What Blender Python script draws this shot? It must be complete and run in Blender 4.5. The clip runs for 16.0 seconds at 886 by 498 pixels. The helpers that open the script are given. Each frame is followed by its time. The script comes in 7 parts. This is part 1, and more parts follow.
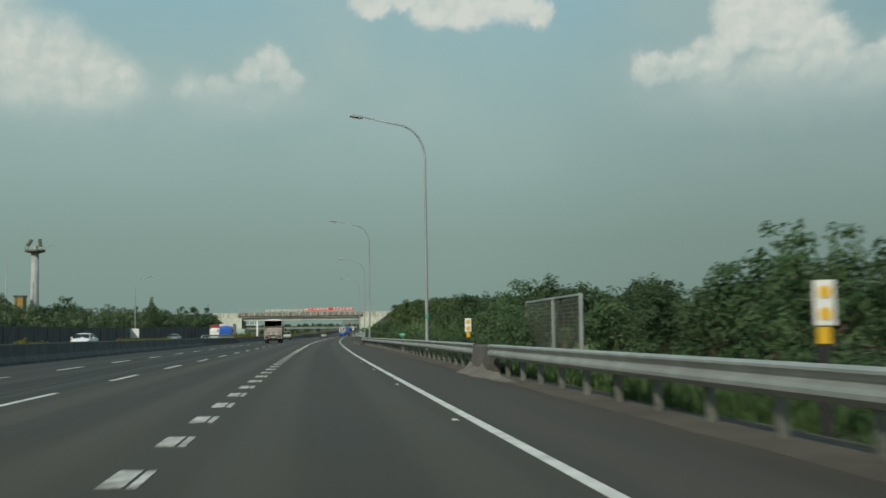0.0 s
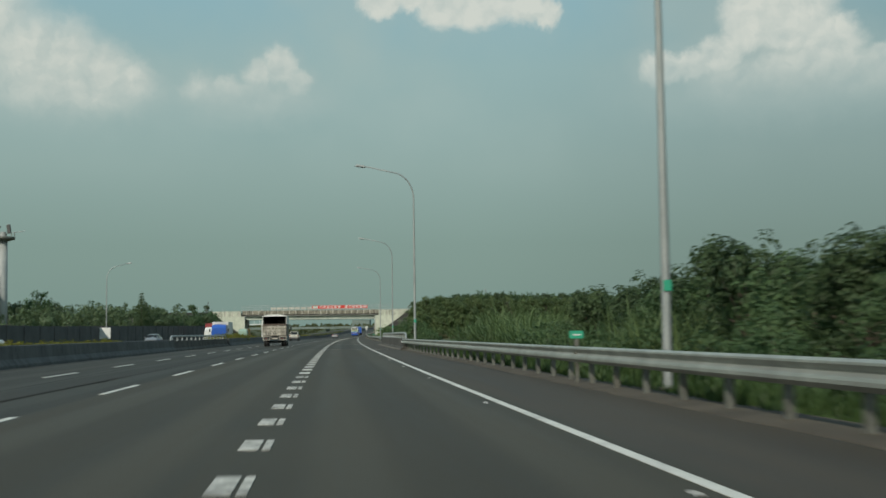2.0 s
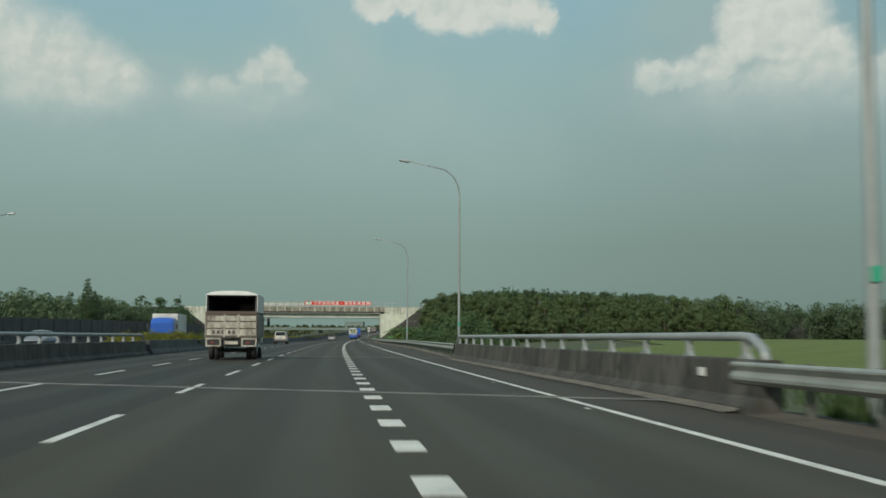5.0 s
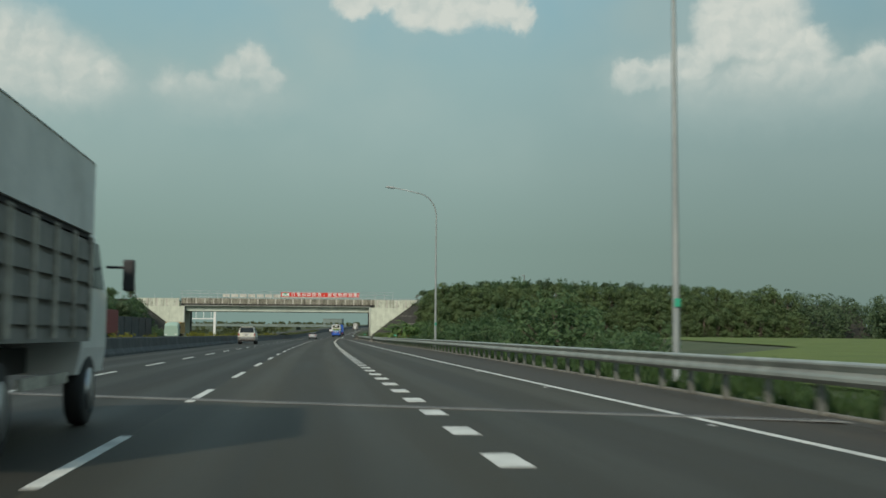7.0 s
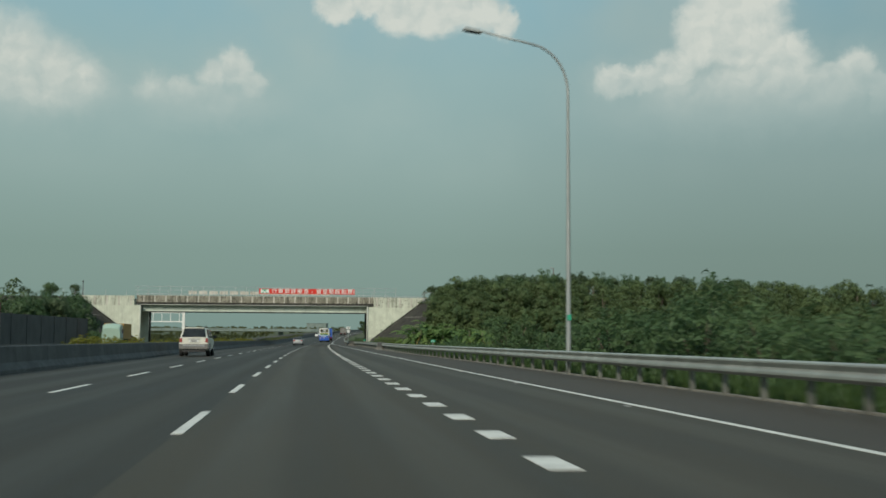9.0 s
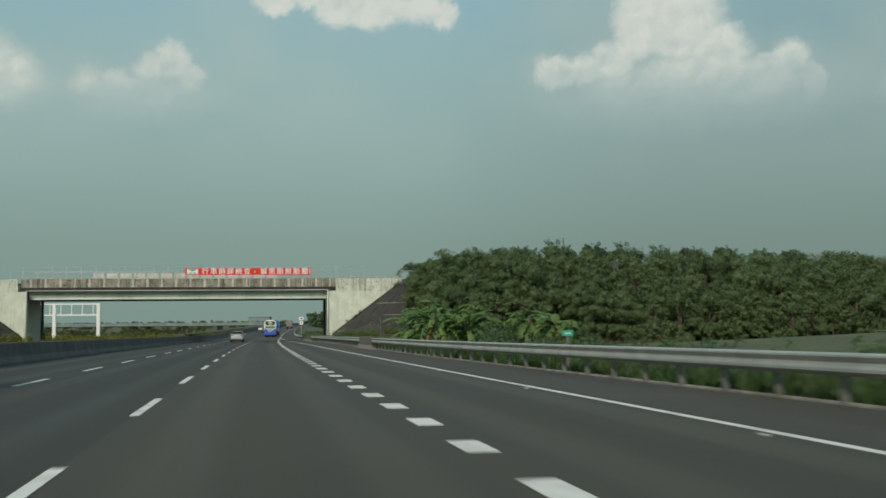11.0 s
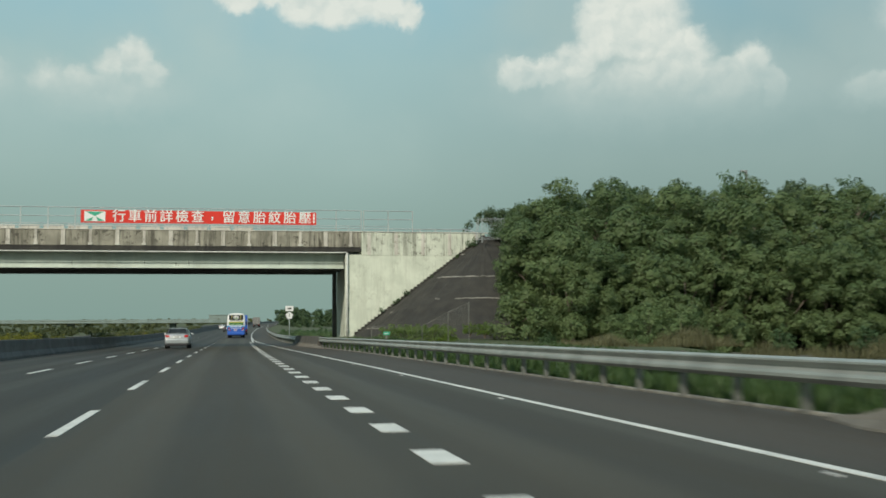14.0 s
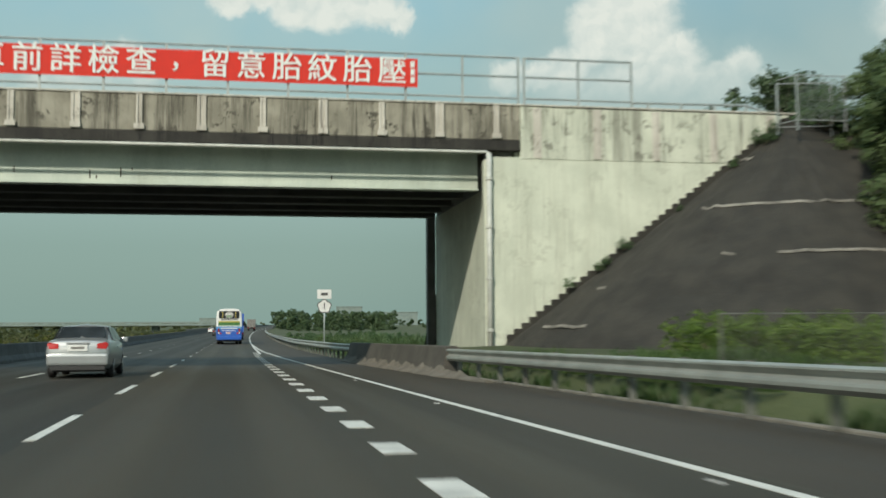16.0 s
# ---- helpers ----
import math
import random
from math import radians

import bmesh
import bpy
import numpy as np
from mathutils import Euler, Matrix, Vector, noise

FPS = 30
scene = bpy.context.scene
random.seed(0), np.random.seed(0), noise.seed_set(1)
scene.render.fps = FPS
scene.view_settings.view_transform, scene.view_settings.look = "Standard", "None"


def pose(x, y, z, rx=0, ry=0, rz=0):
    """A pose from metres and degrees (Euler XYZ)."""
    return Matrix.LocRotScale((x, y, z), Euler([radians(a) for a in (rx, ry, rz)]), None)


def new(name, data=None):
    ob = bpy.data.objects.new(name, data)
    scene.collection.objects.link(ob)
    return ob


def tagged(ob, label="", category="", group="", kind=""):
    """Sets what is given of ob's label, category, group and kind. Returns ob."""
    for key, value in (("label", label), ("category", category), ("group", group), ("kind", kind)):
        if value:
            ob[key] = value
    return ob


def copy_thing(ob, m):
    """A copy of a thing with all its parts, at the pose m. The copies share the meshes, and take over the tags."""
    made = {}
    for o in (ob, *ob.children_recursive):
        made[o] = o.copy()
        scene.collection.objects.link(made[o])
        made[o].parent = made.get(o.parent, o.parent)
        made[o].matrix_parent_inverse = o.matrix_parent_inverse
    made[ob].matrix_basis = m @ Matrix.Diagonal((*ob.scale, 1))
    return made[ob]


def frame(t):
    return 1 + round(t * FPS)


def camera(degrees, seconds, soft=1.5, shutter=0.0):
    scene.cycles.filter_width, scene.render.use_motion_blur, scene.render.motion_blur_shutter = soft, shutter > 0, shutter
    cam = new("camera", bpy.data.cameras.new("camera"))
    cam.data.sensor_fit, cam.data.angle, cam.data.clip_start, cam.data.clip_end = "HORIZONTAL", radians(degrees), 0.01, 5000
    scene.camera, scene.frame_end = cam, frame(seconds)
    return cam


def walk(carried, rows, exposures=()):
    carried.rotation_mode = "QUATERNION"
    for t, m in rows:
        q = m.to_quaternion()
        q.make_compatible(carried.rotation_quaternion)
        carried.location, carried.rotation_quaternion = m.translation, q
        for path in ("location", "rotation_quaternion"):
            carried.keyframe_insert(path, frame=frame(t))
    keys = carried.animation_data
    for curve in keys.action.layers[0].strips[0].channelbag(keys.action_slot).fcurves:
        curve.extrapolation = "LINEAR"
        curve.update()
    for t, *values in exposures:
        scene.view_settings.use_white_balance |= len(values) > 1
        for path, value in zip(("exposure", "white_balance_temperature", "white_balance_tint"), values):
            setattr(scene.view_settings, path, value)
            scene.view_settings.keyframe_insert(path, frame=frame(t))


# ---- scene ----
# The road bends gently to the right: places are given as s (along), d (to the right of the block line), z.
BEND = 0.0001396


def rise(s):
    """Height of the road: level, then a long slow climb past the overpass."""
    u = max(0.0, min(s, 1500.0) - 395.0)
    return 0.0135 * u * u / (u + 120.0)


def at(s, d, z=0.0):
    a = s * BEND
    return Vector(((1 - math.cos(a)) / BEND + d * math.cos(a), math.sin(a) / BEND - d * math.sin(a), z + rise(s)))


def stand(s, d, z=0.0, turn=0.0):
    """Pose on the road: local y runs along it, x to the right."""
    p = at(s, d, z)
    return pose(p.x, p.y, p.z, 0, 0, turn - math.degrees(s * BEND))


# t, s, d, yaw, pitch, roll
DRIVE = [
    (0, 0.00, 1.40, -6.55, 4.24, 0.73), (0.5, 9.11, 1.26, -6.43, 4.09, 0.50), (1, 18.23, 1.10, -6.35, 4.28, 0.37),
    (1.5, 27.41, 0.90, -6.25, 4.29, 0.27), (2, 36.65, 0.70, -6.14, 4.26, 0.75), (2.5, 46.01, 0.48, -6.25, 4.26, 0.43),
    (3, 55.54, 0.24, -6.25, 4.34, 0.40), (3.5, 65.37, -0.01, -6.28, 4.32, 0.64), (4, 75.66, -0.29, -6.36, 4.28, 0.13),
    (4.5, 86.19, -0.54, -6.47, 4.41, 0.62), (5, 96.94, -0.80, -6.63, 4.46, -0.30), (7.5, 151.64, -1.92, -7.95, 4.24, -0.42),
    (8, 162.72, -2.04, -8.12, 4.05, -0.42), (8.5, 173.92, -2.16, -8.37, 4.55, -0.02), (9, 185.62, -2.21, -8.66, 4.61, -0.34),
    (9.5, 197.52, -2.18, -8.99, 4.59, -0.51), (10, 209.41, -2.17, -9.73, 4.19, -0.10), (12.5, 269.14, -1.89, -12.99, 4.34, 0.58),
    (13, 281.44, -1.92, -13.07, 4.23, 0.48), (13.5, 293.83, -1.90, -13.30, 4.23, 0.15), (14, 306.21, -1.82, -13.42, 4.18, 0.35),
    (14.5, 318.53, -1.76, -13.70, 4.08, 0.61), (15, 330.94, -1.71, -13.89, 4.34, 0.48), (15.5, 343.51, -1.65, -13.92, 4.25, 0.52),
    (16, 356.17, -1.59, -13.83, 4.39, 0.36),
]
EYE = 1.078
cam = camera(42.82, 16.0, soft=1.65, shutter=0.38)
ROWS = []
for t, s, d, yaw, pitch, roll in DRIVE:
    p = at(s, d, EYE)
    ROWS.append((t, pose(p.x, p.y, p.z, 90 + pitch, roll, yaw)))
walk(cam, ROWS, exposures=((0, -0.04), (11, -0.03), (12.5, 0.05), (13.5, 0.15), (14.5, 0.26), (15.5, 0.30), (16, 0.26)))


# ---- light ----
class Nodes:
    """Short notation for node trees."""

    def __init__(self, tree):
        self.tree = tree
        tree.nodes.clear()

    def add(self, kind, operation=None, data_type=None, blend_type=None, interpolation_type=None, use_clamp=None):
        n = self.tree.nodes.new(kind)
        if operation:
            n.operation = operation
        if data_type:
            n.data_type = data_type
        if blend_type:
            n.blend_type = blend_type
        if interpolation_type:
            n.interpolation_type = interpolation_type
        if use_clamp is not None:
            n.use_clamp = use_clamp
        return n

    def link(self, a, b):
        self.tree.links.new(a, b)

    def put(self, socket, value):
        if isinstance(value, bpy.types.NodeSocket):
            self.tree.links.new(value, socket)
        elif value is not None:
            socket.default_value = value

    def math(self, op, a, b=None, c=None, clamp=False):
        n = self.add("ShaderNodeMath", operation=op, use_clamp=clamp)
        for i, v in enumerate((a, b, c)):
            self.put(n.inputs[i], v)
        return n.outputs[0]

    def mix(self, fac, a, b, blend="MIX"):
        n = self.add("ShaderNodeMix", data_type="RGBA", blend_type=blend)
        self.put(n.inputs[0], fac)
        self.put(n.inputs[6], a)
        self.put(n.inputs[7], b)
        return n.outputs[2]

    def noise(self, vec, scale, detail=4.0, rough=0.55, out=0, distort=0.0):
        n = self.add("ShaderNodeTexNoise")
        self.put(n.inputs["Vector"], vec)
        n.inputs["Scale"].default_value = scale
        n.inputs["Detail"].default_value = detail
        n.inputs["Roughness"].default_value = rough
        n.inputs["Distortion"].default_value = distort
        return n.outputs[out]

    def ramp(self, fac, stops):
        n = self.add("ShaderNodeValToRGB")
        self.put(n.inputs[0], fac)
        els = n.color_ramp.elements
        while len(els) < len(stops):
            els.new(0.5)
        for e, (pos, col) in zip(els, stops):
            e.position = pos
            e.color = (col, col, col, 1) if isinstance(col, (int, float)) else (*col, 1)
        return n.outputs[0]

    def smooth(self, v, lo, hi):
        n = self.add("ShaderNodeMapRange", interpolation_type="SMOOTHSTEP")
        self.put(n.inputs[0], v)
        n.inputs[1].default_value, n.inputs[2].default_value = lo, hi
        return n.outputs[0]


SUN_EL, SUN_AZ = 34.0, 214.0   # degrees; azimuth clockwise from +y: behind the camera, to the left
world = bpy.data.worlds.new("sky")
scene.world = world
world.use_nodes = True
W = Nodes(world.node_tree)
sky = W.add("ShaderNodeTexSky")
sky.sky_type, sky.sun_disc = "NISHITA", False
sky.sun_elevation, sky.sun_rotation = radians(SUN_EL), radians(SUN_AZ)
sky.dust_density, sky.air_density = 4.0, 1.2
coord = W.add("ShaderNodeTexCoord").outputs["Generated"]
xyz = W.add("ShaderNodeSeparateXYZ")
W.link(coord, xyz.inputs[0])
az = W.math("MULTIPLY", W.math("ARCTAN2", xyz.outputs[0], xyz.outputs[1]), 180 / math.pi)   # degrees, to the right
el = W.math("MULTIPLY", W.math("ARCSINE", xyz.outputs[2]), 180 / math.pi)
plane = W.add("ShaderNodeCombineXYZ")
W.link(az, plane.inputs[0])
W.link(el, plane.inputs[1])
flat = plane.outputs[0]
# hazy air: grey-green low down, bluer above
haze = W.ramp(W.math("DIVIDE", el, 60.0), [
    (0.0, (0.208, 0.313, 0.284)), (0.075, (0.208, 0.316, 0.288)), (0.14, (0.260, 0.380, 0.356)),
    (0.22, (0.285, 0.435, 0.432)), (0.30, (0.245, 0.445, 0.510)), (0.6, (0.22, 0.40, 0.53)), (1.0, (0.19, 0.36, 0.56))])
mottle = W.smooth(W.noise(flat, 0.10, 4, 0.5), 0.35, 0.75)
haze = W.mix(W.math("MULTIPLY", W.math("MULTIPLY", mottle, 0.8), W.smooth(el, 6.0, 13.0)), haze, (0.36, 0.475, 0.445, 1))
# the haze is dimmest opposite the sun
away = W.add("ShaderNodeVectorMath", operation="DOT_PRODUCT")
W.link(coord, away.inputs[0])
away.inputs[1].default_value = (math.sin(radians(SUN_AZ - 180)), math.cos(radians(SUN_AZ - 180)), 0.05)
dim = W.math("SUBTRACT", 1.05, W.math("MULTIPLY", W.smooth(away.outputs["Value"], 0.89, 1.0), 0.19))
haze = W.mix(1.0, haze, dim, "MULTIPLY")
# cumulus heaps: azimuth, elevation, half width, half height
TOWER = [(17.5, 12.9, 1.3, 0.75), (19.0, 13.0, 1.3, 0.85), (20.3, 13.5, 1.2, 1.1), (21.7, 15.0, 1.5, 1.8), (23.6, 15.2, 2.5, 2.2), (22.8, 17.6, 2.0, 2.1),
         (24.5, 17.3, 1.7, 1.9), (25.6, 13.7, 1.6, 1.5), (28.9, 12.8, 1.15, 1.2), (27.8, 12.5, 1.3, 1.0), (30.0, 11.9, 0.7, 0.9), (24.5, 12.0, 5.6, 1.5), (23.6, 20.0, 3.0, 2.5)]
ROOF_CLOUD = [(3.0, 16.6, 1.3, 0.85), (4.8, 16.9, 1.4, 0.8), (6.5, 16.4, 1.7, 1.15), (8.3, 16.3, 1.8, 1.25), (10.2, 16.4, 1.7, 1.2), (11.7, 15.9, 0.9, 0.9), (7.0, 17.7, 5.0, 1.2)]
LEFT_CLOUD = [(-14.2, 13.5, 2.6, 1.9), (-12.3, 13.6, 1.7, 1.6), (-10.7, 13.0, 1.5, 1.4), (-9.3, 12.4, 1.1, 1.0), (-12.5, 11.8, 4.3, 1.4), (-16.0, 14.6, 2.5, 2.5)]
SMALL_CLOUD = [(-6.0, 12.1, 1.0, 0.70), (-4.6, 12.1, 1.1, 0.65), (-3.0, 12.9, 0.9, 0.8), (-2.0, 13.4, 0.9, 1.0), (-1.2, 12.6, 0.7, 0.8), (-3.6, 11.7, 2.9, 0.9)]
BEYOND = [(34.6, 11.5, 1.3, 0.7), (40, 15, 5, 3), (-26, 14, 6, 3), (4, 25, 9, 3), (27, 26, 9, 4), (-18, 26, 8, 4), (70, 20, 14, 6), (110, 16, 14, 6), (150, 22, 14, 7), (-60, 18, 14, 6), (-100, 22, 14, 7), (-145, 17, 14, 6)]
HEAPS = TOWER + ROOF_CLOUD + LEFT_CLOUD + SMALL_CLOUD + BEYOND


def shifted(vec, scale, amount, detail):
    """Pushes the sky's coordinates about, so that edges billow."""
    n = W.add("ShaderNodeTexNoise")
    W.link(vec, n.inputs["Vector"])
    n.inputs["Scale"].default_value, n.inputs["Detail"].default_value, n.inputs["Roughness"].default_value = scale, detail, 0.55
    c = W.add("ShaderNodeVectorMath", operation="SUBTRACT")
    W.link(n.outputs["Color"], c.inputs[0])
    c.inputs[1].default_value = (0.5, 0.5, 0.5)
    m = W.add("ShaderNodeVectorMath", operation="MULTIPLY_ADD")
    W.link(c.outputs[0], m.inputs[0])
    m.inputs[1].default_value = (amount, amount, 0)
    W.link(vec, m.inputs[2])
    return m.outputs[0]


puffed = shifted(shifted(shifted(flat, 0.45, 0.9, 2.0), 1.5, 0.80, 3.0), 4.5, 0.16, 3.0)
best = None
for a0, e0, ra, re in HEAPS:
    sub = W.add("ShaderNodeVectorMath", operation="SUBTRACT")
    W.link(puffed, sub.inputs[0])
    sub.inputs[1].default_value = (a0, e0, 0)
    mul = W.add("ShaderNodeVectorMath", operation="MULTIPLY")
    W.link(sub.outputs[0], mul.inputs[0])
    mul.inputs[1].default_value = (1 / ra, 1 / re, 0)
    length = W.add("ShaderNodeVectorMath", operation="LENGTH")
    W.link(mul.outputs[0], length.inputs[0])
    v = W.math("SUBTRACT", 1.0, length.outputs["Value"])
    best = v if best is None else W.math("SMOOTH_MAX", best, v, 0.2)
mask = W.smooth(best, -0.16, 0.38)
blurred = W.math("MULTIPLY", W.smooth(best, -0.40, 0.75), 0.95)
leftward = W.smooth(az, 1.0, -5.0)
mask = W.math("ADD", W.math("MULTIPLY", mask, W.math("SUBTRACT", 1.0, leftward)), W.math("MULTIPLY", blurred, leftward))
wob = W.math("MULTIPLY", W.math("SUBTRACT", W.noise(flat, 0.25, 3), 0.5), 2.4)
foot = W.smooth(W.math("ADD", W.math("ADD", el, wob), W.math("MULTIPLY", W.smooth(az, -6.5, -9.5), 1.5)), 10.8, 13.8)
mask = W.math("MULTIPLY", mask, W.math("ADD", 0.06, W.math("MULTIPLY", foot, 0.86)))
# billows, lit from the upper left
aside = W.add("ShaderNodeVectorMath", operation="ADD")
W.link(puffed, aside.inputs[0])
aside.inputs[1].default_value = (-0.30, 0.34, 0)
relief = W.math("SUBTRACT", W.noise(puffed, 0.7, 3, 0.5), W.noise(aside.outputs[0], 0.7, 3, 0.5))
inner = W.math("ADD", W.math("ADD", 0.60, W.math("MULTIPLY", relief, 1.9)), W.math("MULTIPLY", W.math("SUBTRACT", el, 13.2), 0.09))
inner = W.math("SUBTRACT", inner, W.math("MULTIPLY", W.smooth(W.noise(flat, 0.33, 3, 0.5), 0.5, 0.75), 0.45))
inner = W.math("ADD", inner, W.math("MULTIPLY", W.smooth(best, 0.35, 0.0), 0.12), clamp=True)
cloud = W.mix(inner, (0.47, 0.55, 0.505, 1), (0.715, 0.735, 0.645, 1))
# thin veil round the heaps
veil = W.math("MULTIPLY", W.math("MULTIPLY", W.smooth(best, -1.1, 0.3), W.smooth(el, 7.5, 12.0)), W.math("SUBTRACT", 0.48, W.math("MULTIPLY", W.smooth(el, 12.5, 15.5), 0.34)))
haze = W.mix(veil, haze, (0.40, 0.505, 0.475, 1))
haze = W.mix(1.0, haze, (1.012, 1.0, 0.982, 1), "MULTIPLY")
seen = W.mix(mask, haze, cloud)
tone = W.add("ShaderNodeMix", data_type="RGBA")
tone.inputs[0].default_value = 0.88
scaled = W.mix(1.0, sky.outputs[0], (0.1, 0.1, 0.1, 1), "MULTIPLY")
W.link(scaled, tone.inputs[6])
W.link(seen, tone.inputs[7])
back = W.add("ShaderNodeBackground")
W.link(tone.outputs[2], back.inputs[0])
back.inputs[1].default_value = 1.0
W.link(back.outputs[0], W.add("ShaderNodeOutputWorld").inputs[0])

sun = new("sun", bpy.data.lights.new("sun", "SUN"))
sun.data.energy, sun.data.angle, sun.data.color = 3.0, radians(2.0), (1.0, 0.93, 0.80)
sun.matrix_world = pose(0, 0, 60, 90 - SUN_EL, 0, 180 - SUN_AZ)


# ---- materials ----
def surface(name, rough=0.7, metal=0.0):
    m = bpy.data.materials.new(name)
    m.use_nodes = True
    n = Nodes(m.node_tree)
    b = n.add("ShaderNodeBsdfPrincipled")
    b.inputs["Roughness"].default_value, b.inputs["Metallic"].default_value = rough, metal
    n.link(b.outputs[0], n.add("ShaderNodeOutputMaterial").inputs[0])
    return m, n, b


def place_of(n):
    return n.add("ShaderNodeNewGeometry").outputs["Position"]


def bump(n, b, height, strength=0.3, dist=0.02):
    k = n.add("ShaderNodeBump")
    k.inputs["Strength"].default_value, k.inputs["Distance"].default_value = strength, dist
    n.link(height, k.inputs["Height"])
    n.link(k.outputs[0], b.inputs["Normal"])


def mottled(name, lo, hi, scale=2.0, fine=30.0, rough=0.7, metal=0.0, relief=0.2, dist=0.01, dirt=None, stretch=None):
    """Two-scale colour variation, optional stains, fine relief."""
    m, n, b = surface(name, rough, metal)
    pos = place_of(n)
    if stretch:
        mp = n.add("ShaderNodeMapping")
        n.link(pos, mp.inputs[0])
        mp.inputs["Scale"].default_value = stretch
        pos_s = mp.outputs[0]
    else:
        pos_s = pos
    big, small = n.noise(pos_s, scale, 5), n.noise(pos, fine, 3, 0.6)
    f = n.math("ADD", n.math("MULTIPLY", big, 0.65), n.math("MULTIPLY", small, 0.35))
    col = n.mix(n.smooth(f, 0.35, 0.65), (*lo, 1), (*hi, 1))
    if dirt:
        col = n.mix(n.math("MULTIPLY", n.smooth(n.noise(pos_s, scale * 0.37, 6, 0.65), 0.48, 0.68), dirt[1]), col, (*dirt[0], 1))
    n.link(col, b.inputs["Base Color"])
    n.put(b.inputs["Roughness"], n.math("ADD", rough - 0.1, n.math("MULTIPLY", small, 0.2)))
    if relief:
        bump(n, b, small, relief, dist)
    return m


def plain(name, col, rough=0.5, metal=0.0, coat=0.0):
    """Paint or plastic with faint soiling."""
    m, n, b = surface(name, rough, metal)
    pos = place_of(n)
    f = n.smooth(n.noise(pos, 3.0, 5, 0.6), 0.35, 0.75)
    n.link(n.mix(n.math("MULTIPLY", f, 0.35), (*col, 1), tuple(c * 0.75 + 0.012 for c in col) + (1,)), b.inputs["Base Color"])
    b.inputs["Coat Weight"].default_value = coat
    return m


def leafy(name, dark, light, scale=0.6):
    """Leaves: colour by clump, by plant and along the place."""
    m, n, b = surface(name, 0.55)
    rnd = n.add("ShaderNodeNewGeometry").outputs["Random Per Island"]
    obj = n.add("ShaderNodeObjectInfo").outputs["Random"]
    f = n.math("ADD", n.math("MULTIPLY", rnd, 0.45), n.math("MULTIPLY", n.noise(place_of(n), scale, 3), 0.55))
    f = n.math("ADD", f, n.math("MULTIPLY", n.math("SUBTRACT", obj, 0.5), 0.5), clamp=True)
    n.link(n.mix(f, (*dark, 1), (*light, 1)), b.inputs["Base Color"])
    b.inputs["Specular IOR Level"].default_value = 0.3
    tr = n.add("ShaderNodeBsdfTranslucent")
    n.link(n.mix(f, (*[c * 0.9 for c in dark], 1), (*[c * 1.1 for c in light], 1)), tr.inputs[0])
    mx = n.add("ShaderNodeMixShader")
    mx.inputs[0].default_value = 0.40
    out = [q for q in n.tree.nodes if q.type == "OUTPUT_MATERIAL"][0]
    n.link(b.outputs[0], mx.inputs[1])
    n.link(tr.outputs[0], mx.inputs[2])
    n.link(mx.outputs[0], out.inputs[0])
    return m


def glass(name, tint=(0.02, 0.025, 0.028)):
    m, n, b = surface(name, 0.15)
    b.inputs["Specular IOR Level"].default_value = 0.08
    pos = place_of(n)
    n.link(n.mix(n.smooth(n.noise(pos, 2.0, 4), 0.3, 0.8), (*tint, 1), tuple(c * 1.8 for c in tint) + (1,)), b.inputs["Base Color"])
    return m


def asphalt_mat(name, base, wear, lanes=0.0):
    """Worn asphalt; lanes: how strongly wheel tracks and the oil strip between them show."""
    m, n, b = surface(name, 0.85)
    pos = place_of(n)
    sep = n.add("ShaderNodeSeparateXYZ")
    n.link(pos, sep.inputs[0])
    # distance to the right of the block line, and along the road
    dx = n.math("SUBTRACT", sep.outputs[0], 1 / BEND)
    across = n.math("SUBTRACT", 1 / BEND, n.math("SQRT", n.math("ADD", n.math("MULTIPLY", dx, dx), n.math("MULTIPLY", sep.outputs[1], sep.outputs[1]))))
    lane = n.add("ShaderNodeCombineXYZ")
    n.link(across, lane.inputs[0])
    n.link(n.math("MULTIPLY", sep.outputs[1], 0.035), lane.inputs[1])
    streak = n.noise(lane.outputs[0], 1.3, 5, 0.62)
    patch = n.noise(pos, 0.16, 4, 0.6)
    grain = n.noise(pos, 55.0, 3, 0.7)
    col = n.mix(n.smooth(streak, 0.3, 0.72), (*[c * 0.74 for c in base], 1), (*[c * 1.26 for c in base], 1))
    col = n.mix(n.math("MULTIPLY", n.smooth(patch, 0.42, 0.68), 0.5), col, (*wear, 1))
    gloss = n.math("ADD", 0.56, n.math("MULTIPLY", streak, 0.25))
    if lanes:
        wave = n.math("COSINE", n.math("MULTIPLY", n.math("ADD", across, 1.80), 2 * math.pi / 3.55))
        oil = n.math("MULTIPLY", n.smooth(wave, 0.15, 1.0), n.smooth(n.noise(lane.outputs[0], 0.5, 3), 0.25, 0.7))
        tracks = n.smooth(n.math("MULTIPLY", n.math("COSINE", n.math("MULTIPLY", n.math("ADD", across, 1.80), 4 * math.pi / 3.55)), -1.0), -0.2, 1.0)
        col = n.mix(n.math("MULTIPLY", oil, lanes), col, (*[c * 0.55 for c in base], 1))
        col = n.mix(n.math("MULTIPLY", tracks, lanes * 0.6), col, (*[c * 1.35 for c in wear], 1))
        gloss = n.math("SUBTRACT", gloss, n.math("MULTIPLY", tracks, 0.05))
    col = n.mix(n.math("MULTIPLY", n.smooth(grain, 0.45, 0.75), 0.35), col, (*[c * 1.7 for c in base], 1))
    n.link(col, b.inputs["Base Color"])
    n.put(b.inputs["Roughness"], gloss)
    b.inputs["Specular IOR Level"].default_value = 0.36
    bump(n, b, grain, 0.35, 0.006)
    return m


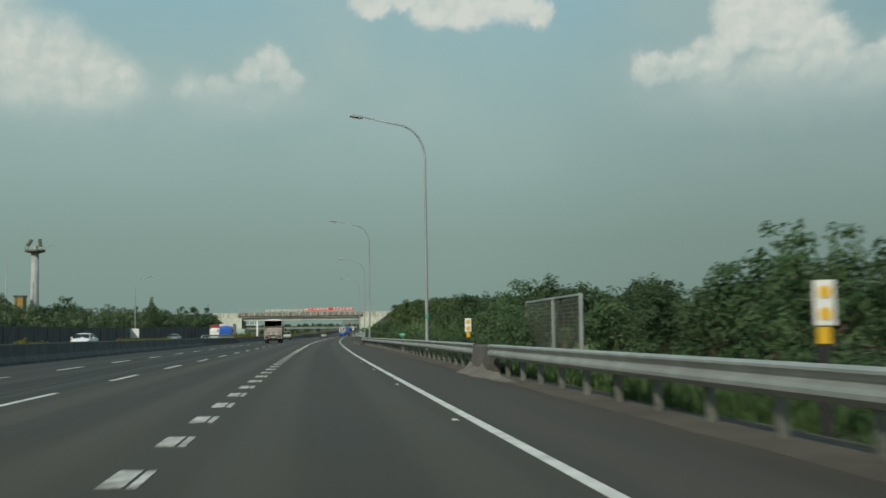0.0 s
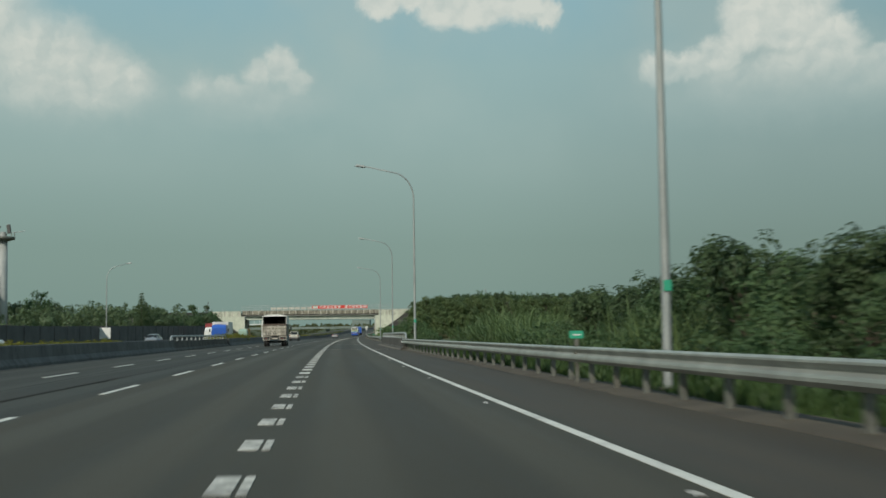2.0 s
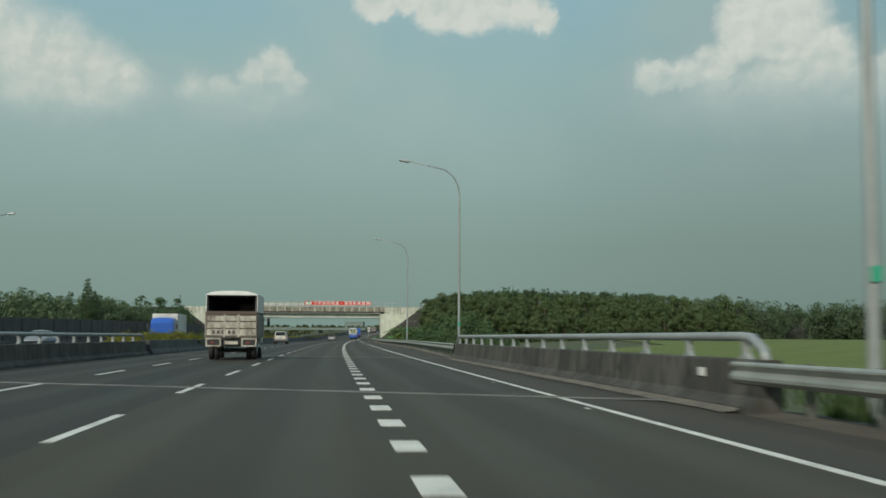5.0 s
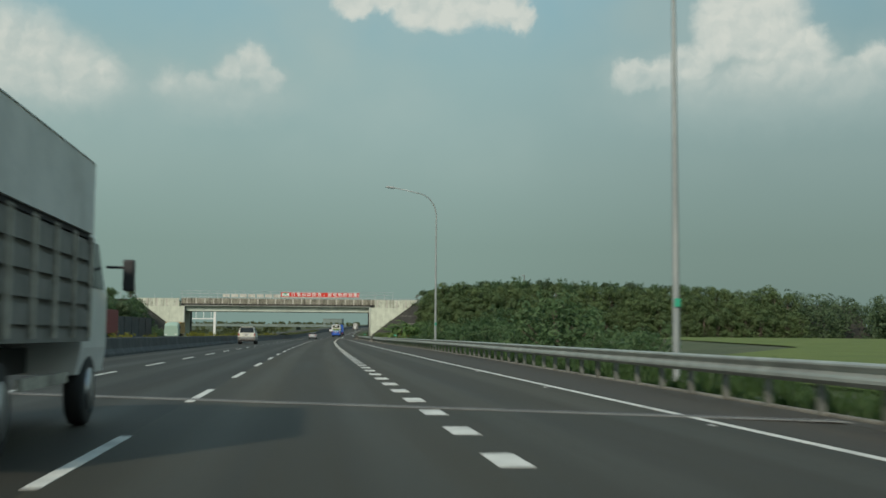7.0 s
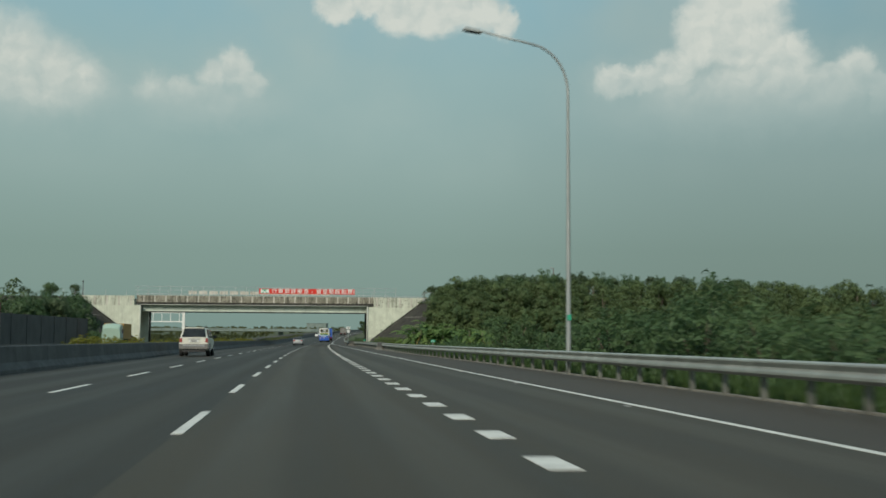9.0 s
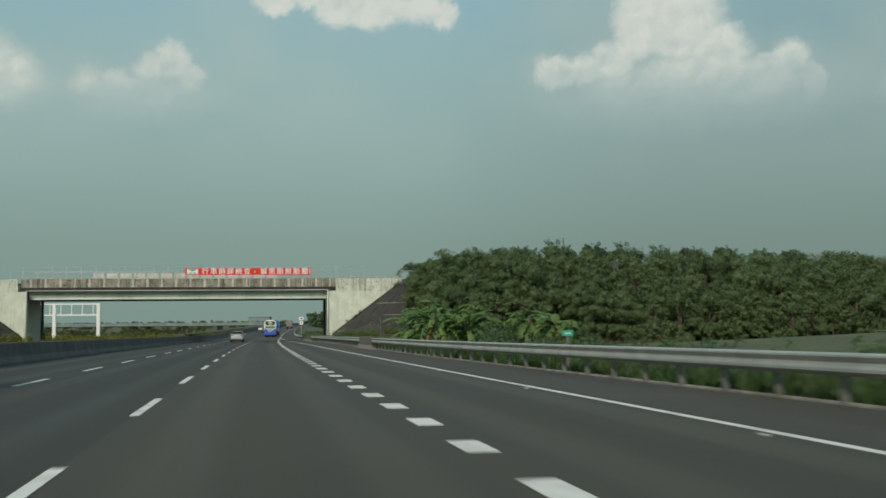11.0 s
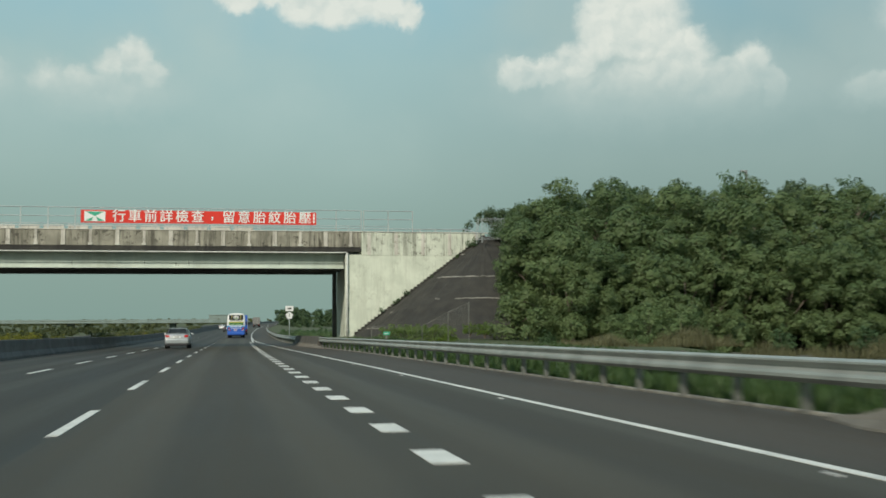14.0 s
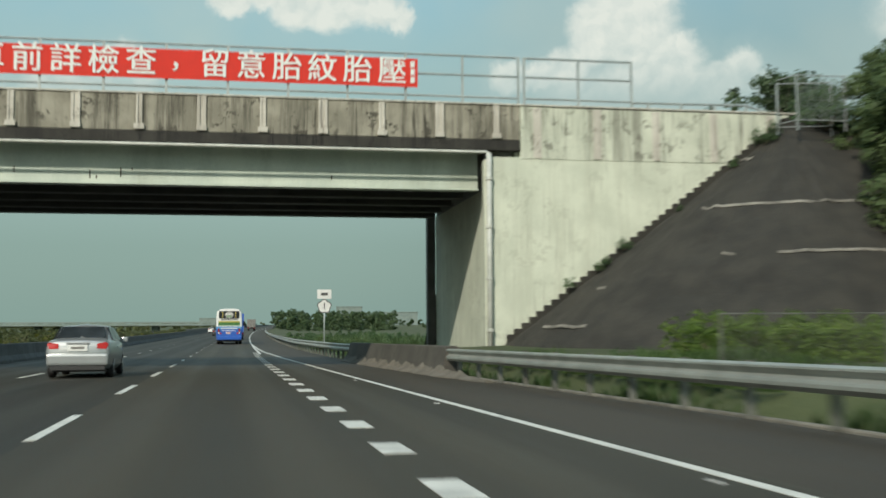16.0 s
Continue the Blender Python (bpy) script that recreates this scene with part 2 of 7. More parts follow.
def concrete_mat(name, lo, hi, stain, amount):
    """Concrete with rain streaks that run down from the top."""
    m, n, b = surface(name, 0.85)
    pos = place_of(n)
    mp = n.add("ShaderNodeMapping")
    n.link(pos, mp.inputs[0])
    mp.inputs["Scale"].default_value = (2.2, 2.2, 0.16)
    big, fine = n.noise(pos, 0.8, 6, 0.6), n.noise(pos, 24, 4, 0.65)
    col = n.mix(n.smooth(big, 0.35, 0.68), (*lo, 1), (*hi, 1))
    col = n.mix(n.math("MULTIPLY", n.smooth(n.noise(mp.outputs[0], 1.0, 6, 0.7), 0.46, 0.66), amount), col, (*stain, 1))
    col = n.mix(n.math("MULTIPLY", n.smooth(fine, 0.5, 0.8), 0.3), col, (*stain, 1))
    # thin runs, and flaked patches with ragged edges
    mq = n.add("ShaderNodeMapping")
    n.link(pos, mq.inputs[0])
    mq.inputs["Scale"].default_value = (7.0, 7.0, 0.35)
    runs = n.math("MULTIPLY", n.smooth(n.noise(mq.outputs[0], 1.0, 4, 0.6), 0.54, 0.66), n.smooth(n.noise(pos, 0.35, 3), 0.38, 0.56))
    col = n.mix(n.math("MULTIPLY", runs, min(1.0, amount * 1.2)), col, (*[c * 0.7 for c in stain], 1))
    flake = n.math("MULTIPLY", n.smooth(n.noise(pos, 2.6, 7, 0.72), 0.55, 0.585), n.smooth(n.noise(pos, 0.5, 2), 0.42, 0.54))
    col = n.mix(n.math("MULTIPLY", flake, amount), col, (*[c * 0.8 for c in stain], 1))
    n.link(col, b.inputs["Base Color"])
    bump(n, b, fine, 0.3, 0.01)
    return m


ASPHALT = asphalt_mat("asphalt", (0.0358, 0.0302, 0.0178), (0.0440, 0.0362, 0.0212), 0.5)
SHOULDER = asphalt_mat("shoulder_asphalt", (0.0400, 0.0315, 0.0203), (0.0515, 0.0405, 0.0262))
DECKROAD = asphalt_mat("culvert_asphalt", (0.0290, 0.0258, 0.0155), (0.0355, 0.0308, 0.0185), 0.35)
DUST = mottled("dusty_mortar", (0.095, 0.088, 0.070), (0.165, 0.150, 0.120), 1.5, 14, 0.95, 0, 0.4, 0.01, ((0.11, 0.10, 0.08), 0.6))
PAINT = mottled("road_paint", (0.50, 0.50, 0.45), (0.65, 0.645, 0.585), 3.0, 40.0, 0.7, 0, 0.3, 0.004, ((0.20, 0.20, 0.19), 0.5))
GRASS_EARTH = mottled("rough_grass", (0.034, 0.050, 0.018), (0.070, 0.085, 0.030), 0.25, 6.0, 0.95, 0, 0.5, 0.06, ((0.10, 0.085, 0.05), 0.5))
FIELD = mottled("paddy_field", (0.074, 0.108, 0.014), (0.116, 0.150, 0.024), 0.25, 9.0, 0.9, 0, 0.5, 0.06)
EARTH = mottled("dry_earth", (0.046, 0.037, 0.025), (0.086, 0.070, 0.048), 0.8, 12, 0.95, 0, 0.5, 0.03)
STEEL = mottled("galvanised_steel", (0.32, 0.335, 0.30), (0.45, 0.465, 0.42), 1.5, 25, 0.45, 0.55, 0.08, 0.003, ((0.28, 0.28, 0.26), 0.5))
POST_STEEL = mottled("weathered_steel", (0.11, 0.115, 0.10), (0.20, 0.205, 0.18), 2.5, 25, 0.6, 0.4, 0.1, 0.003, ((0.10, 0.085, 0.06), 0.6))
POLE = mottled("lamp_pole_steel", (0.26, 0.285, 0.28), (0.34, 0.365, 0.355), 0.8, 20, 0.5, 0.3, 0.05, 0.002)
KERB = concrete_mat("kerb_concrete", (0.15, 0.14, 0.115), (0.24, 0.225, 0.185), (0.07, 0.065, 0.05), 0.7)
BARRIER = concrete_mat("barrier_concrete", (0.060, 0.064, 0.063), (0.098, 0.103, 0.100), (0.04, 0.04, 0.038), 0.6)
PARAPET = concrete_mat("dark_concrete", (0.040, 0.038, 0.032), (0.090, 0.086, 0.073), (0.020, 0.0195, 0.017), 0.75)
STUMP = concrete_mat("stump_concrete", (0.055, 0.052, 0.043), (0.10, 0.093, 0.077), (0.065, 0.06, 0.05), 0.75)
WALLC = concrete_mat("pale_concrete", (0.50, 0.535, 0.435), (0.595, 0.63, 0.515), (0.36, 0.37, 0.29), 0.28)
DECKC = concrete_mat("deck_concrete", (0.21, 0.20, 0.155), (0.33, 0.315, 0.25), (0.070, 0.065, 0.048), 0.9)
WALLTOP = concrete_mat("stained_concrete", (0.48, 0.51, 0.415), (0.585, 0.615, 0.505), (0.13, 0.128, 0.098), 0.62)
INNER_ASPHALT = asphalt_mat("inner_asphalt", (0.0205, 0.0180, 0.0110), (0.0260, 0.0222, 0.0135), 0.55)
# far walls and windows: the haze of distance is mixed into both colours
HAZY = mottled("hazy_wall", (0.155, 0.20, 0.185), (0.20, 0.25, 0.23), 0.3, 3.0, 0.9, 0, 0)
HAZY_DARK = mottled("hazy_opening", (0.15, 0.20, 0.19), (0.175, 0.23, 0.215), 0.3, 3.0, 0.9, 0, 0)
PILC = concrete_mat("pilaster_concrete", (0.46, 0.44, 0.38), (0.58, 0.56, 0.49), (0.25, 0.23, 0.19), 0.5)
GIRDER = mottled("pale_green_paint", (0.42, 0.48, 0.42), (0.52, 0.58, 0.50), 1.0, 14, 0.5, 0, 0.05, 0.002, ((0.25, 0.27, 0.21), 0.5), (1, 1, 0.3))
UNDERSIDE = mottled("underside_steel", (0.22, 0.235, 0.22), (0.32, 0.335, 0.31), 0.8, 10, 0.7, 0, 0.05)
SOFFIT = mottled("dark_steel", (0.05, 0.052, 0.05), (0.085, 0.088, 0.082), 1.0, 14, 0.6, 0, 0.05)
STONE = mottled("stone_pitching", (0.023, 0.0222, 0.0178), (0.039, 0.0365, 0.0285), 1.2, 12, 0.9, 0, 0.6, 0.04, ((0.016, 0.0152, 0.012), 0.7))
RAILING = mottled("railing_steel", (0.30, 0.345, 0.34), (0.41, 0.45, 0.435), 1.5, 20, 0.45, 0.3, 0.05, 0.002)
LEDGE = mottled("ledge_mortar", (0.085, 0.08, 0.068), (0.26, 0.25, 0.215), 1.6, 15, 0.9)
BARK = mottled("bark", (0.07, 0.055, 0.04), (0.14, 0.115, 0.085), 3, 20, 0.9, 0, 0.5, 0.02)
LEAF_DARK = leafy("tree_leaves", (0.033, 0.064, 0.029), (0.106, 0.158, 0.070))
LEAF_NEAR = leafy("wood_edge_leaves", (0.076, 0.122, 0.048), (0.150, 0.204, 0.080), 0.5)
LEAF_MID = leafy("bush_leaves", (0.042, 0.086, 0.036), (0.116, 0.186, 0.078))
LEAF_HEDGE = leafy("hedge_leaves", (0.075, 0.14, 0.022), (0.17, 0.25, 0.05), 0.8)
# greyer, flatter green for far trees: air haze is put into the leaf colour
LEAF_FAR = leafy("hazed_far_leaves", (0.058, 0.094, 0.046), (0.116, 0.166, 0.080), 0.3)
LEAF_SCRUB = leafy("scrub_leaves", (0.060, 0.080, 0.030), (0.150, 0.165, 0.070), 0.2)
LEAF_REED = leafy("reed_leaves", (0.060, 0.108, 0.038), (0.172, 0.236, 0.096), 0.4)
LEAF_STRAW = leafy("dry_grass_blades", (0.082, 0.082, 0.038), (0.170, 0.165, 0.085), 0.6)
LEAF_BANANA = leafy("banana_leaves", (0.058, 0.120, 0.032), (0.185, 0.268, 0.080), 0.9)
LEAF_GRASS = leafy("grass_blades", (0.030, 0.064, 0.018), (0.086, 0.138, 0.044), 0.3)
LEAF_YELLOW = leafy("yellow_shrub", (0.085, 0.105, 0.02), (0.26, 0.25, 0.036), 0.9)
FENCE = mottled("noise_fence", (0.045, 0.048, 0.05), (0.075, 0.08, 0.08), 0.6, 9, 0.8, 0, 0.1)
WHITE = plain("white_paint", (0.72, 0.73, 0.70), 0.4, 0, 0.3)
BLACK = plain("black_rubber", (0.018, 0.018, 0.018), 0.8)
RED = plain("banner_red", (0.62, 0.036, 0.022), 0.9)
PIPE = mottled("pale_pipe", (0.40, 0.42, 0.38), (0.54, 0.56, 0.51), 1.5, 12, 0.5, 0, 0.05, 0.002, ((0.30, 0.29, 0.24), 0.4))
# near-black concrete that carries the shade under the overpass lip
LIP_SHADE = concrete_mat("lip_shade_concrete", (0.024, 0.023, 0.019), (0.046, 0.044, 0.036), (0.012, 0.012, 0.010), 0.8)
SIGN_GREEN = plain("sign_green", (0.03, 0.33, 0.20), 0.5)
YELLOW = plain("reflector_yellow", (0.70, 0.42, 0.02), 0.5)
BLUE = plain("bus_blue", (0.025, 0.10, 0.42), 0.3, 0, 0.5)
SILVER = plain("silver_paint", (0.40, 0.42, 0.42), 0.3, 0.5, 0.5)
GLASS = glass("dark_glass")


# ---- building helpers ----
def mesh_of(name, verts, faces, material=None, smooth=False):
    me = bpy.data.meshes.new(name)
    me.from_pydata([tuple(v) for v in verts], [], faces)
    me.update()
    if material:
        me.materials.append(material)
    if smooth:
        me.polygons.foreach_set("use_smooth", [True] * len(me.polygons))
    return me


def finish(name, bm, material, smooth=False):
    bmesh.ops.recalc_face_normals(bm, faces=bm.faces)
    me = bpy.data.meshes.new(name)
    bm.to_mesh(me)
    bm.free()
    me.materials.append(material)
    if smooth:
        me.polygons.foreach_set("use_smooth", [True] * len(me.polygons))
    return me


def part(name, bm, material, parent, label="", smooth=False):
    """One mesh object under a thing or under a part."""
    me = bm if isinstance(bm, bpy.types.Mesh) else finish(name, bm, material, smooth)
    ob = new(name, me)
    ob.parent = parent
    if label:
        tagged(ob, label)
    return ob


def thing(name, m, label, category, group="", kind=""):
    ob = new(name)
    ob.empty_display_size = 0.3
    ob.matrix_world = m
    return tagged(ob, label, category, group, kind)


def add_box(bm, x0, x1, y0, y1, z0, z1, bevel=0.0, taper=None):
    """A box; taper = (dx, dy) draws the top in on each side."""
    tx, ty = taper or (0, 0)
    v = [bm.verts.new(c) for c in ((x0, y0, z0), (x1, y0, z0), (x1, y1, z0), (x0, y1, z0),
                                   (x0 + tx, y0 + ty, z1), (x1 - tx, y0 + ty, z1), (x1 - tx, y1 - ty, z1), (x0 + tx, y1 - ty, z1))]
    fs = [bm.faces.new([v[i] for i in f]) for f in ((0, 3, 2, 1), (4, 5, 6, 7), (0, 1, 5, 4), (1, 2, 6, 5), (2, 3, 7, 6), (3, 0, 4, 7))]
    if bevel:
        es = list({e for f in fs for e in f.edges})
        bmesh.ops.bevel(bm, geom=es, offset=bevel, segments=2, affect="EDGES", profile=0.6)
    return bm


def box(*a, **k):
    return add_box(bmesh.new(), *a, **k)


def add_tube(bm, path, radii, sides=8, cap=True):
    """A tube along a list of points."""
    rings = []
    path = [Vector(p) for p in path]
    for i, p in enumerate(path):
        way = (path[min(i + 1, len(path) - 1)] - path[max(i - 1, 0)]).normalized()
        side = way.cross(Vector((0, 0, 1)) if abs(way.z) < 0.95 else Vector((1, 0, 0))).normalized()
        up = side.cross(way)
        r = radii[i] if isinstance(radii, (list, tuple)) else radii
        rings.append([bm.verts.new(p + (side * math.cos(a) + up * math.sin(a)) * r) for a in (2 * math.pi * j / sides for j in range(sides))])
    for a, b in zip(rings, rings[1:]):
        for j in range(sides):
            bm.faces.new((a[j], a[(j + 1) % sides], b[(j + 1) % sides], b[j]))
    if cap:
        bm.faces.new(rings[0][::-1])
        bm.faces.new(rings[-1])
    return bm


def tube(path, radii, sides=8):
    return add_tube(bmesh.new(), path, radii, sides)


def between(s, knots):
    """Straight interpolation in a table of (s, value)."""
    for (a, u), (b, v) in zip(knots, knots[1:]):
        if s <= b:
            return u + (v - u) * max(0.0, (s - a) / (b - a))
    return knots[-1][1]


def ribbon(name, s0, s1, step, profile, material, closed=False, smooth=False, caps=False):
    """Sweeps a cross-section of (d, z) pairs, or a function of s that gives one, along the road."""
    n = max(1, int(math.ceil((s1 - s0) / step)))
    verts, faces, m = [], [], None
    for i in range(n + 1):
        s = s0 + (s1 - s0) * i / n
        row = profile(s) if callable(profile) else profile
        m = len(row)
        verts += [at(s, d, z) for d, z in row]
    for i in range(n):
        for j in range(m if closed else m - 1):
            a, b = i * m + j, i * m + (j + 1) % m
            faces.append((a, b, b + m, a + m))
    if closed and caps:
        faces += [tuple(range(m))[::-1], tuple(range(n * m, n * m + m))]
    return mesh_of(name, verts, faces, material, smooth)


# ---- ground and road ----
EDGE = [(-200, 3.36), (0, 3.36), (60, 3.32), (120, 3.37), (200, 3.40), (250, 3.3), (280, 3.12), (340, 2.64), (400, 1.45), (432, 0.55), (470, 0.25), (3000, 0.25)]
RAIL = [(-200, 5.7), (0, 5.7), (30, 5.78), (45, 5.95), (80, 5.85), (113, 5.45), (153, 5.35), (200, 6.3), (240, 6.3), (282, 5.55), (310, 5.6), (330, 5.45), (367, 5.1), (388, 4.35), (405, 3.75), (440, 3.1), (3000, 3.0)]
MEDIAN = -11.0
FAR = 1700


def edge(s):
    return between(s, EDGE)


def rail(s):
    return between(s, RAIL)


def lift(s, d):
    """The land rises gently away from the road beside the rice field."""
    f = between(s, [(-300, 0.0), (100, 0.0), (180, 1.0), (330, 1.0), (365, 0.0), (4000, 0.0)])
    return 1.7 * f * min(1.0, max(0.0, (d - 15) / 45))


def ground_row(s):
    r = rail(s) + 0.9
    return [(-2600, -0.9), (-900, -0.9), (-200, -0.9), (-60, -0.8), (-36, -0.4), (-29.5, -0.15), (-12.0, -0.12), (r, -0.12), (r + 2.2, -0.35), (15, -0.75), (60, -0.8 + lift(s, 60)), (200, -0.9 + lift(s, 60)), (900, -0.9), (2600, -0.9)]


ground = new("ground", ribbon("ground", -260, 3600, 12, ground_row, GRASS_EARTH))
tagged(ground, "flat ground of rough grass and earth beside the motorway", "ground", kind="structure")
def field_row(s):
    ds = [between(s, [(96, 16), (205, 16), (235, 40), (330, 54)]), between(s, [(96, 40), (205, 40), (235, 52), (330, 58)]), 60, between(s, [(96, 95), (270, 95), (330, 64)])]
    return [(d, between(d, [(15, -0.75), (60, -0.8), (200, -0.9)]) + lift(s, d) + 0.12) for d in ds]


paddy = new("field", ribbon("field", 96, 330, 6, field_row, FIELD))
tagged(paddy, "flat bright green rice field beyond the roadside strip", "field", kind="structure")

road = new("road", ribbon("road", -240, FAR, 8, lambda s: [(-3.6, -0.4), (-3.6, 0.0), (0.0, 0.0), (edge(s) + 0.25, 0.0), (edge(s) + 0.25, -0.4)], ASPHALT))
tagged(road, "dark grey asphalt motorway carriageway with worn tracks", "road", kind="structure")
old_lanes = new("old_lanes", ribbon("old_lanes", -240, FAR, 8, [(MEDIAN + 0.05, -0.4), (MEDIAN + 0.05, 0.0), (-7.1, 0.0), (-3.60, 0.0), (-3.6, -0.4)], INNER_ASPHALT))
tagged(old_lanes, "darker asphalt of the two inner lanes", "road", kind="structure")
shoulder = new("hard_shoulder", ribbon("hard_shoulder", -240, FAR, 6, lambda s: [(edge(s) + 0.25, -0.4), (edge(s) + 0.25, 0.0), (rail(s) + 0.0, -0.02), (rail(s) + 0.16, -0.03), (rail(s) + 0.16, -0.4)], SHOULDER))
tagged(shoulder, "brownish dark asphalt hard shoulder beside the edge line", "road", kind="structure")
kerb = new("kerb", ribbon("kerb", 154, 386, 3, lambda s: [(rail(s) + 0.16, -0.35), (rail(s) + 0.165, -0.005), (rail(s) + 0.18, 0.012), (rail(s) + 0.27, 0.014), (rail(s) + 0.30, 0.0), (rail(s) + 0.32, -0.35)], KERB))
tagged(kerb, "low pale concrete kerb along the shoulder, stained", "kerb", kind="structure")
far_road = new("opposite_road", ribbon("opposite_road", -240, FAR, 10, [(-28.6, -0.4), (-28.6, 0.0), (-15.2, 0.0), (-15.2, -0.4)], ASPHALT))
tagged(far_road, "opposite carriageway of dark grey asphalt", "road", kind="structure")
deck = new("culvert_deck", ribbon("culvert_deck", 119.6, 156.6, 6, lambda s: [(-3.55, 0.004), (0, 0.004), (edge(s), 0.004)], DECKROAD))
tagged(deck, "smoother darker asphalt over the culvert bridge", "road", kind="structure")


JOINT = mottled("joint_mortar", (0.16, 0.16, 0.15), (0.24, 0.24, 0.22), 1.0, 20, 0.8, 0, 0.2, 0.004, ((0.09, 0.09, 0.085), 0.6))
SKEW = -0.55
for s in (118.9, 157.2):
    dl, dr = MEDIAN + 0.2, rail(s) - 0.3
    for nm, w0, w1, z, m, lab in (("expansion_joint", 0.0, 0.42, 0.0045, JOINT, "pale strip of joint mortar across the lanes"), ("joint_gap", 0.17, 0.24, 0.0135, BLACK, "dark rubber joint")):
        bm = bmesh.new()
        q = [bm.verts.new(at(s + SKEW * d + w, d, z + h)) for h in (0.0, 0.008 if nm == "expansion_joint" else 0.003) for d, w in ((dl, w0), (dr, w0), (dr, w1), (dl, w1))]
        bm.faces.new(q[4:])
        for i in range(4):
            bm.faces.new((q[i], q[(i + 1) % 4], q[4 + (i + 1) % 4], q[4 + i]))
        part(nm, finish(nm, bm, m), None, road, lab)

line_rows = lambda c, w: (lambda s: [(c(s) - w, 0.001), (c(s) - w, 0.007), (c(s) + w, 0.007), (c(s) + w, 0.001)])
part("edge_line", ribbon("edge_line", -240, FAR, 6, line_rows(lambda s: edge(s), 0.062), PAINT), None, road, "continuous white edge line")

TAR = mottled("tar_streak", (0.0195, 0.0195, 0.0165), (0.026, 0.0255, 0.0215), 1.5, 20, 0.95, 0, 0.1)
for c, ph in ((-5.95, 0.0), (-4.55, 1.7), (-5.2, 4.0)):
    me = ribbon("tar_streak", 8 + ph * 6, 100 + ph * 3, 3, (lambda c, ph: lambda s: [(c + 0.35 * math.sin(s * 0.055 + ph) - 0.04, 0.0035), (c + 0.35 * math.sin(s * 0.055 + ph) + 0.05 + 0.03 * math.sin(s * 0.7), 0.0035)])(c, ph), TAR)
    part("tar_streak", me, None, road, "thin dark tar streak along the lane")
# marks: blocks of the merging lane every 3 m, lane dashes of 4 m every 10 m
BLOCK_PITCH, DASH_AT = 3.01, 8.76


def paint_mark(length, width):
    return finish("lane_mark", add_box(bmesh.new(), -width / 2, width / 2, 0, length, 0.001, 0.008), PAINT)


BLOCK, DASH = paint_mark(1.05, 0.30), paint_mark(4.0, 0.13)
SPLIT_BLOCK = bmesh.new()
add_box(SPLIT_BLOCK, -0.15, 0.04, 0.03, 1.05, 0.001, 0.008)
add_box(SPLIT_BLOCK, 0.075, 0.15, 0, 1.02, 0.001, 0.008)
WORN_PAINT = mottled("worn_road_paint", (0.24, 0.235, 0.21), (0.60, 0.59, 0.53), 5.0, 26.0, 0.75, 0, 0.4, 0.004, ((0.09, 0.085, 0.075), 0.75))
SPLIT_BLOCK = finish("lane_mark", SPLIT_BLOCK, WORN_PAINT)


def mark(me, s, d):
    ob = new("lane_mark", me)
    ob.matrix_world = stand(s, d)
    ob.parent = road


for i in range(-12, 142):
    s = 2.33 + BLOCK_PITCH * i
    if abs(s + 0.5 - 119.1) > 0.7 and abs(s + 0.5 - 157.4) > 0.7:
        mark(SPLIT_BLOCK if s < 66 else BLOCK, s, 0.0)
for i in range(-5, 90):
    mark(DASH, DASH_AT + 10 * i, -3.59)
    mark(DASH, DASH_AT + 10 * i, -7.10)
part("lane_dash_far", ribbon("lane_dash_far", 423, FAR, 8, line_rows(lambda s: 0.25, 0.07), PAINT), None, road, "white edge line beyond the merge")
STUD = mottled("road_stud", (0.35, 0.35, 0.33), (0.5, 0.5, 0.47), 4, 30, 0.5)
stud_me = finish("road_stud", box(-0.04, 0.04, -0.04, 0.04, 0, 0.014, taper=(0.015, 0.015)), STUD)
for i in range(0, 44):
    ob = new("road_stud", stud_me)
    ob.matrix_world = stand(4 + 10 * i, edge(4 + 10 * i) - 0.22, 0.0)
    ob.parent = road


# ---- guard rails ----
def w_beam(s0, s1, off, side=-1):
    """W-section beam, 31 cm deep, facing the road."""
    prof = [(0.0, 0.33), (0.045, 0.325), (0.08, 0.30), (0.082, 0.272), (0.025, 0.215), (0.018, 0.19), (0.075, 0.145), (0.085, 0.11), (0.085, 0.065), (0.03, 0.005), (0.0, 0.0)]

    def row(s):
        c, z = off(s), between(s, [(-300, 0.445), (40, 0.445), (80, 0.42), (113, 0.40), (154, 0.43), (210, 0.43), (270, 0.385), (330, 0.395), (3000, 0.41)])
        front = [(c + side * x, z + y) for x, y in prof]
        return front + [(c + side * (x - 0.006), z + y) for x, y in reversed(prof)]
    return ribbon("beam", s0, s1, 2.0, row, STEEL, closed=True, caps=True)


def verge_row(s):
    """Gravelly earth that has crept out over the shoulder with a ragged edge."""
    r, q = rail(s), 0.10 * noise.noise(Vector((s * 0.55, 0, 0))) + 0.06 * noise.noise(Vector((s * 2.1, 3, 0)))
    return [(r - 0.30 + q, -0.04), (r - 0.27 + q, -0.012), (r - 0.1, 0.0 + 0.2 * q), (r + 0.13, 0.012), (r + 0.4, 0.03), (r + 0.75, 0.0), (r + 1.0, -0.16)]


verge = new("verge", ribbon("verge", -40, 112.8, 0.5, verge_row, EARTH))
tagged(verge, "strip of dry gravelly earth under the guard rail", "ground", kind="structure")
POST_ME = bmesh.new()
add_box(POST_ME, -0.05, 0.05, -0.05, -0.042, -0.45, 0.74)
add_box(POST_ME, -0.05, 0.05, 0.042, 0.05, -0.45, 0.74)
add_box(POST_ME, -0.05, -0.042, -0.042, 0.042, -0.45, 0.74)
POST_ME = finish("post", POST_ME, POST_STEEL)
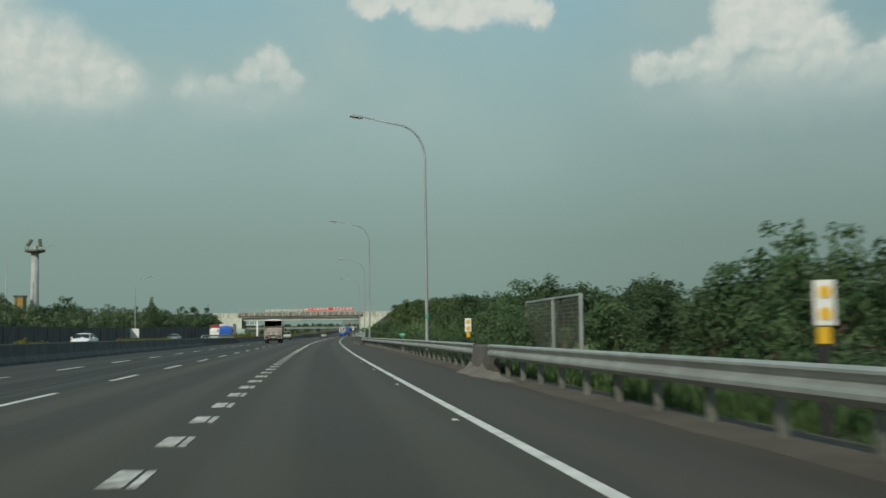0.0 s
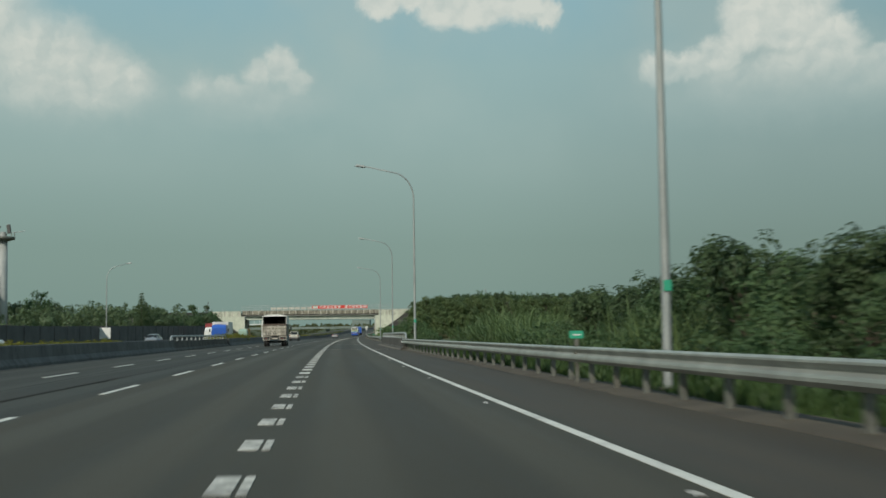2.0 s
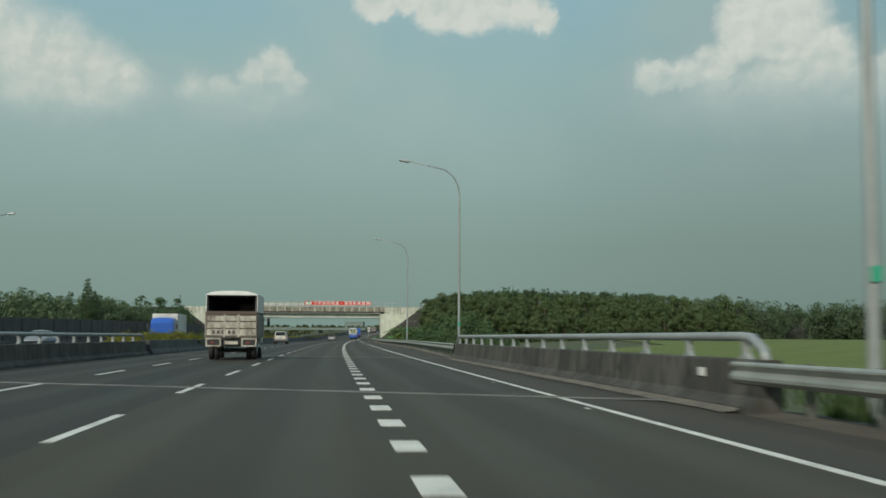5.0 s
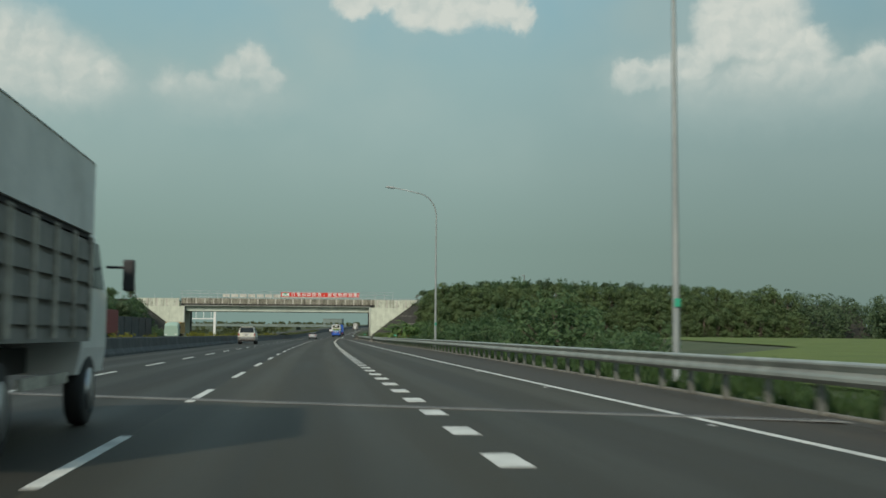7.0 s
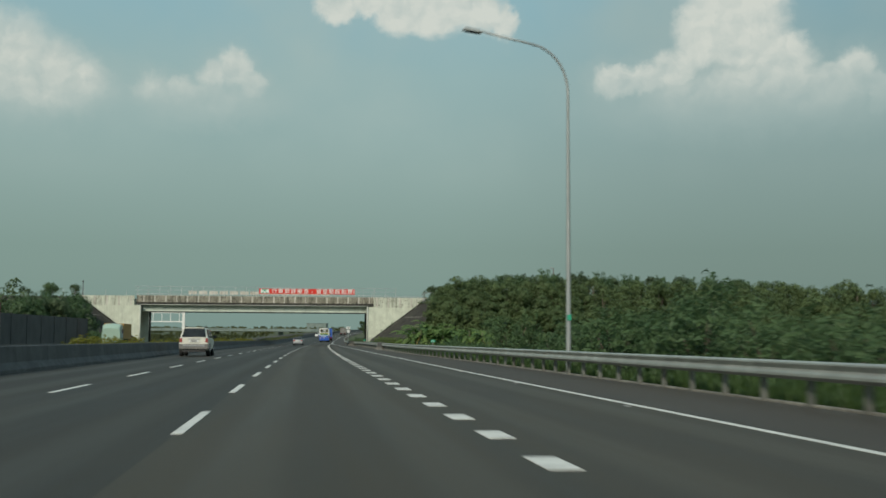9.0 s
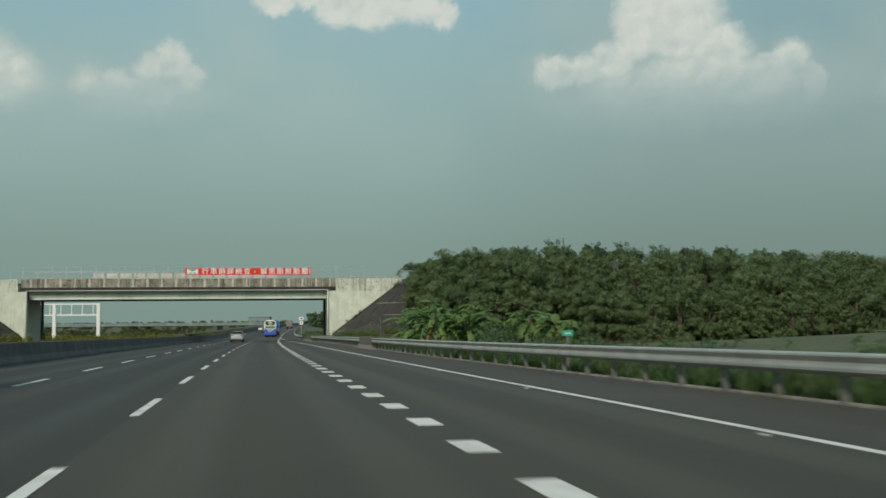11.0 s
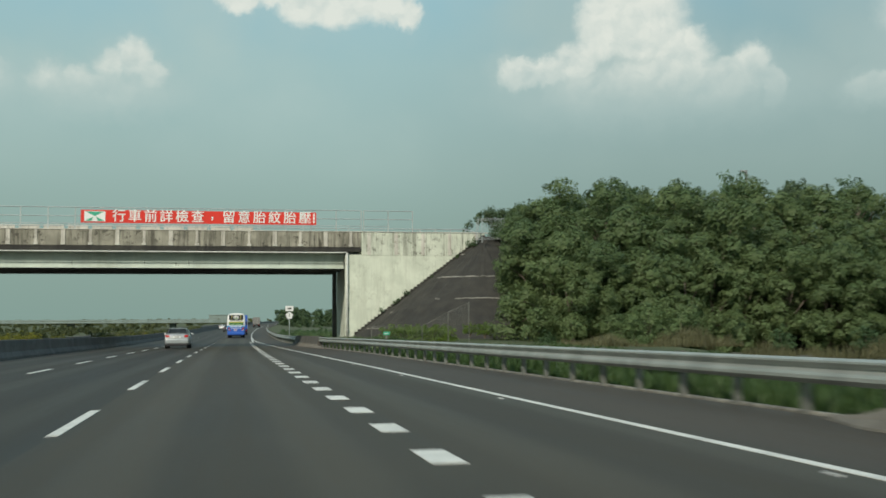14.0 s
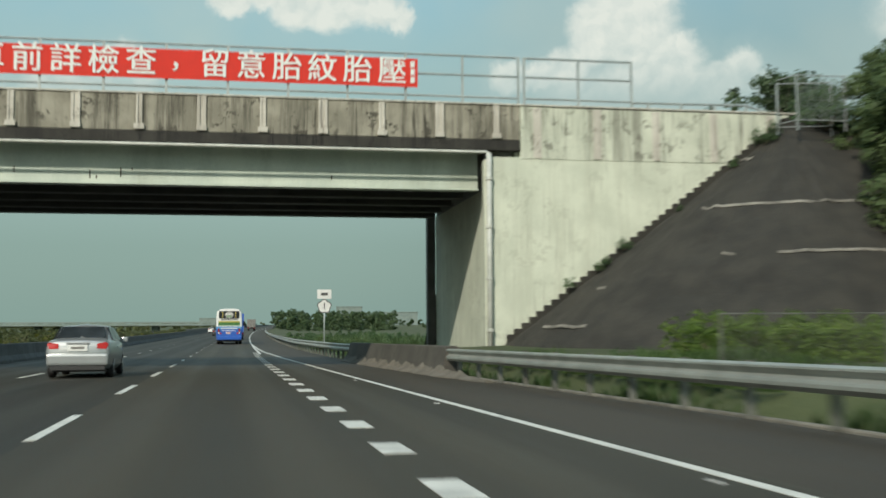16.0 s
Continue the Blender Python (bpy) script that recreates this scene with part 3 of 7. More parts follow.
BLOCKOUT_ME = finish("blockout", box(-0.14, 0.045, -0.05, 0.05, 0.45, 0.70, bevel=0.01), POST_STEEL)


def guard_rail(s0, s1, label):
    g = thing("guard_rail", stand(s0, rail(s0)), label, "guard rail", "roadside guard rails")
    inv = g.matrix_world.inverted()

    def under(name, me, m=None):
        ob = new(name, me)
        ob.parent = g
        ob.matrix_parent_inverse = inv
        if m is not None:
            ob.matrix_basis = m
        return ob
    a, k = s0, 0
    while a < s1 - 0.5:
        b = min(s1, a + (4.0 if a < 430 else 24.0))
        under("beam", w_beam(a, b + (0.12 if b < s1 else 0.0), (lambda q: rail(q) - 0.004 * (k % 2))))
        a, k = b, k + 1
    n = int((s1 - s0) / 2.0)
    for i in range(n + 1):
        s = s0 + 0.6 + i * 2.0
        if s < s1:
            under("post", POST_ME, stand(s, rail(s) + 0.17))
            under("blockout", BLOCKOUT_ME, stand(s, rail(s) + 0.14))
    return g


GALV = "galvanised steel W-beam guard rail on weathered posts"
guard_rail(-40, 28.4, GALV)
guard_rail(31.0, 113.9, GALV)
guard_rail(153.6, 308.5, GALV)
guard_rail(317.4, 386.5, GALV)
guard_rail(405.5, 640, "galvanised guard rail running on past the overpass")


def barrier_stump(s0, s1, h, label, spill=4.5):
    """Concrete barrier piece: a dark stained block on a dusty foot that spills along the shoulder."""
    w = thing("concrete_block", stand(s0, rail(s0)), label, "concrete block", "barrier end blocks")

    def block(s):
        r = rail(s)
        return [(r - 0.24, 0.0), (r - 0.17, 0.22), (r - 0.06, h - 0.03), (r - 0.02, h), (r + 0.22, h), (r + 0.25, h - 0.03), (r + 0.28, 0.0)]

    def foot(s):
        r, k = rail(s), max(0.04, min(1.0, (s - s0 + spill) / spill, (s1 + 1.5 - s) / 1.5))
        lump = 0.03 * math.sin(s * 2.7) + 0.02 * math.sin(s * 5.1 + 1.0) + 0.015 * math.sin(s * 9.3)
        return [(r - 0.24 - 0.30 * k - 0.05 * math.sin(s * 2.3), -0.1), (r - 0.22 - 0.27 * k - 0.05 * math.sin(s * 2.3), 0.012), (r - 0.19 - 0.12 * k, 0.02 + 0.07 * k + lump * 0.5 * k), (r - 0.165, 0.03 + (0.19 + lump * 1.6) * k), (r - 0.08, 0.02 + 0.10 * k), (r + 0.2, -0.1)]
    for nm, a, b, prof, m, lab in (("block", s0, s1, block, STUMP, ""), ("foot", s0 - spill, s1 + 1.5, foot, DUST, "pale dusty spread foot")):
        ob = new(nm, ribbon(nm, a, b, 0.25, prof, m, closed=True, caps=True))
        ob.parent, ob.matrix_parent_inverse = w, w.matrix_world.inverted()
        if lab:
            tagged(ob, lab)
    return w


barrier_stump(28.4, 31.0, 0.74, "weathered concrete block with a spread foot joining two guard rails")
barrier_stump(308.5, 317.4, 0.80, "long weathered dark concrete block between two guard rails")
barrier_stump(386.5, 405.5, 0.80, "concrete barrier block in front of the overpass abutment")

# culvert parapet with a pipe rail on brackets
def pipe_parapet(name, s0, s1, off, side, label):
    p = thing(name, stand(s0, off(s0)), label, "parapet", "culvert parapets")
    inv = p.matrix_world.inverted()

    def under(nm, me, m=None, lab=""):
        ob = new(nm, me)
        ob.parent = p
        ob.matrix_parent_inverse = inv
        if m is not None:
            ob.matrix_basis = m
        if lab:
            tagged(ob, lab)
        return ob
    a, n = s0, 10
    for k in range(n):
        a, b = s0 + (s1 - s0) * k / n, s0 + (s1 - s0) * (k + 1) / n - 0.03
        under("wall", ribbon("wall", a, b, 2, lambda s: [(off(s) - side * 0.22, -0.1), (off(s) - side * 0.20, 0.08), (off(s) - side * 0.04, 0.22), (off(s) + side * 0.02, 0.74), (off(s) + side * 0.05, 0.77), (off(s) + side * 0.28, 0.77), (off(s) + side * 0.30, 0.74), (off(s) + side * 0.30, -0.5)], PARAPET, closed=True, caps=True))
    bm = bmesh.new()
    pts = [at(s0 + 0.15, off(s0) + side * 0.14, 0.68), at(s0 + 0.30, off(s0) + side * 0.14, 0.91), at(s0 + 0.75, off(s0) + side * 0.14, 1.09)]
    pts += [at(s0 + 1.2 + (s1 - s0 - 2.4) * i / 14, off(s0 + 1.2 + (s1 - s0 - 2.4) * i / 14) + side * 0.14, 1.11) for i in range(15)]
    pts += [at(s1 - 0.75, off(s1) + side * 0.14, 1.09), at(s1 - 0.30, off(s1) + side * 0.14, 0.91), at(s1 - 0.15, off(s1) + side * 0.14, 0.68)]
    add_tube(bm, pts, 0.076, 10)
    under("pipe_rail", finish("pipe_rail", bm, POLE, True), lab="thick grey steel pipe rail")
    br = bmesh.new()
    pr = [(-0.20, 0.76), (0.20, 0.76), (0.05, 0.86), (0.05, 1.05), (-0.05, 1.05), (-0.05, 0.86)]
    a = [br.verts.new((-0.05, y, z)) for y, z in pr]
    b = [br.verts.new((0.05, y, z)) for y, z in pr]
    br.faces.new(a)
    br.faces.new(b)
    for i in range(6):
        br.faces.new((a[i], a[(i + 1) % 6], b[(i + 1) % 6], b[i]))
    me = finish("bracket", br, POLE)
    n = int((s1 - s0 - 2) / 2.75)
    for i in range(n + 1):
        s = s0 + 1.0 + i * 2.75
        under("bracket", me, stand(s, off(s) + side * 0.14))


pipe_parapet("parapet", 112.8, 153.4, rail, 1, "dark stained concrete culvert parapet with a thick pipe rail on brackets")
dust = new("dust_strip", ribbon("dust_strip", 113.2, 153.2, 0.4, lambda s: [(rail(s) - 0.46 - 0.10 * noise.noise(Vector((s * 0.8, 1, 0))), 0.0), (rail(s) - 0.36, 0.012), (rail(s) - 0.27, 0.03 + 0.02 * noise.noise(Vector((s * 1.7, 5, 0)))), (rail(s) - 0.19, 0.06)], DUST))
tagged(dust, "pale line of dust and grit along the parapet's foot", "dust", kind="structure")
wall_plate = thing("wall_plate", stand(115.4, rail(115.4) - 0.03), "small white plate fixed to the parapet", "plate")
part("panel", box(-0.012, 0.012, -0.16, 0.16, 0.46, 0.60, bevel=0.004), WHITE, wall_plate)
pipe_parapet("parapet", 122.2, 162.4, lambda s: MEDIAN - 0.25, -1, "dark concrete median parapet with a pipe rail on brackets")

# ---- median ----
def barrier_of(s0, s1, prof, label):
    """A barrier cast in lengths, with an open joint between each two."""
    w = thing("median_barrier", stand(s0, prof[0][0]), label, "barrier", "median barriers")
    a = s0
    while a < s1 - 0.1:
        b = min(s1, a + (8.0 if -20 <= a < 440 else 60.0))
        ob = new("wall_length", ribbon("wall_length", a, b - 0.025, 4, prof, BARRIER, closed=True, caps=True))
        ob.parent, ob.matrix_parent_inverse = w, w.matrix_world.inverted()
        a = b
    return w


def median_wall(s0, s1):
    prof = [(MEDIAN + 0.12, -0.1), (MEDIAN + 0.10, 0.10), (MEDIAN - 0.06, 0.32), (MEDIAN - 0.12, 0.80), (MEDIAN - 0.15, 0.83), (MEDIAN - 0.33, 0.83), (MEDIAN - 0.36, 0.80), (MEDIAN - 0.40, -0.1)]
    barrier_of(s0, s1, prof, "grey concrete median barrier wall, dirty and streaked")


median_wall(-240, 122.0)
median_wall(162.6, 1100)
barrier_of(-240, 1100, [(-14.9, -0.1), (-14.8, 0.35), (-14.75, 0.8), (-14.5, 0.8), (-14.45, 0.35), (-14.3, -0.1)], "grey concrete barrier along the opposite carriageway")
soil = new("median_soil", ribbon("median_soil", -240, 1100, 8, [(-14.4, 0.2), (-13, 0.38), (-11.3, 0.2)], EARTH))
tagged(soil, "strip of earth between the median walls", "soil", kind="structure")


# ---- overpass ----
NEAR, WIDE = 392.4, 10.6          # near face along the road, width of the deck
LEFT, RIGHT = -33.8, 7.0          # faces of the abutments
bridge = thing("overpass", stand(NEAR, 0), "old concrete and steel overpass with a pale green girder", "bridge")


def under_bridge(name, bm, material, label="", smooth=False):
    """Local frame of the overpass: x across the motorway, y away along it, z up from its surface."""
    return part(name, bm, material, bridge, label, smooth)


TOP, SLAB = 8.80, 7.58            # parapet top and underside of its fascia
# deck slab and fascias
under_bridge("deck", box(LEFT - 0.6, RIGHT + 1.0, 0.35, WIDE - 0.35, 7.32, 7.85), DECKC)
fascia = under_bridge("fascia", box(LEFT - 0.6, RIGHT + 1.0, 0.0, 0.33, SLAB, TOP - 0.06, bevel=0.02), DECKC, "stained grey concrete parapet of the overpass")
under_bridge("coping", box(LEFT - 0.6, RIGHT + 11.0, -0.05, 0.38, TOP - 0.058, TOP, bevel=0.02), PILC, "pale coping")
# strip below the fascia: the shadow of its lip is painted as colour
under_bridge("drip_edge", box(LEFT - 0.6, RIGHT + 1.0, -0.02, 0.34, SLAB - 0.36, SLAB - 0.003, bevel=0.02), LIP_SHADE, "edge of the deck slab in black, shade under the lip painted on")
under_bridge("far_fascia", box(LEFT - 0.6, RIGHT + 1.0, WIDE - 0.33, WIDE, SLAB, TOP, bevel=0.02), DECKC)
def pilaster_mesh(half, strip):
    """Two raised strips with a groove between."""
    bm = bmesh.new()
    add_box(bm, -half, -half + strip, -0.065, -0.003, SLAB + 0.03, TOP - 0.07, bevel=0.012)
    add_box(bm, half - strip, half, -0.065, -0.003, SLAB + 0.03, TOP - 0.07, bevel=0.012)
    add_box(bm, -half + strip + 0.002, half - strip - 0.002, -0.03, -0.004, SLAB + 0.03, TOP - 0.07)
    return finish("pilaster", bm, PILC)


pil, pil_wide = pilaster_mesh(0.10, 0.07), pilaster_mesh(0.145, 0.10)
foot_me = finish("pilaster_foot", box(-0.16, 0.16, -0.10, -0.066, SLAB + 0.03, SLAB + 0.20, bevel=0.01), PILC)
for i in range(22):
    x = RIGHT + 0.19 - 1.92 * i
    p = new("pilaster", pil_wide if i % 2 else pil)
    p.parent = fascia
    p.location = (x, 0, 0)
    q = new("pilaster_foot", foot_me)
    q.parent = fascia
    q.location = (x, 0, 0)
# girders
def i_girder(y, material, label=""):
    prof = [(-0.12, 5.96), (0.36, 5.96), (0.36, 6.02), (0.14, 6.03), (0.14, 7.22), (0.30, 7.23), (0.30, 7.27), (-0.06, 7.27), (-0.06, 7.23), (0.10, 7.22), (0.10, 6.03), (-0.12, 6.02)]
    bm = bmesh.new()
    a = [bm.verts.new((LEFT + 0.3, y + p, z)) for p, z in prof]
    b = [bm.verts.new((RIGHT - 0.25, y + p, z)) for p, z in prof]
    for i in range(len(prof)):
        bm.faces.new((a[i], a[(i + 1) % len(prof)], b[(i + 1) % len(prof)], b[i]))
    bm.faces.new(a)
    bm.faces.new(b)
    g = under_bridge("girder", bm, material, label)
    return g


front = i_girder(0.85, GIRDER, "pale green painted steel girder with rust runs")
RUST = mottled("rust_run", (0.035, 0.028, 0.018), (0.07, 0.05, 0.03), 6, 30, 0.9)
for x, z0, z1 in ((-5.9, 6.16, 6.42), (-5.7, 6.14, 6.26), (-4.95, 6.22, 6.52), (-4.6, 6.45, 6.52), (-8.2, 6.3, 6.5), (-13.4, 6.2, 6.45), (1.8, 6.25, 6.4)):
    part("rust_run", box(x - 0.02, x + 0.02, 0.942, 0.949, z0, z1), RUST, front, "thin dark rust run")
# inner girders in dark steel: the deck's shade is put into their colour
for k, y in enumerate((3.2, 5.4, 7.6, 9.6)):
    i_girder(y, SOFFIT, "steel girder under the deck, its shade put into the dark colour")
for i in range(7):
    x = LEFT + 5 + 5.6 * i
    under_bridge("cross_brace", box(x - 0.08, x + 0.08, 1.0, 9.6, 6.2, 6.5), UNDERSIDE)
under_bridge("conduit", tube([(LEFT + 0.1, -0.06, 7.14), (RIGHT - 0.2, -0.06, 7.14), (RIGHT - 0.1, -0.10, 7.11), (RIGHT - 0.1, -0.13, 7.0)], 0.05), PIPE, "pale drain pipe under the deck", True)
# abutments
def abutment(x_face, out, wing):
    """out: +1 for the one on the right. A wall with a bearing shelf, the back wall and a wing that the slope cuts."""
    xs = sorted((x_face, x_face + out * 0.9))
    under_bridge("abutment_wall", box(xs[0], xs[1], 0.35, WIDE - 0.35, -0.6, 6.05), WALLC, "pale concrete abutment wall")
    xs = sorted((x_face + out * 0.9, x_face + out * 1.3))
    under_bridge("back_wall", box(xs[0], xs[1], 0.35, WIDE - 0.35, -0.6, 7.9), WALLC)
    bm = bmesh.new()
    top = TOP - 0.062
    prof = [(x_face, -0.6), (x_face, 7.0), (x_face + out * 1.02, 7.0), (x_face + out * 1.02, top), (x_face + out * wing, top - 0.25), (x_face + out * wing, 6.6), (x_face + out * 2.0, -0.6)]
    a = [bm.verts.new((x, 0.0, z)) for x, z in prof]
    b = [bm.verts.new((x, 0.34, z)) for x, z in prof]
    bm.faces.new(a)
    bm.faces.new(b)
    for i in range(len(prof)):
        bm.faces.new((a[i], a[(i + 1) % len(prof)], b[(i + 1) % len(prof)], b[i]))
    under_bridge("wing_wall", bm, WALLC, "pale concrete wing wall with a repainted lower part")
    x0, x1 = sorted((x_face + out * 1.04, x_face + out * wing))
    cap = under_bridge("wing_band", box(x0, x1, -0.016, -0.003, 6.95, top - 0.04), WALLTOP, "upper band of the wing wall with dark rain stains")
    for k in range(5):
        xx = x_face + out * (1.6 + 2.1 * k)
        part("rib", box(xx - 0.14, xx + 0.14, -0.04, -0.0165, 6.98, top - 0.06, bevel=0.01), PILC, cap)


for x0, x1, xc in ((RIGHT + 0.02, RIGHT + 0.88, RIGHT - 0.18), (LEFT - 0.88, LEFT - 0.02, LEFT + 0.18)):
    under_bridge("bearing_block", box(x0, x1, 0.60, WIDE - 0.40, 6.055, 7.315), UNDERSIDE)
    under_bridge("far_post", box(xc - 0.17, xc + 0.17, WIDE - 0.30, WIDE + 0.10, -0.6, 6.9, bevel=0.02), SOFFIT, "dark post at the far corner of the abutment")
abutment(RIGHT, 1, 10.7)
abutment(LEFT, -1, 10.7)
for x in (RIGHT - 0.10, LEFT + 0.10):
    under_bridge("corner_post", box(x - 0.14, x + 0.14, -0.02, 0.30, -0.6, 6.9, bevel=0.02), WALLC)
    under_bridge("downpipe", tube([(x, -0.13, 7.08), (x, -0.13, -0.5)], 0.092, 12), PIPE, "pale grey downpipe with collars", True)
    for z in (1.2, 2.9, 4.6, 6.2):
        under_bridge("pipe_collar", tube([(x, -0.13, z), (x, -0.13, z + 0.10)], 0.125, 12), PIPE)

# railing above the parapet
rp = finish("rail_post", box(-0.04, 0.04, 0.10, 0.17, TOP, TOP + 1.62), RAILING)
for i in range(23):
    part("rail_post", rp, None, bridge).location = (RIGHT + 1.0 - 1.92 * i, 0, 0)
for x in (RIGHT + 1.2, RIGHT + 3.1, RIGHT + 5.0):
    part("rail_post", rp, None, bridge).location = (x, 0, 0)
for x0, x1 in ((LEFT - 1, RIGHT + 1.0), (RIGHT + 1.2, RIGHT + 5.0)):
    for z in (0.22, 0.95, 1.60):
        under_bridge("rail_bar", tube([(x0, 0.135, TOP + z), (x1, 0.135, TOP + z)], 0.04, 6), RAILING)
under_bridge("end_rail", tube([(RIGHT + 5.0, 0.135, TOP + 0.20), (RIGHT + 9.2, 0.135, TOP + 0.24), (RIGHT + 10.4, 0.135, TOP - 0.1)], 0.05, 6), RAILING)
for i in range(4):
    part("rail_stub", box(-0.05, 0.05, 0.10, 0.17, TOP - 0.02, TOP + 0.2), RAILING, bridge).location = (RIGHT + 5.6 + 1.2 * i, 0, 0)
far_post = finish("rail_post", box(-0.03, 0.03, WIDE - 0.2, WIDE - 0.14, TOP, TOP + 1.4), RAILING)
for i in range(19):
    part("rail_post", far_post, None, bridge).location = (RIGHT - 1.92 * 2 * i + 1, 0, 0)
for z in (0.7, 1.38):
    under_bridge("rail_bar", tube([(LEFT - 1, WIDE - 0.17, TOP + z), (RIGHT + 4.6, WIDE - 0.17, TOP + z)], 0.035, 6), RAILING)
screen = finish("screen_panel", box(-0.80, 0.80, WIDE - 0.26, WIDE - 0.21, TOP + 0.55, TOP + 1.25, bevel=0.01), PILC)
for i in range(14):
    part("screen_panel", screen, None, bridge, "pale panel fixed to the far railing").location = (LEFT + 8.0 + 1.92 * i, 0, 0)

# banner
B0, B1, BZ0, BZ1 = -12.72, 4.55, 9.25, 10.20
banner = thing("banner", stand(NEAR, 0), "long red cloth banner with white characters tied to the railing", "banner")
bm = bmesh.new()
cols, rows = 56, 4
grid = [[bm.verts.new((B0 + (B1 - B0) * i / cols, 0.022 + 0.009 * math.sin(i * 0.9) + 0.005 * math.sin(i * 2.3 + j), BZ0 + (BZ1 - BZ0) * j / rows)) for i in range(cols + 1)] for j in range(rows + 1)]
for j in range(rows):
    for i in range(cols):
        bm.faces.new((grid[j][i], grid[j][i + 1], grid[j + 1][i + 1], grid[j + 1][i]))
cloth = finish("cloth", bm, RED)
ob = part("cloth", cloth, None, banner)
md = ob.modifiers.new("thickness", "SOLIDIFY")
md.thickness = 0.006


def lettering(text, size, material, parent, m, name="lettering", squeeze=1.0, bold=0.0):
    """Words set in the built-in font, as thin solid letters."""
    cu = bpy.data.curves.new(name, "FONT")
    cu.body, cu.size, cu.extrude = text, size, 0.002
    cu.align_x, cu.align_y = "CENTER", "CENTER"
    tmp = bpy.data.objects.new(name, cu)
    scene.collection.objects.link(tmp)
    me = bpy.data.meshes.new_from_object(tmp.evaluated_get(bpy.context.evaluated_depsgraph_get()))
    bpy.data.objects.remove(tmp)
    if bold:
        # thicker strokes: the letter laid twice, a little apart
        bm = bmesh.new()
        for dx, dy, dz in ((-bold, 0, 0), (bold, 0, 0.0006), (0, bold * 0.7, 0.0012)):
            k = len(bm.verts)
            bm.from_mesh(me)
            bm.verts.ensure_lookup_table()
            for q in bm.verts[k:]:
                q.co += Vector((dx, dy, dz))
        bm.to_mesh(me)
        bm.free()
    me.materials.clear()
    me.materials.append(material)
    ob = new(name, me)
    ob.parent = parent
    ob.matrix_basis = m @ Matrix.Diagonal((squeeze, 1, 1, 1))
    return ob


words = "\u884c\u8eca\u524d\u8a73\u6aa2\u67e5\uff0c\u7559\u610f\u80ce\u7d0b\u80ce\u58d3"
W0, W1 = B0 + 2.15, B1 - 0.28
for i, ch in enumerate(words):
    x = W0 + (W1 - W0) * (i + 0.5) / len(words)
    comma = ch == words[6]
    lettering(ch, 0.78 if comma else 0.98, WHITE, banner, pose(x + (0.12 if comma else 0), -0.008, (BZ0 + BZ1) / 2 + (0.10 if comma else 0), 90, 0, 0), "character", 1.0, 0.013)
for k in range(3):
    part("small_bar", box(B1 - 0.24, B1 - 0.10, -0.012, -0.006, BZ0 + 0.14 + 0.26 * k, BZ0 + 0.34 + 0.26 * k), WHITE, banner, "small pale bar of writing")
emb = part("emblem_ground", box(B0 + 0.25, B0 + 1.75, -0.012, -0.006, BZ0 + 0.10, BZ1 - 0.10), WHITE, banner, "white panel with a green road emblem")
bm = bmesh.new()
for pts in (((B0 + 0.35, BZ1 - 0.13), (B0 + 1.0, BZ0 + 0.48), (B0 + 1.65, BZ1 - 0.13)), ((B0 + 0.28, BZ0 + 0.13), (B0 + 0.92, BZ0 + 0.45), (B0 + 0.75, BZ0 + 0.13)), ((B0 + 1.72, BZ0 + 0.13), (B0 + 1.08, BZ0 + 0.45), (B0 + 1.25, BZ0 + 0.13))):
    fr = [bm.verts.new((x, -0.020, z)) for x, z in pts]
    bk = [bm.verts.new((x, -0.013, z)) for x, z in pts]
    bm.faces.new(fr)
    for i in range(3):
        bm.faces.new((fr[i], fr[(i + 1) % 3], bk[(i + 1) % 3], bk[i]))
part("emblem", bm, SIGN_GREEN, emb)

# embankments: cones of stone pitching against the wing walls, with the approach road behind
CREST, FALL = 8.5, 0.75


def cone_reach(a):
    """How far the cone runs out at the angle a, kept clear of the abutment's face."""
    return min(12.2, 10.3 / max(1e-6, math.cos(a)))


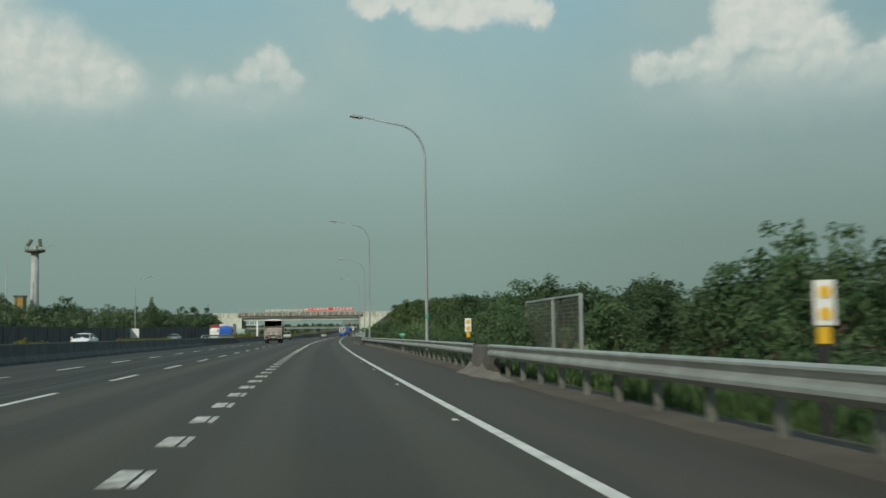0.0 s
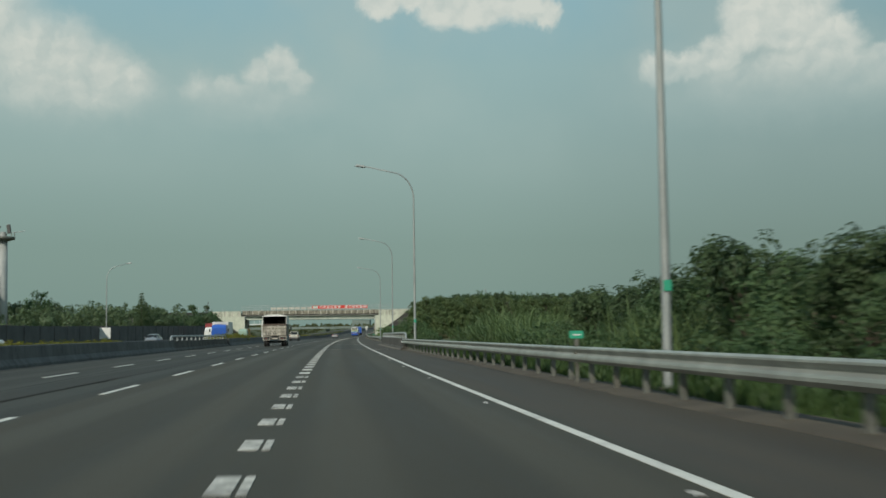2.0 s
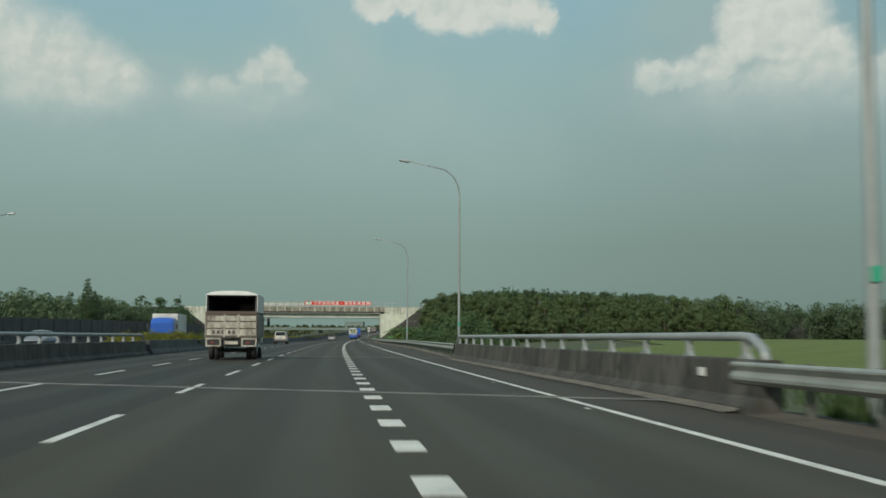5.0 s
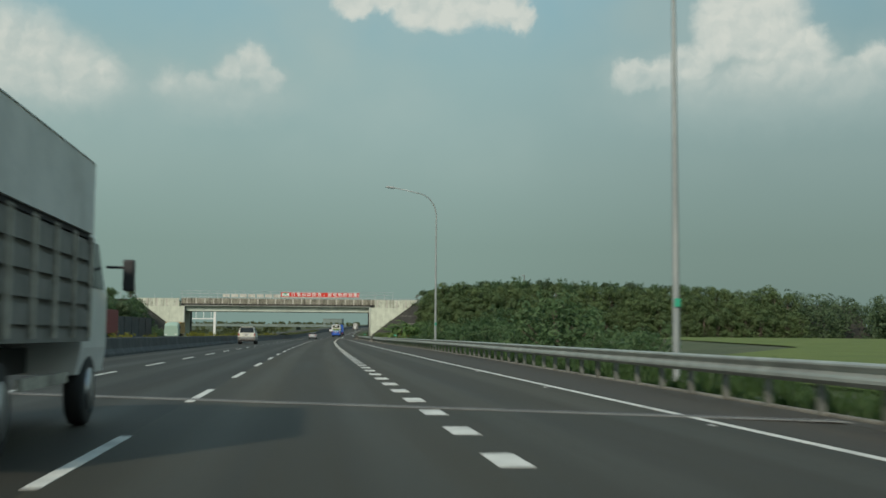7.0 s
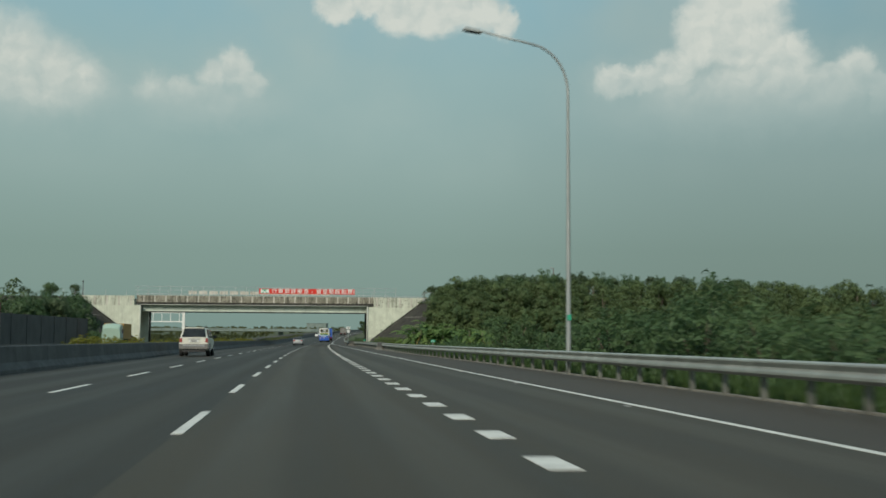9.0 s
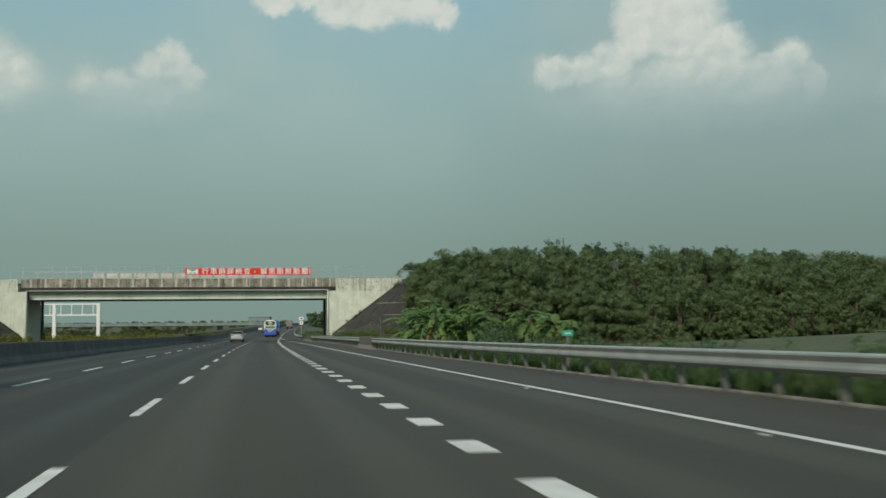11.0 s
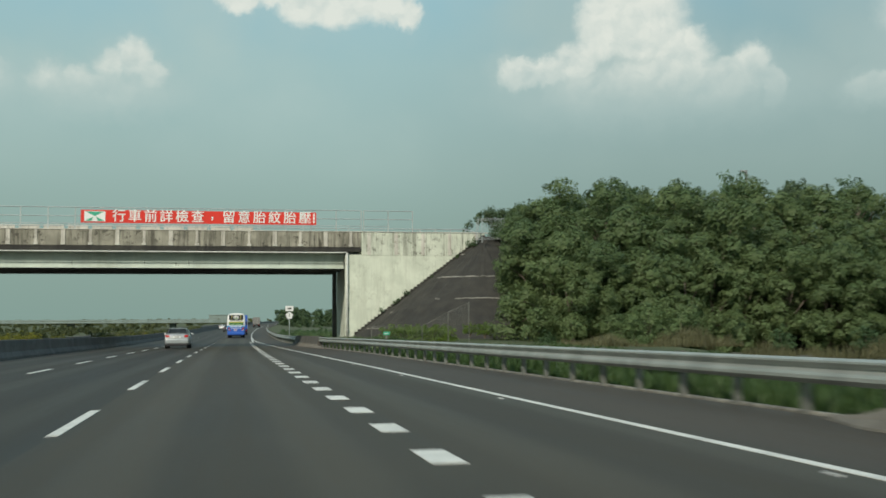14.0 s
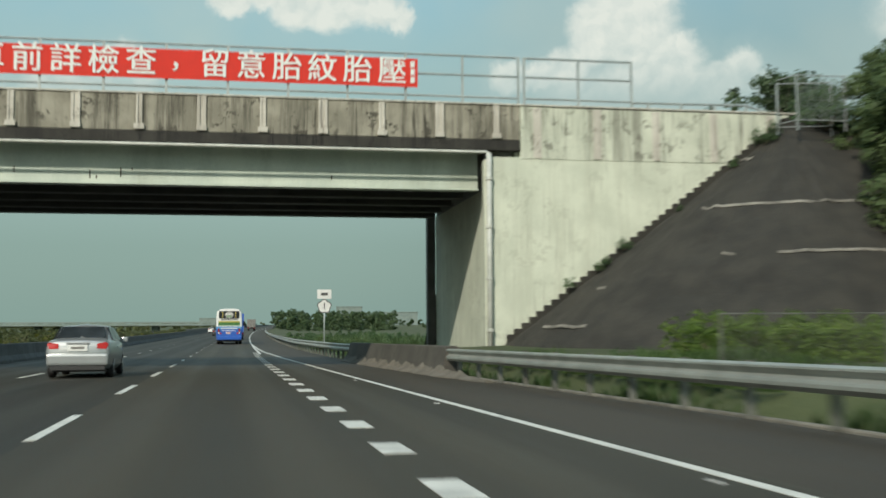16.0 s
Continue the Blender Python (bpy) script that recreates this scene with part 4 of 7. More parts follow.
def embankment(x_face, out, label):
    """Quarter cone before the wing wall and the slope of the approach beyond."""
    x_top = x_face + out * 10.68
    verts, faces, ring = [], [], []
    nr, na = 22, 26
    for j in range(na + 1):
        a = math.pi / 2 * j / na           # 0: along the wall towards the motorway, 90 degrees: towards the camera
        row = []
        for i in range(nr + 1):
            r = cone_reach(a) * i / nr
            u = noise.noise(Vector((r * 0.9, a * 9, 3.0 * out))) * 0.10 + noise.noise(Vector((r * 3, a * 30, 1.0 * out))) * 0.04
            row.append((x_top - out * r * math.cos(a), -0.02 - r * math.sin(a), CREST - FALL * r + u * min(1, r) - 0.02))
        ring.append(row)
    for step in range(1, 60):
        row = []
        for i in range(nr + 1):
            r = 12.2 * i / nr
            u = noise.noise(Vector((r * 0.7, step * 0.9, 7.0 * out))) * 0.12
            row.append((x_top + out * step * 1.7, -0.02 - r, CREST - FALL * r + u - 0.02))
        ring.append(row)
    for row in ring:
        verts += row
    for j in range(len(ring) - 1):
        for i in range(nr):
            a = j * (nr + 1) + i
            faces.append((a, a + 1, a + nr + 2, a + nr + 1))
    ob = new("embankment", mesh_of("embankment", verts, faces, STONE))
    ob.matrix_world = stand(NEAR, 0)
    tagged(ob, label, "embankment", kind="structure")
    # thin mortar ledges at even heights
    for z, j0, j1 in ((7.0, 3, 9), (5.15, 7, 40), (3.45, 13, 15), (3.45, 17, 30), (2.55, 4, 6), (1.3, 3, 8)):
        r = (CREST - z) / FALL
        bm = bmesh.new()
        last = None
        for j in range(j0, j1):
            wob = 0.09 * noise.noise(Vector((j * 0.7, z, out)))
            now = []
            for rr, up in ((r + 0.045, 0.01), (r + 0.03, 0.045), (r - 0.035, 0.04)):
                if j <= na:
                    a = math.pi / 2 * j / na
                    x, y = x_top - out * rr * math.cos(a), -0.02 - rr * math.sin(a)
                else:
                    x, y = x_top + out * (j - na) * 0.9, -0.02 - rr
                now.append(bm.verts.new((x, y, CREST - FALL * rr + up + wob)))
            if last:
                bm.faces.new((last[0], last[1], now[1], now[0]))
                bm.faces.new((last[1], last[2], now[2], now[1]))
            last = now
        led = new("ledge", finish("ledge", bm, LEDGE))
        led.parent = ob
        tagged(led, "thin pale mortar ledge")
    # stepped stones along the wall
    step_me = finish("edge_stone", box(-0.15, 0.15, -0.30, -0.02, -0.42, 0.10, bevel=0.03), STONE)
    for i in range(40):
        u = (i + 0.5) / 40
        st = new("edge_stone", step_me)
        st.parent = ob
        st.matrix_basis = pose(x_top - out * 10.2 * u, 0, CREST - FALL * 10.2 * u + 0.06, 0, 0, rng_b.uniform(-8, 8))
    # body of the approach
    for nm, x0, x1, y0, top in (("approach", x_top + out * 0.02, x_top + out * 100, 0.0, CREST - 0.03), ("approach_fill", x_face + out * 1.35, x_top, 0.36, CREST - 0.25)):
        cr = new(nm, finish(nm, box(*sorted((x0, x1)), y0, WIDE, -0.8, top), EARTH))
        cr.matrix_world = stand(NEAR, 0)
        tagged(cr, "earth body of the raised approach road", "embankment", kind="structure")
    verts, faces = [], []
    for j in range(30):
        for i in range(9):
            r = 13.0 * i / 8
            u = noise.noise(Vector((r * 0.5, j * 0.8, 4.0))) * 0.2 if 0 < i else 0
            verts.append((x_face + out * (1.4 + 3.6 * j), WIDE + 0.01 + r, CREST - 0.25 - 0.70 * r + u))
    for j in range(29):
        for i in range(8):
            a = j * 9 + i
            faces.append((a, a + 1, a + 10, a + 9))
    sl = new("far_slope", mesh_of("far_slope", verts, faces, GRASS_EARTH))
    sl.matrix_world = stand(NEAR, 0)
    tagged(sl, "grassy far slope of the raised approach", "embankment", kind="structure")


rng_b = random.Random(8)
embankment(RIGHT, 1, "dark stone-pitched embankment slope beside the wing wall")
embankment(LEFT, -1, "dark embankment slope beside the far wing wall")

# wire pen at the end of the wing wall
pen = thing("wire_fence", stand(391.5, 16.85, 8.15), "small grey wire mesh fence on the embankment crest", "fence")
for x, y in ((0, 0), (0.25, -0.9), (2.0, -0.9), (2.0, 0), (0.25, 0.5)):
    part("post", box(x - 0.024, x + 0.024, y - 0.024, y + 0.024, -0.3, 1.60 - 0.25 * (x < 0.1)), RAILING if x < 0.3 else POLE, pen)
for x0, y0, x1, y1 in ((0, 0, 0.25, -0.9), (0.25, -0.9, 2.0, -0.9), (0.25, 0.5, 2.0, 0)):
    for z in (0.05, 1.57):
        part("rail", tube([(x0, y0, z), (x1, y1, z)], 0.02, 6), POLE, pen)
bm = bmesh.new()
for i in range(1, 18):
    add_box(bm, 0.25 + 1.75 * i / 18 - 0.002, 0.25 + 1.75 * i / 18 + 0.002, -0.906, -0.894, 0.05, 1.55)
for i in range(1, 15):
    add_box(bm, 0.25, 2.0, -0.905, -0.895, 0.105 * i - 0.002, 0.105 * i + 0.002)
part("mesh", bm, POLE, pen, "fine wire mesh")


# ---- street lamps ----
def street_lamp(s, d, side=-1, height=12.55, reach=3.45, group="motorway lamps", label="tall galvanised street lamp with one curved arm"):
    lamp = thing("street_lamp", stand(s, d), label, "street lamp", group)
    pts, rad = [], []
    for z, r in ((-0.5, 0.095), (0.0, 0.095), (1.2, 0.09), (4, 0.078), (8, 0.060), (height - 2.6, 0.050)):
        pts.append((0, 0, z))
        rad.append(r)
    for i in range(1, 10):
        a = math.radians(80) * i / 9
        pts.append((side * 1.5 * (1 - math.cos(a)), 0, height - 2.6 + 1.75 * math.sin(a)))
        rad.append(0.049 - 0.001 * i)
    x, z = pts[-1][0], pts[-1][2]
    pts.append((x + side * (reach - 1.5), 0, z + 0.42))
    rad.append(0.036)
    part("pole", tube(pts, rad, 10), POLE, lamp, smooth=True)
    ex, ez = x + side * (reach - 1.5), z + 0.42
    bm = bmesh.new()
    add_box(bm, -0.36, 0.36, -0.14, 0.14, -0.06, 0.08, bevel=0.04, taper=(0.10, 0.04))
    bmesh.ops.transform(bm, matrix=pose(ex + side * 0.30, 0, ez + 0.02, 0, side * -8, 0), verts=bm.verts)
    head = part("lamp_head", bm, POLE, lamp, "flat grey luminaire")
    bm = box(-0.24, 0.24, -0.10, 0.10, -0.085, -0.062, bevel=0.01)
    bmesh.ops.transform(bm, matrix=pose(ex + side * 0.30, 0, ez + 0.02, 0, side * -8, 0), verts=bm.verts)
    part("lamp_glass", bm, GLASS, head)
    part("base_plate", box(-0.22, 0.22, -0.22, 0.22, -0.1, 0.03, bevel=0.01), KERB, lamp, "pale concrete footing")
    part("number_plate", box(-0.075, 0.075, -0.115, -0.096, 1.80, 2.0, bevel=0.004), SIGN_GREEN, lamp, "small green tag on the pole")
    return lamp


first = street_lamp(57.0, 6.9)
for s, d in ((110.6, 6.05), (167.2, 7.05), (224.8, 7.08)):
    copy_thing(first, stand(s, d))


# ---- vegetation ----
def leaf_cloud(rng, clumps, leaf, count, flat=0.8, tufts=7, small=False):
    """Bent leaves (small: three-cornered ones) on the tufts of ball-shaped clumps (centre, radius), facing outwards."""
    verts, faces = [], []
    fine = []
    for c, r in clumps:
        c = Vector(c)
        for _ in range(tufts):
            v = Vector((rng.gauss(0, 1), rng.gauss(0, 1), rng.gauss(0, 1) * flat + 0.35)).normalized()
            fine.append((c + v * r * rng.uniform(0.62, 0.90), r * rng.uniform(0.26, 0.44), v))
        fine.append((c, r * 0.66, Vector((0, 0, 0))))
    total = sum(r * r for _, r, _ in fine)
    for c, r, o in fine:
        for _ in range(int(count * r * r / total) + 1):
            v = (Vector((rng.gauss(0, 1), rng.gauss(0, 1), rng.gauss(0, 1) * flat)) + o * 0.7 + Vector((0, 0, 0.2))).normalized()
            p = c + v * r * rng.choice((rng.uniform(0.4, 0.9), rng.uniform(0.85, 1.1), rng.uniform(0.9, 1.05)))
            n = (v + o * 0.5 + Vector((rng.uniform(-.4, .4), rng.uniform(-.4, .4), rng.uniform(-.1, .6)))).normalized()
            a = n.cross(Vector((rng.uniform(-1, 1), rng.uniform(-1, 1), rng.uniform(-1, 1)))).normalized()
            b = n.cross(a)
            L, w = leaf * rng.uniform(0.6, 1.4), leaf * rng.uniform(0.35, 0.6)
            k = len(verts)
            if small:
                verts += [p - a * L + b * w, p - a * L * 0.6 - b * w * 1.2, p + a * L * 1.2 - n * L * 0.3]
                faces.append((k, k + 1, k + 2))
            else:
                verts += [p - a * L, p + b * w + n * w * 0.3, p + a * L - n * L * 0.25, p - b * w + n * w * 0.3]
                faces.append((k, k + 1, k + 2, k + 3))
    return verts, faces


def to_height(verts, height):
    """Scales leaves upwards so that all but the last few stay under the height."""
    top = sorted(v.z for v in verts)[int(len(verts) * 0.995)]
    return [Vector((v.x, v.y, v.z * height / top)) for v in verts]


def tree_proto(seed, height, spread, leaf=0.16, count=2600, mat=None, low=0.25, lean=0.0, small=False, lobes=False):
    """Trunk, limbs and crown of a tree, as two meshes; lobes: a few large rounded masses of leaves with gaps between."""
    rng = random.Random(seed)
    bm = bmesh.new()
    fork = height * rng.uniform(0.25, 0.35)
    add_tube(bm, [(0, 0, -0.5), (0.05, 0.02, fork * 0.5), (0.1 + lean, -0.05, fork), (lean * 2, 0.1, height * 0.75)], [height * 0.028, height * 0.022, height * 0.018, height * 0.006], 7)
    clumps = []
    nl = 14 if lobes else 13
    for i in range(nl):
        a = 2 * math.pi * (i / nl) * 2.4 + rng.uniform(-.4, .4)
        r = spread * rng.uniform(0.45, 0.90) if lobes else spread * rng.uniform(0.35, 0.85)
        h = height * (low + 0.12 + (0.80 - low) * ((i * 0.618 + 0.2) % 1.0)) if lobes else height * rng.uniform(low + 0.1, 0.92)
        r *= 1.0 - 0.55 * max(0.0, (h / height - 0.55) / 0.45)
        tip = Vector((math.cos(a) * r + lean * 2, math.sin(a) * r, h))
        start = Vector((lean, 0, fork * rng.uniform(0.7, 1.2)))
        mid = start.lerp(tip, 0.55) + Vector((0, 0, height * 0.05))
        add_tube(bm, [start, mid, tip], [height * 0.011, height * 0.007, height * 0.002], 5, cap=False)
        clumps.append((tip, spread * (rng.uniform(0.34, 0.50) if lobes else rng.uniform(0.26, 0.42))))
        if not lobes and rng.random() < 0.6:
            clumps.append((tip + Vector((rng.uniform(-1, 1), rng.uniform(-1, 1), rng.uniform(-.6, .5))) * spread * 0.3, spread * rng.uniform(0.18, 0.3)))
    if lobes:
        clumps.append((Vector((lean * 2, 0, height * 0.84)), spread * 0.36))
    else:
        clumps.append((Vector((lean * 2, 0, height * 0.78)), spread * 0.50))
        for i in range(3):
            a = 2.1 * i + rng.uniform(-.5, .5)
            clumps.append((Vector((math.cos(a) * spread * 0.5, math.sin(a) * spread * 0.5, height * rng.uniform(0.66, 0.78))), spread * 0.42))
        clumps.append((Vector((lean, 0, height * 0.55)), spread * 0.55))
    v, f = leaf_cloud(rng, clumps, leaf, count, small=small, tufts=15 if lobes else 7)
    return finish("trunk", bm, BARK, True), mesh_of("crown", to_height(v, height), f, mat or LEAF_DARK)


def bush_proto(seed, height, spread, leaf=0.12, count=1500, mat=None, small=False):
    """Stems and foliage of a shrub that reaches the ground."""
    rng = random.Random(seed)
    bm = bmesh.new()
    clumps = []
    for i in range(9):
        a = 2 * math.pi * i / 9 + rng.uniform(-.3, .3)
        r, h = spread * rng.uniform(0.2, 0.7), height * rng.uniform(0.25, 0.85)
        tip = Vector((math.cos(a) * r, math.sin(a) * r, h))
        add_tube(bm, [(0, 0, -0.3), tip * 0.5, tip], [0.05, 0.03, 0.01], 5, cap=False)
        clumps.append((tip, spread * rng.uniform(0.28, 0.42)))
        clumps.append((Vector((tip.x * 1.1, tip.y * 1.1, height * 0.2)), spread * rng.uniform(0.25, 0.38)))
    v, f = leaf_cloud(rng, clumps, leaf, count, small=small)
    return finish("stem", bm, BARK), mesh_of("foliage", to_height(v, height), f, mat or LEAF_MID)


def plant(name, meshes, names, s, d, z, label, category, group, scale=1.0, turn=0.0, slim=1.0):
    ob = thing(name, stand(s, d, z + lift(s, d), turn) @ Matrix.Diagonal((scale * slim, scale * slim, scale, 1)), label, category, group)
    for nm, me in zip(names, meshes):
        part(nm, me, None, ob)
    return ob


TREE_H = (6.0, 5.5, 7.0, 5.0, 7.5)
TREES = [tree_proto(11, 6.0, 3.0, 0.145, 3600), tree_proto(12, 5.5, 2.6, 0.135, 3300), tree_proto(13, 7.0, 3.2, 0.155, 3900, low=0.15), tree_proto(14, 5.0, 2.9, 0.135, 3300, LEAF_MID), tree_proto(15, 7.5, 3.4, 0.16, 4200, LEAF_MID, low=0.1)]
FAR_TREES = [tree_proto(11, 6.0, 3.0, 0.165, 3000, LEAF_FAR, small=True), tree_proto(12, 5.5, 2.6, 0.155, 2700, LEAF_FAR, small=True), tree_proto(13, 7.0, 3.2, 0.17, 3200, LEAF_FAR, low=0.15, small=True), tree_proto(14, 5.0, 2.9, 0.16, 2800, LEAF_MID, small=True), tree_proto(15, 7.5, 3.4, 0.18, 3400, LEAF_MID, low=0.1, small=True)]
NEAR_TREES = [tree_proto(16, 7.0, 2.9, 0.108, 14500, LEAF_NEAR, low=-0.06, small=True, lobes=True), tree_proto(17, 7.0, 2.7, 0.108, 14000, LEAF_NEAR, low=-0.06, small=True, lobes=True), tree_proto(18, 7.0, 3.1, 0.108, 14500, LEAF_NEAR, low=-0.04, small=True, lobes=True)]
BELT_TREES = [tree_proto(16 + k, 7.0, 2.9, 0.135, 5600, LEAF_NEAR, low=-0.06, small=True, lobes=True) for k in range(3)]
BUSH_H = (2.6, 2.0, 3.2)
BUSHES = [bush_proto(21, 2.6, 1.9, 0.092, 2000), bush_proto(22, 2.0, 1.6, 0.087, 1800), bush_proto(23, 3.2, 2.0, 0.092, 2400)]
FAR_BUSHES = [bush_proto(21, 2.6, 1.9, 0.12, 1300, small=True), bush_proto(22, 2.0, 1.6, 0.11, 1200, small=True), bush_proto(23, 3.2, 2.0, 0.12, 1500, small=True)]
LOW_BUSHES = [bush_proto(21, 2.6, 1.9, 0.13, 850), bush_proto(22, 2.0, 1.6, 0.12, 750), bush_proto(23, 3.2, 2.0, 0.13, 900)]
SHRUB = bush_proto(24, 0.75, 0.9, 0.07, 600, LEAF_YELLOW)
MOUND = bush_proto(27, 2.6, 2.6, 0.075, 5200, LEAF_REED, small=True)
HEDGE = bush_proto(25, 1.3, 1.0, 0.06, 1700, LEAF_HEDGE)
SHRUB_DULL = bush_proto(26, 0.75, 0.9, 0.10, 350, LEAF_SCRUB)
rng = random.Random(5)


def one_tree(s, d, h, z=-0.5, i=None):
    i = rng.randrange(5) if i is None else i
    belt = 370 < s < 391 and d > 14
    fine = belt and d < 42 and (s < 384 or d < 21)
    return plant("tree", NEAR_TREES[i % 3] if fine else BELT_TREES[i % 3] if belt else (FAR_TREES[i] if d > 16.5 or d < 0 or s > 390 else TREES[i]), ("trunk", "crown"), s, d, z, "leafy dark green broadleaf tree with an uneven crown", "tree", "roadside trees", h / (7.0 if belt else TREE_H[i]), rng.uniform(0, 360), 0.82 if h > 5 and not belt else 1.0)


def one_bush(s, d, h, z=-0.3):
    i = rng.randrange(3)
    return plant("bush", (FAR_BUSHES if d > 12.3 or d < 0 or s > 400 else LOW_BUSHES if h < 1.7 else BUSHES)[i], ("stem", "foliage"), s, d, z, "dense green roadside shrub", "bush", "roadside shrubs", h / BUSH_H[i], rng.uniform(0, 360))


def bank(s0, s1, step, d0, d1, height, kind="tree", z=-0.5):
    """A loose row of plants; height is a number pair or a table of (s, height)."""
    s = s0
    while s < s1:
        d = rng.uniform(d0, d1)
        h = rng.uniform(*height) if isinstance(height, tuple) else between(s, height) * rng.uniform(0.88, 1.08)
        (one_tree if kind == "tree" else one_bush)(s, d, h, z)
        s += step * rng.uniform(0.7, 1.3)


# thicket beside the first stretch
bank(15, 35, 2.4, 10.4, 11.6, [(15, 3.5), (22.5, 3.5), (25.5, 2.6), (35, 2.4)])
bank(12, 22, 2.2, 8.0, 8.8, (1.0, 1.6), "bush")
bank(23, 33, 2.0, 9.2, 9.9, (0.9, 1.4), "bush")
one_bush(31.6, 7.5, 2.0)
one_bush(33.0, 7.6, 2.3)
one_bush(34.6, 8.0, 2.3)
one_bush(36.8, 8.2, 2.2)
one_bush(38.6, 8.3, 2.0)
bank(42, 78, 2.5, 9.8, 11.6, [(42, 3.5), (48, 3.55), (54, 3.5), (62, 3.4), (78, 3.0)])
bank(44, 78, 2.8, 12.8, 15.5, [(44, 3.5), (60, 3.5), (78, 3.1)])
bank(40, 80, 2.2, 8.2, 9.2, (1.2, 2.0), "bush")
bank(84, 110, 3.0, 10.5, 13.5, (1.6, 2.3), "bush")
bank(26, 42, 4.0, 15, 19, (2.9, 3.5))
# second stretch to the overpass
bank(166, 196, 4.0, 8.8, 10.2, (0.6, 1.1), "bush")
one_bush(199.5, 11.2, 3.7)
one_bush(202, 11.8, 3.2)
one_bush(222.5, 11.0, 3.5)
one_bush(225.0, 11.6, 2.7)
bank(204, 246, 2.2, 10.0, 11.8, [(204, 2.2), (212, 2.3), (222, 2.8), (236, 2.6), (246, 2.1)], "bush")
bank(205, 248, 2.8, 12.5, 15, (1.6, 2.3), "bush")
one_bush(247.2, 8.9, 2.9)
one_bush(248.6, 9.8, 2.6)
bank(250, 294, 3.0, 11.5, 15, (0.9, 1.4), "bush")
bank(188, 203, 1.7, 11.5, 14, (1.4, 2.1), "bush")
bank(295, 324, 2.0, 12.0, 15.0, (1.3, 2.0), "bush")
bank(249, 322, 2.2, 9.2, 11.0, (0.9, 1.5), "bush")
# wood that climbs the slope of the raised road, across the view
for s, z, base, wide in ((377.6, -0.5, 7.0, 2.6), (381.8, 0.2, 9.0, 2.7), (386.2, 3.6, 8.0, 2.8), (389.8, 6.4, 6.0, 3.0)):
    d = 21.4 + 0.1 * (s - 377)
    while d < 100:
        one_tree(s + rng.uniform(-0.9, 0.9), d, base * rng.uniform(0.86, 1.1), z)
        d += wide * rng.uniform(0.75, 1.25) * (1.0 if d < 45 else 1.25)
for s, d, h in ((374.6, 17.6, 1.4), (373.6, 33.0, 1.6), (373.0, 38.5, 1.8)):
    one_bush(s, d, h)
for d, h, w in ((22.4, 0.85, 0.9), (24.0, 1.12, 1.0), (25.6, 0.95, 0.95)):
    plant("bush", MOUND, ("stem", "foliage"), 373.2, d, -0.2, "low rounded green mound of creepers and grass before the wood", "bush", "roadside shrubs", h, 40 * d, 1.1 * w)
for k in range(36):
    d = 19.5 + 1.75 * k
    one_tree((395.5, 398.5, 401)[k % 3] + rng.uniform(-.6, .6), d, between(d, [(18, 2.9), (25, 4.3), (32, 5.5), (42, 6.3), (55, 5.7), (82, 5.0)]) * rng.uniform(0.86, 1.04), CREST - 0.4)
for s, d, h in ((396, -46, 2.6), (399, -51, 3.0)):
    one_tree(s, d, h, CREST - 0.3)
for s, d, h, z, i in ((379.0, 19.3, 8.0, -0.3, 0), (376.4, 19.9, 6.2, -0.3, 2), (382.6, 19.6, 8.2, 0.6, 3), (384.3, 19.6, 6.6, 2.2, 2), (386.4, 19.7, 5.6, 3.8, 0), (388.2, 19.8, 4.8, 5.2, 3), (390.6, 20.0, 4.0, 6.8, 0), (391.3, 21.6, 4.0, 7.4, 2)):
    one_tree(s, d, h * 0.97, z, i)
one_bush(392.0, 18.9, 1.9, 8.2)


# distant woods, one joined mass of clumps each
def wood(s0, s1, d0, d1, height, n, leaf, seed, label, per=420, z=-0.8, mat=None):
    r = random.Random(seed)
    clumps = []
    for _ in range(n):
        s, d = r.uniform(s0, s1), r.uniform(d0, d1)
        h = between(s, height) * r.uniform(0.78, 1.08)
        p = at(s, d, z + lift(s, d))
        for k in range(5):
            clumps.append((p + Vector((r.uniform(-1.8, 1.8), r.uniform(-1.8, 1.8), h * (0.08 + 0.19 * k))), h * r.uniform(0.17, 0.26)))
    v, f = leaf_cloud(r, clumps, leaf, int(n * per * 1.5), tufts=5, small=True)
    return tagged(new("woodland", mesh_of("woodland", v, f, mat or LEAF_DARK)), label, "trees", kind="stuff")


wood(374.6, 376.0, 19.8, 68, [(374, 2.3), (377, 2.5)], 64, 0.10, 40, "dense green undergrowth at the edge of the wood", 420, -0.3, LEAF_NEAR)
wood(396, 399.6, 19, 84, [(396, 2.4), (400, 2.6)], 46, 0.13, 43, "green shrubs along the raised road", 260, CREST - 0.3, LEAF_FAR)
wood(382, 391, 22, 60, [(382, 7.6), (391, 10.6)], 70, 0.2, 32, "dark green undergrowth and trees on the slope", 260, -0.6, LEAF_FAR)
wood(374, 394, 98, 165, [(374, 9.0), (394, 12.4)], 110, 0.3, 31, "belt of dark green woodland below the raised road", 330, -0.8, LEAF_FAR)
wood(150, 285, 96, 112, [(150, 7), (285, 11)], 60, 0.34, 35, "far belt of trees behind the rice field", 220, -0.8, LEAF_FAR)
wood(60, 386, -64, -47, [(60, 6.5), (215, 8.6), (240, 6.8), (300, 9.0), (386, 10.8)], 150, 0.33, 33, "belt of dark green trees beyond the opposite carriageway", 320, -0.8, LEAF_FAR)
bank(412, 436, 1.5, 5.4, 8.5, (0.7, 1.1), "bush")
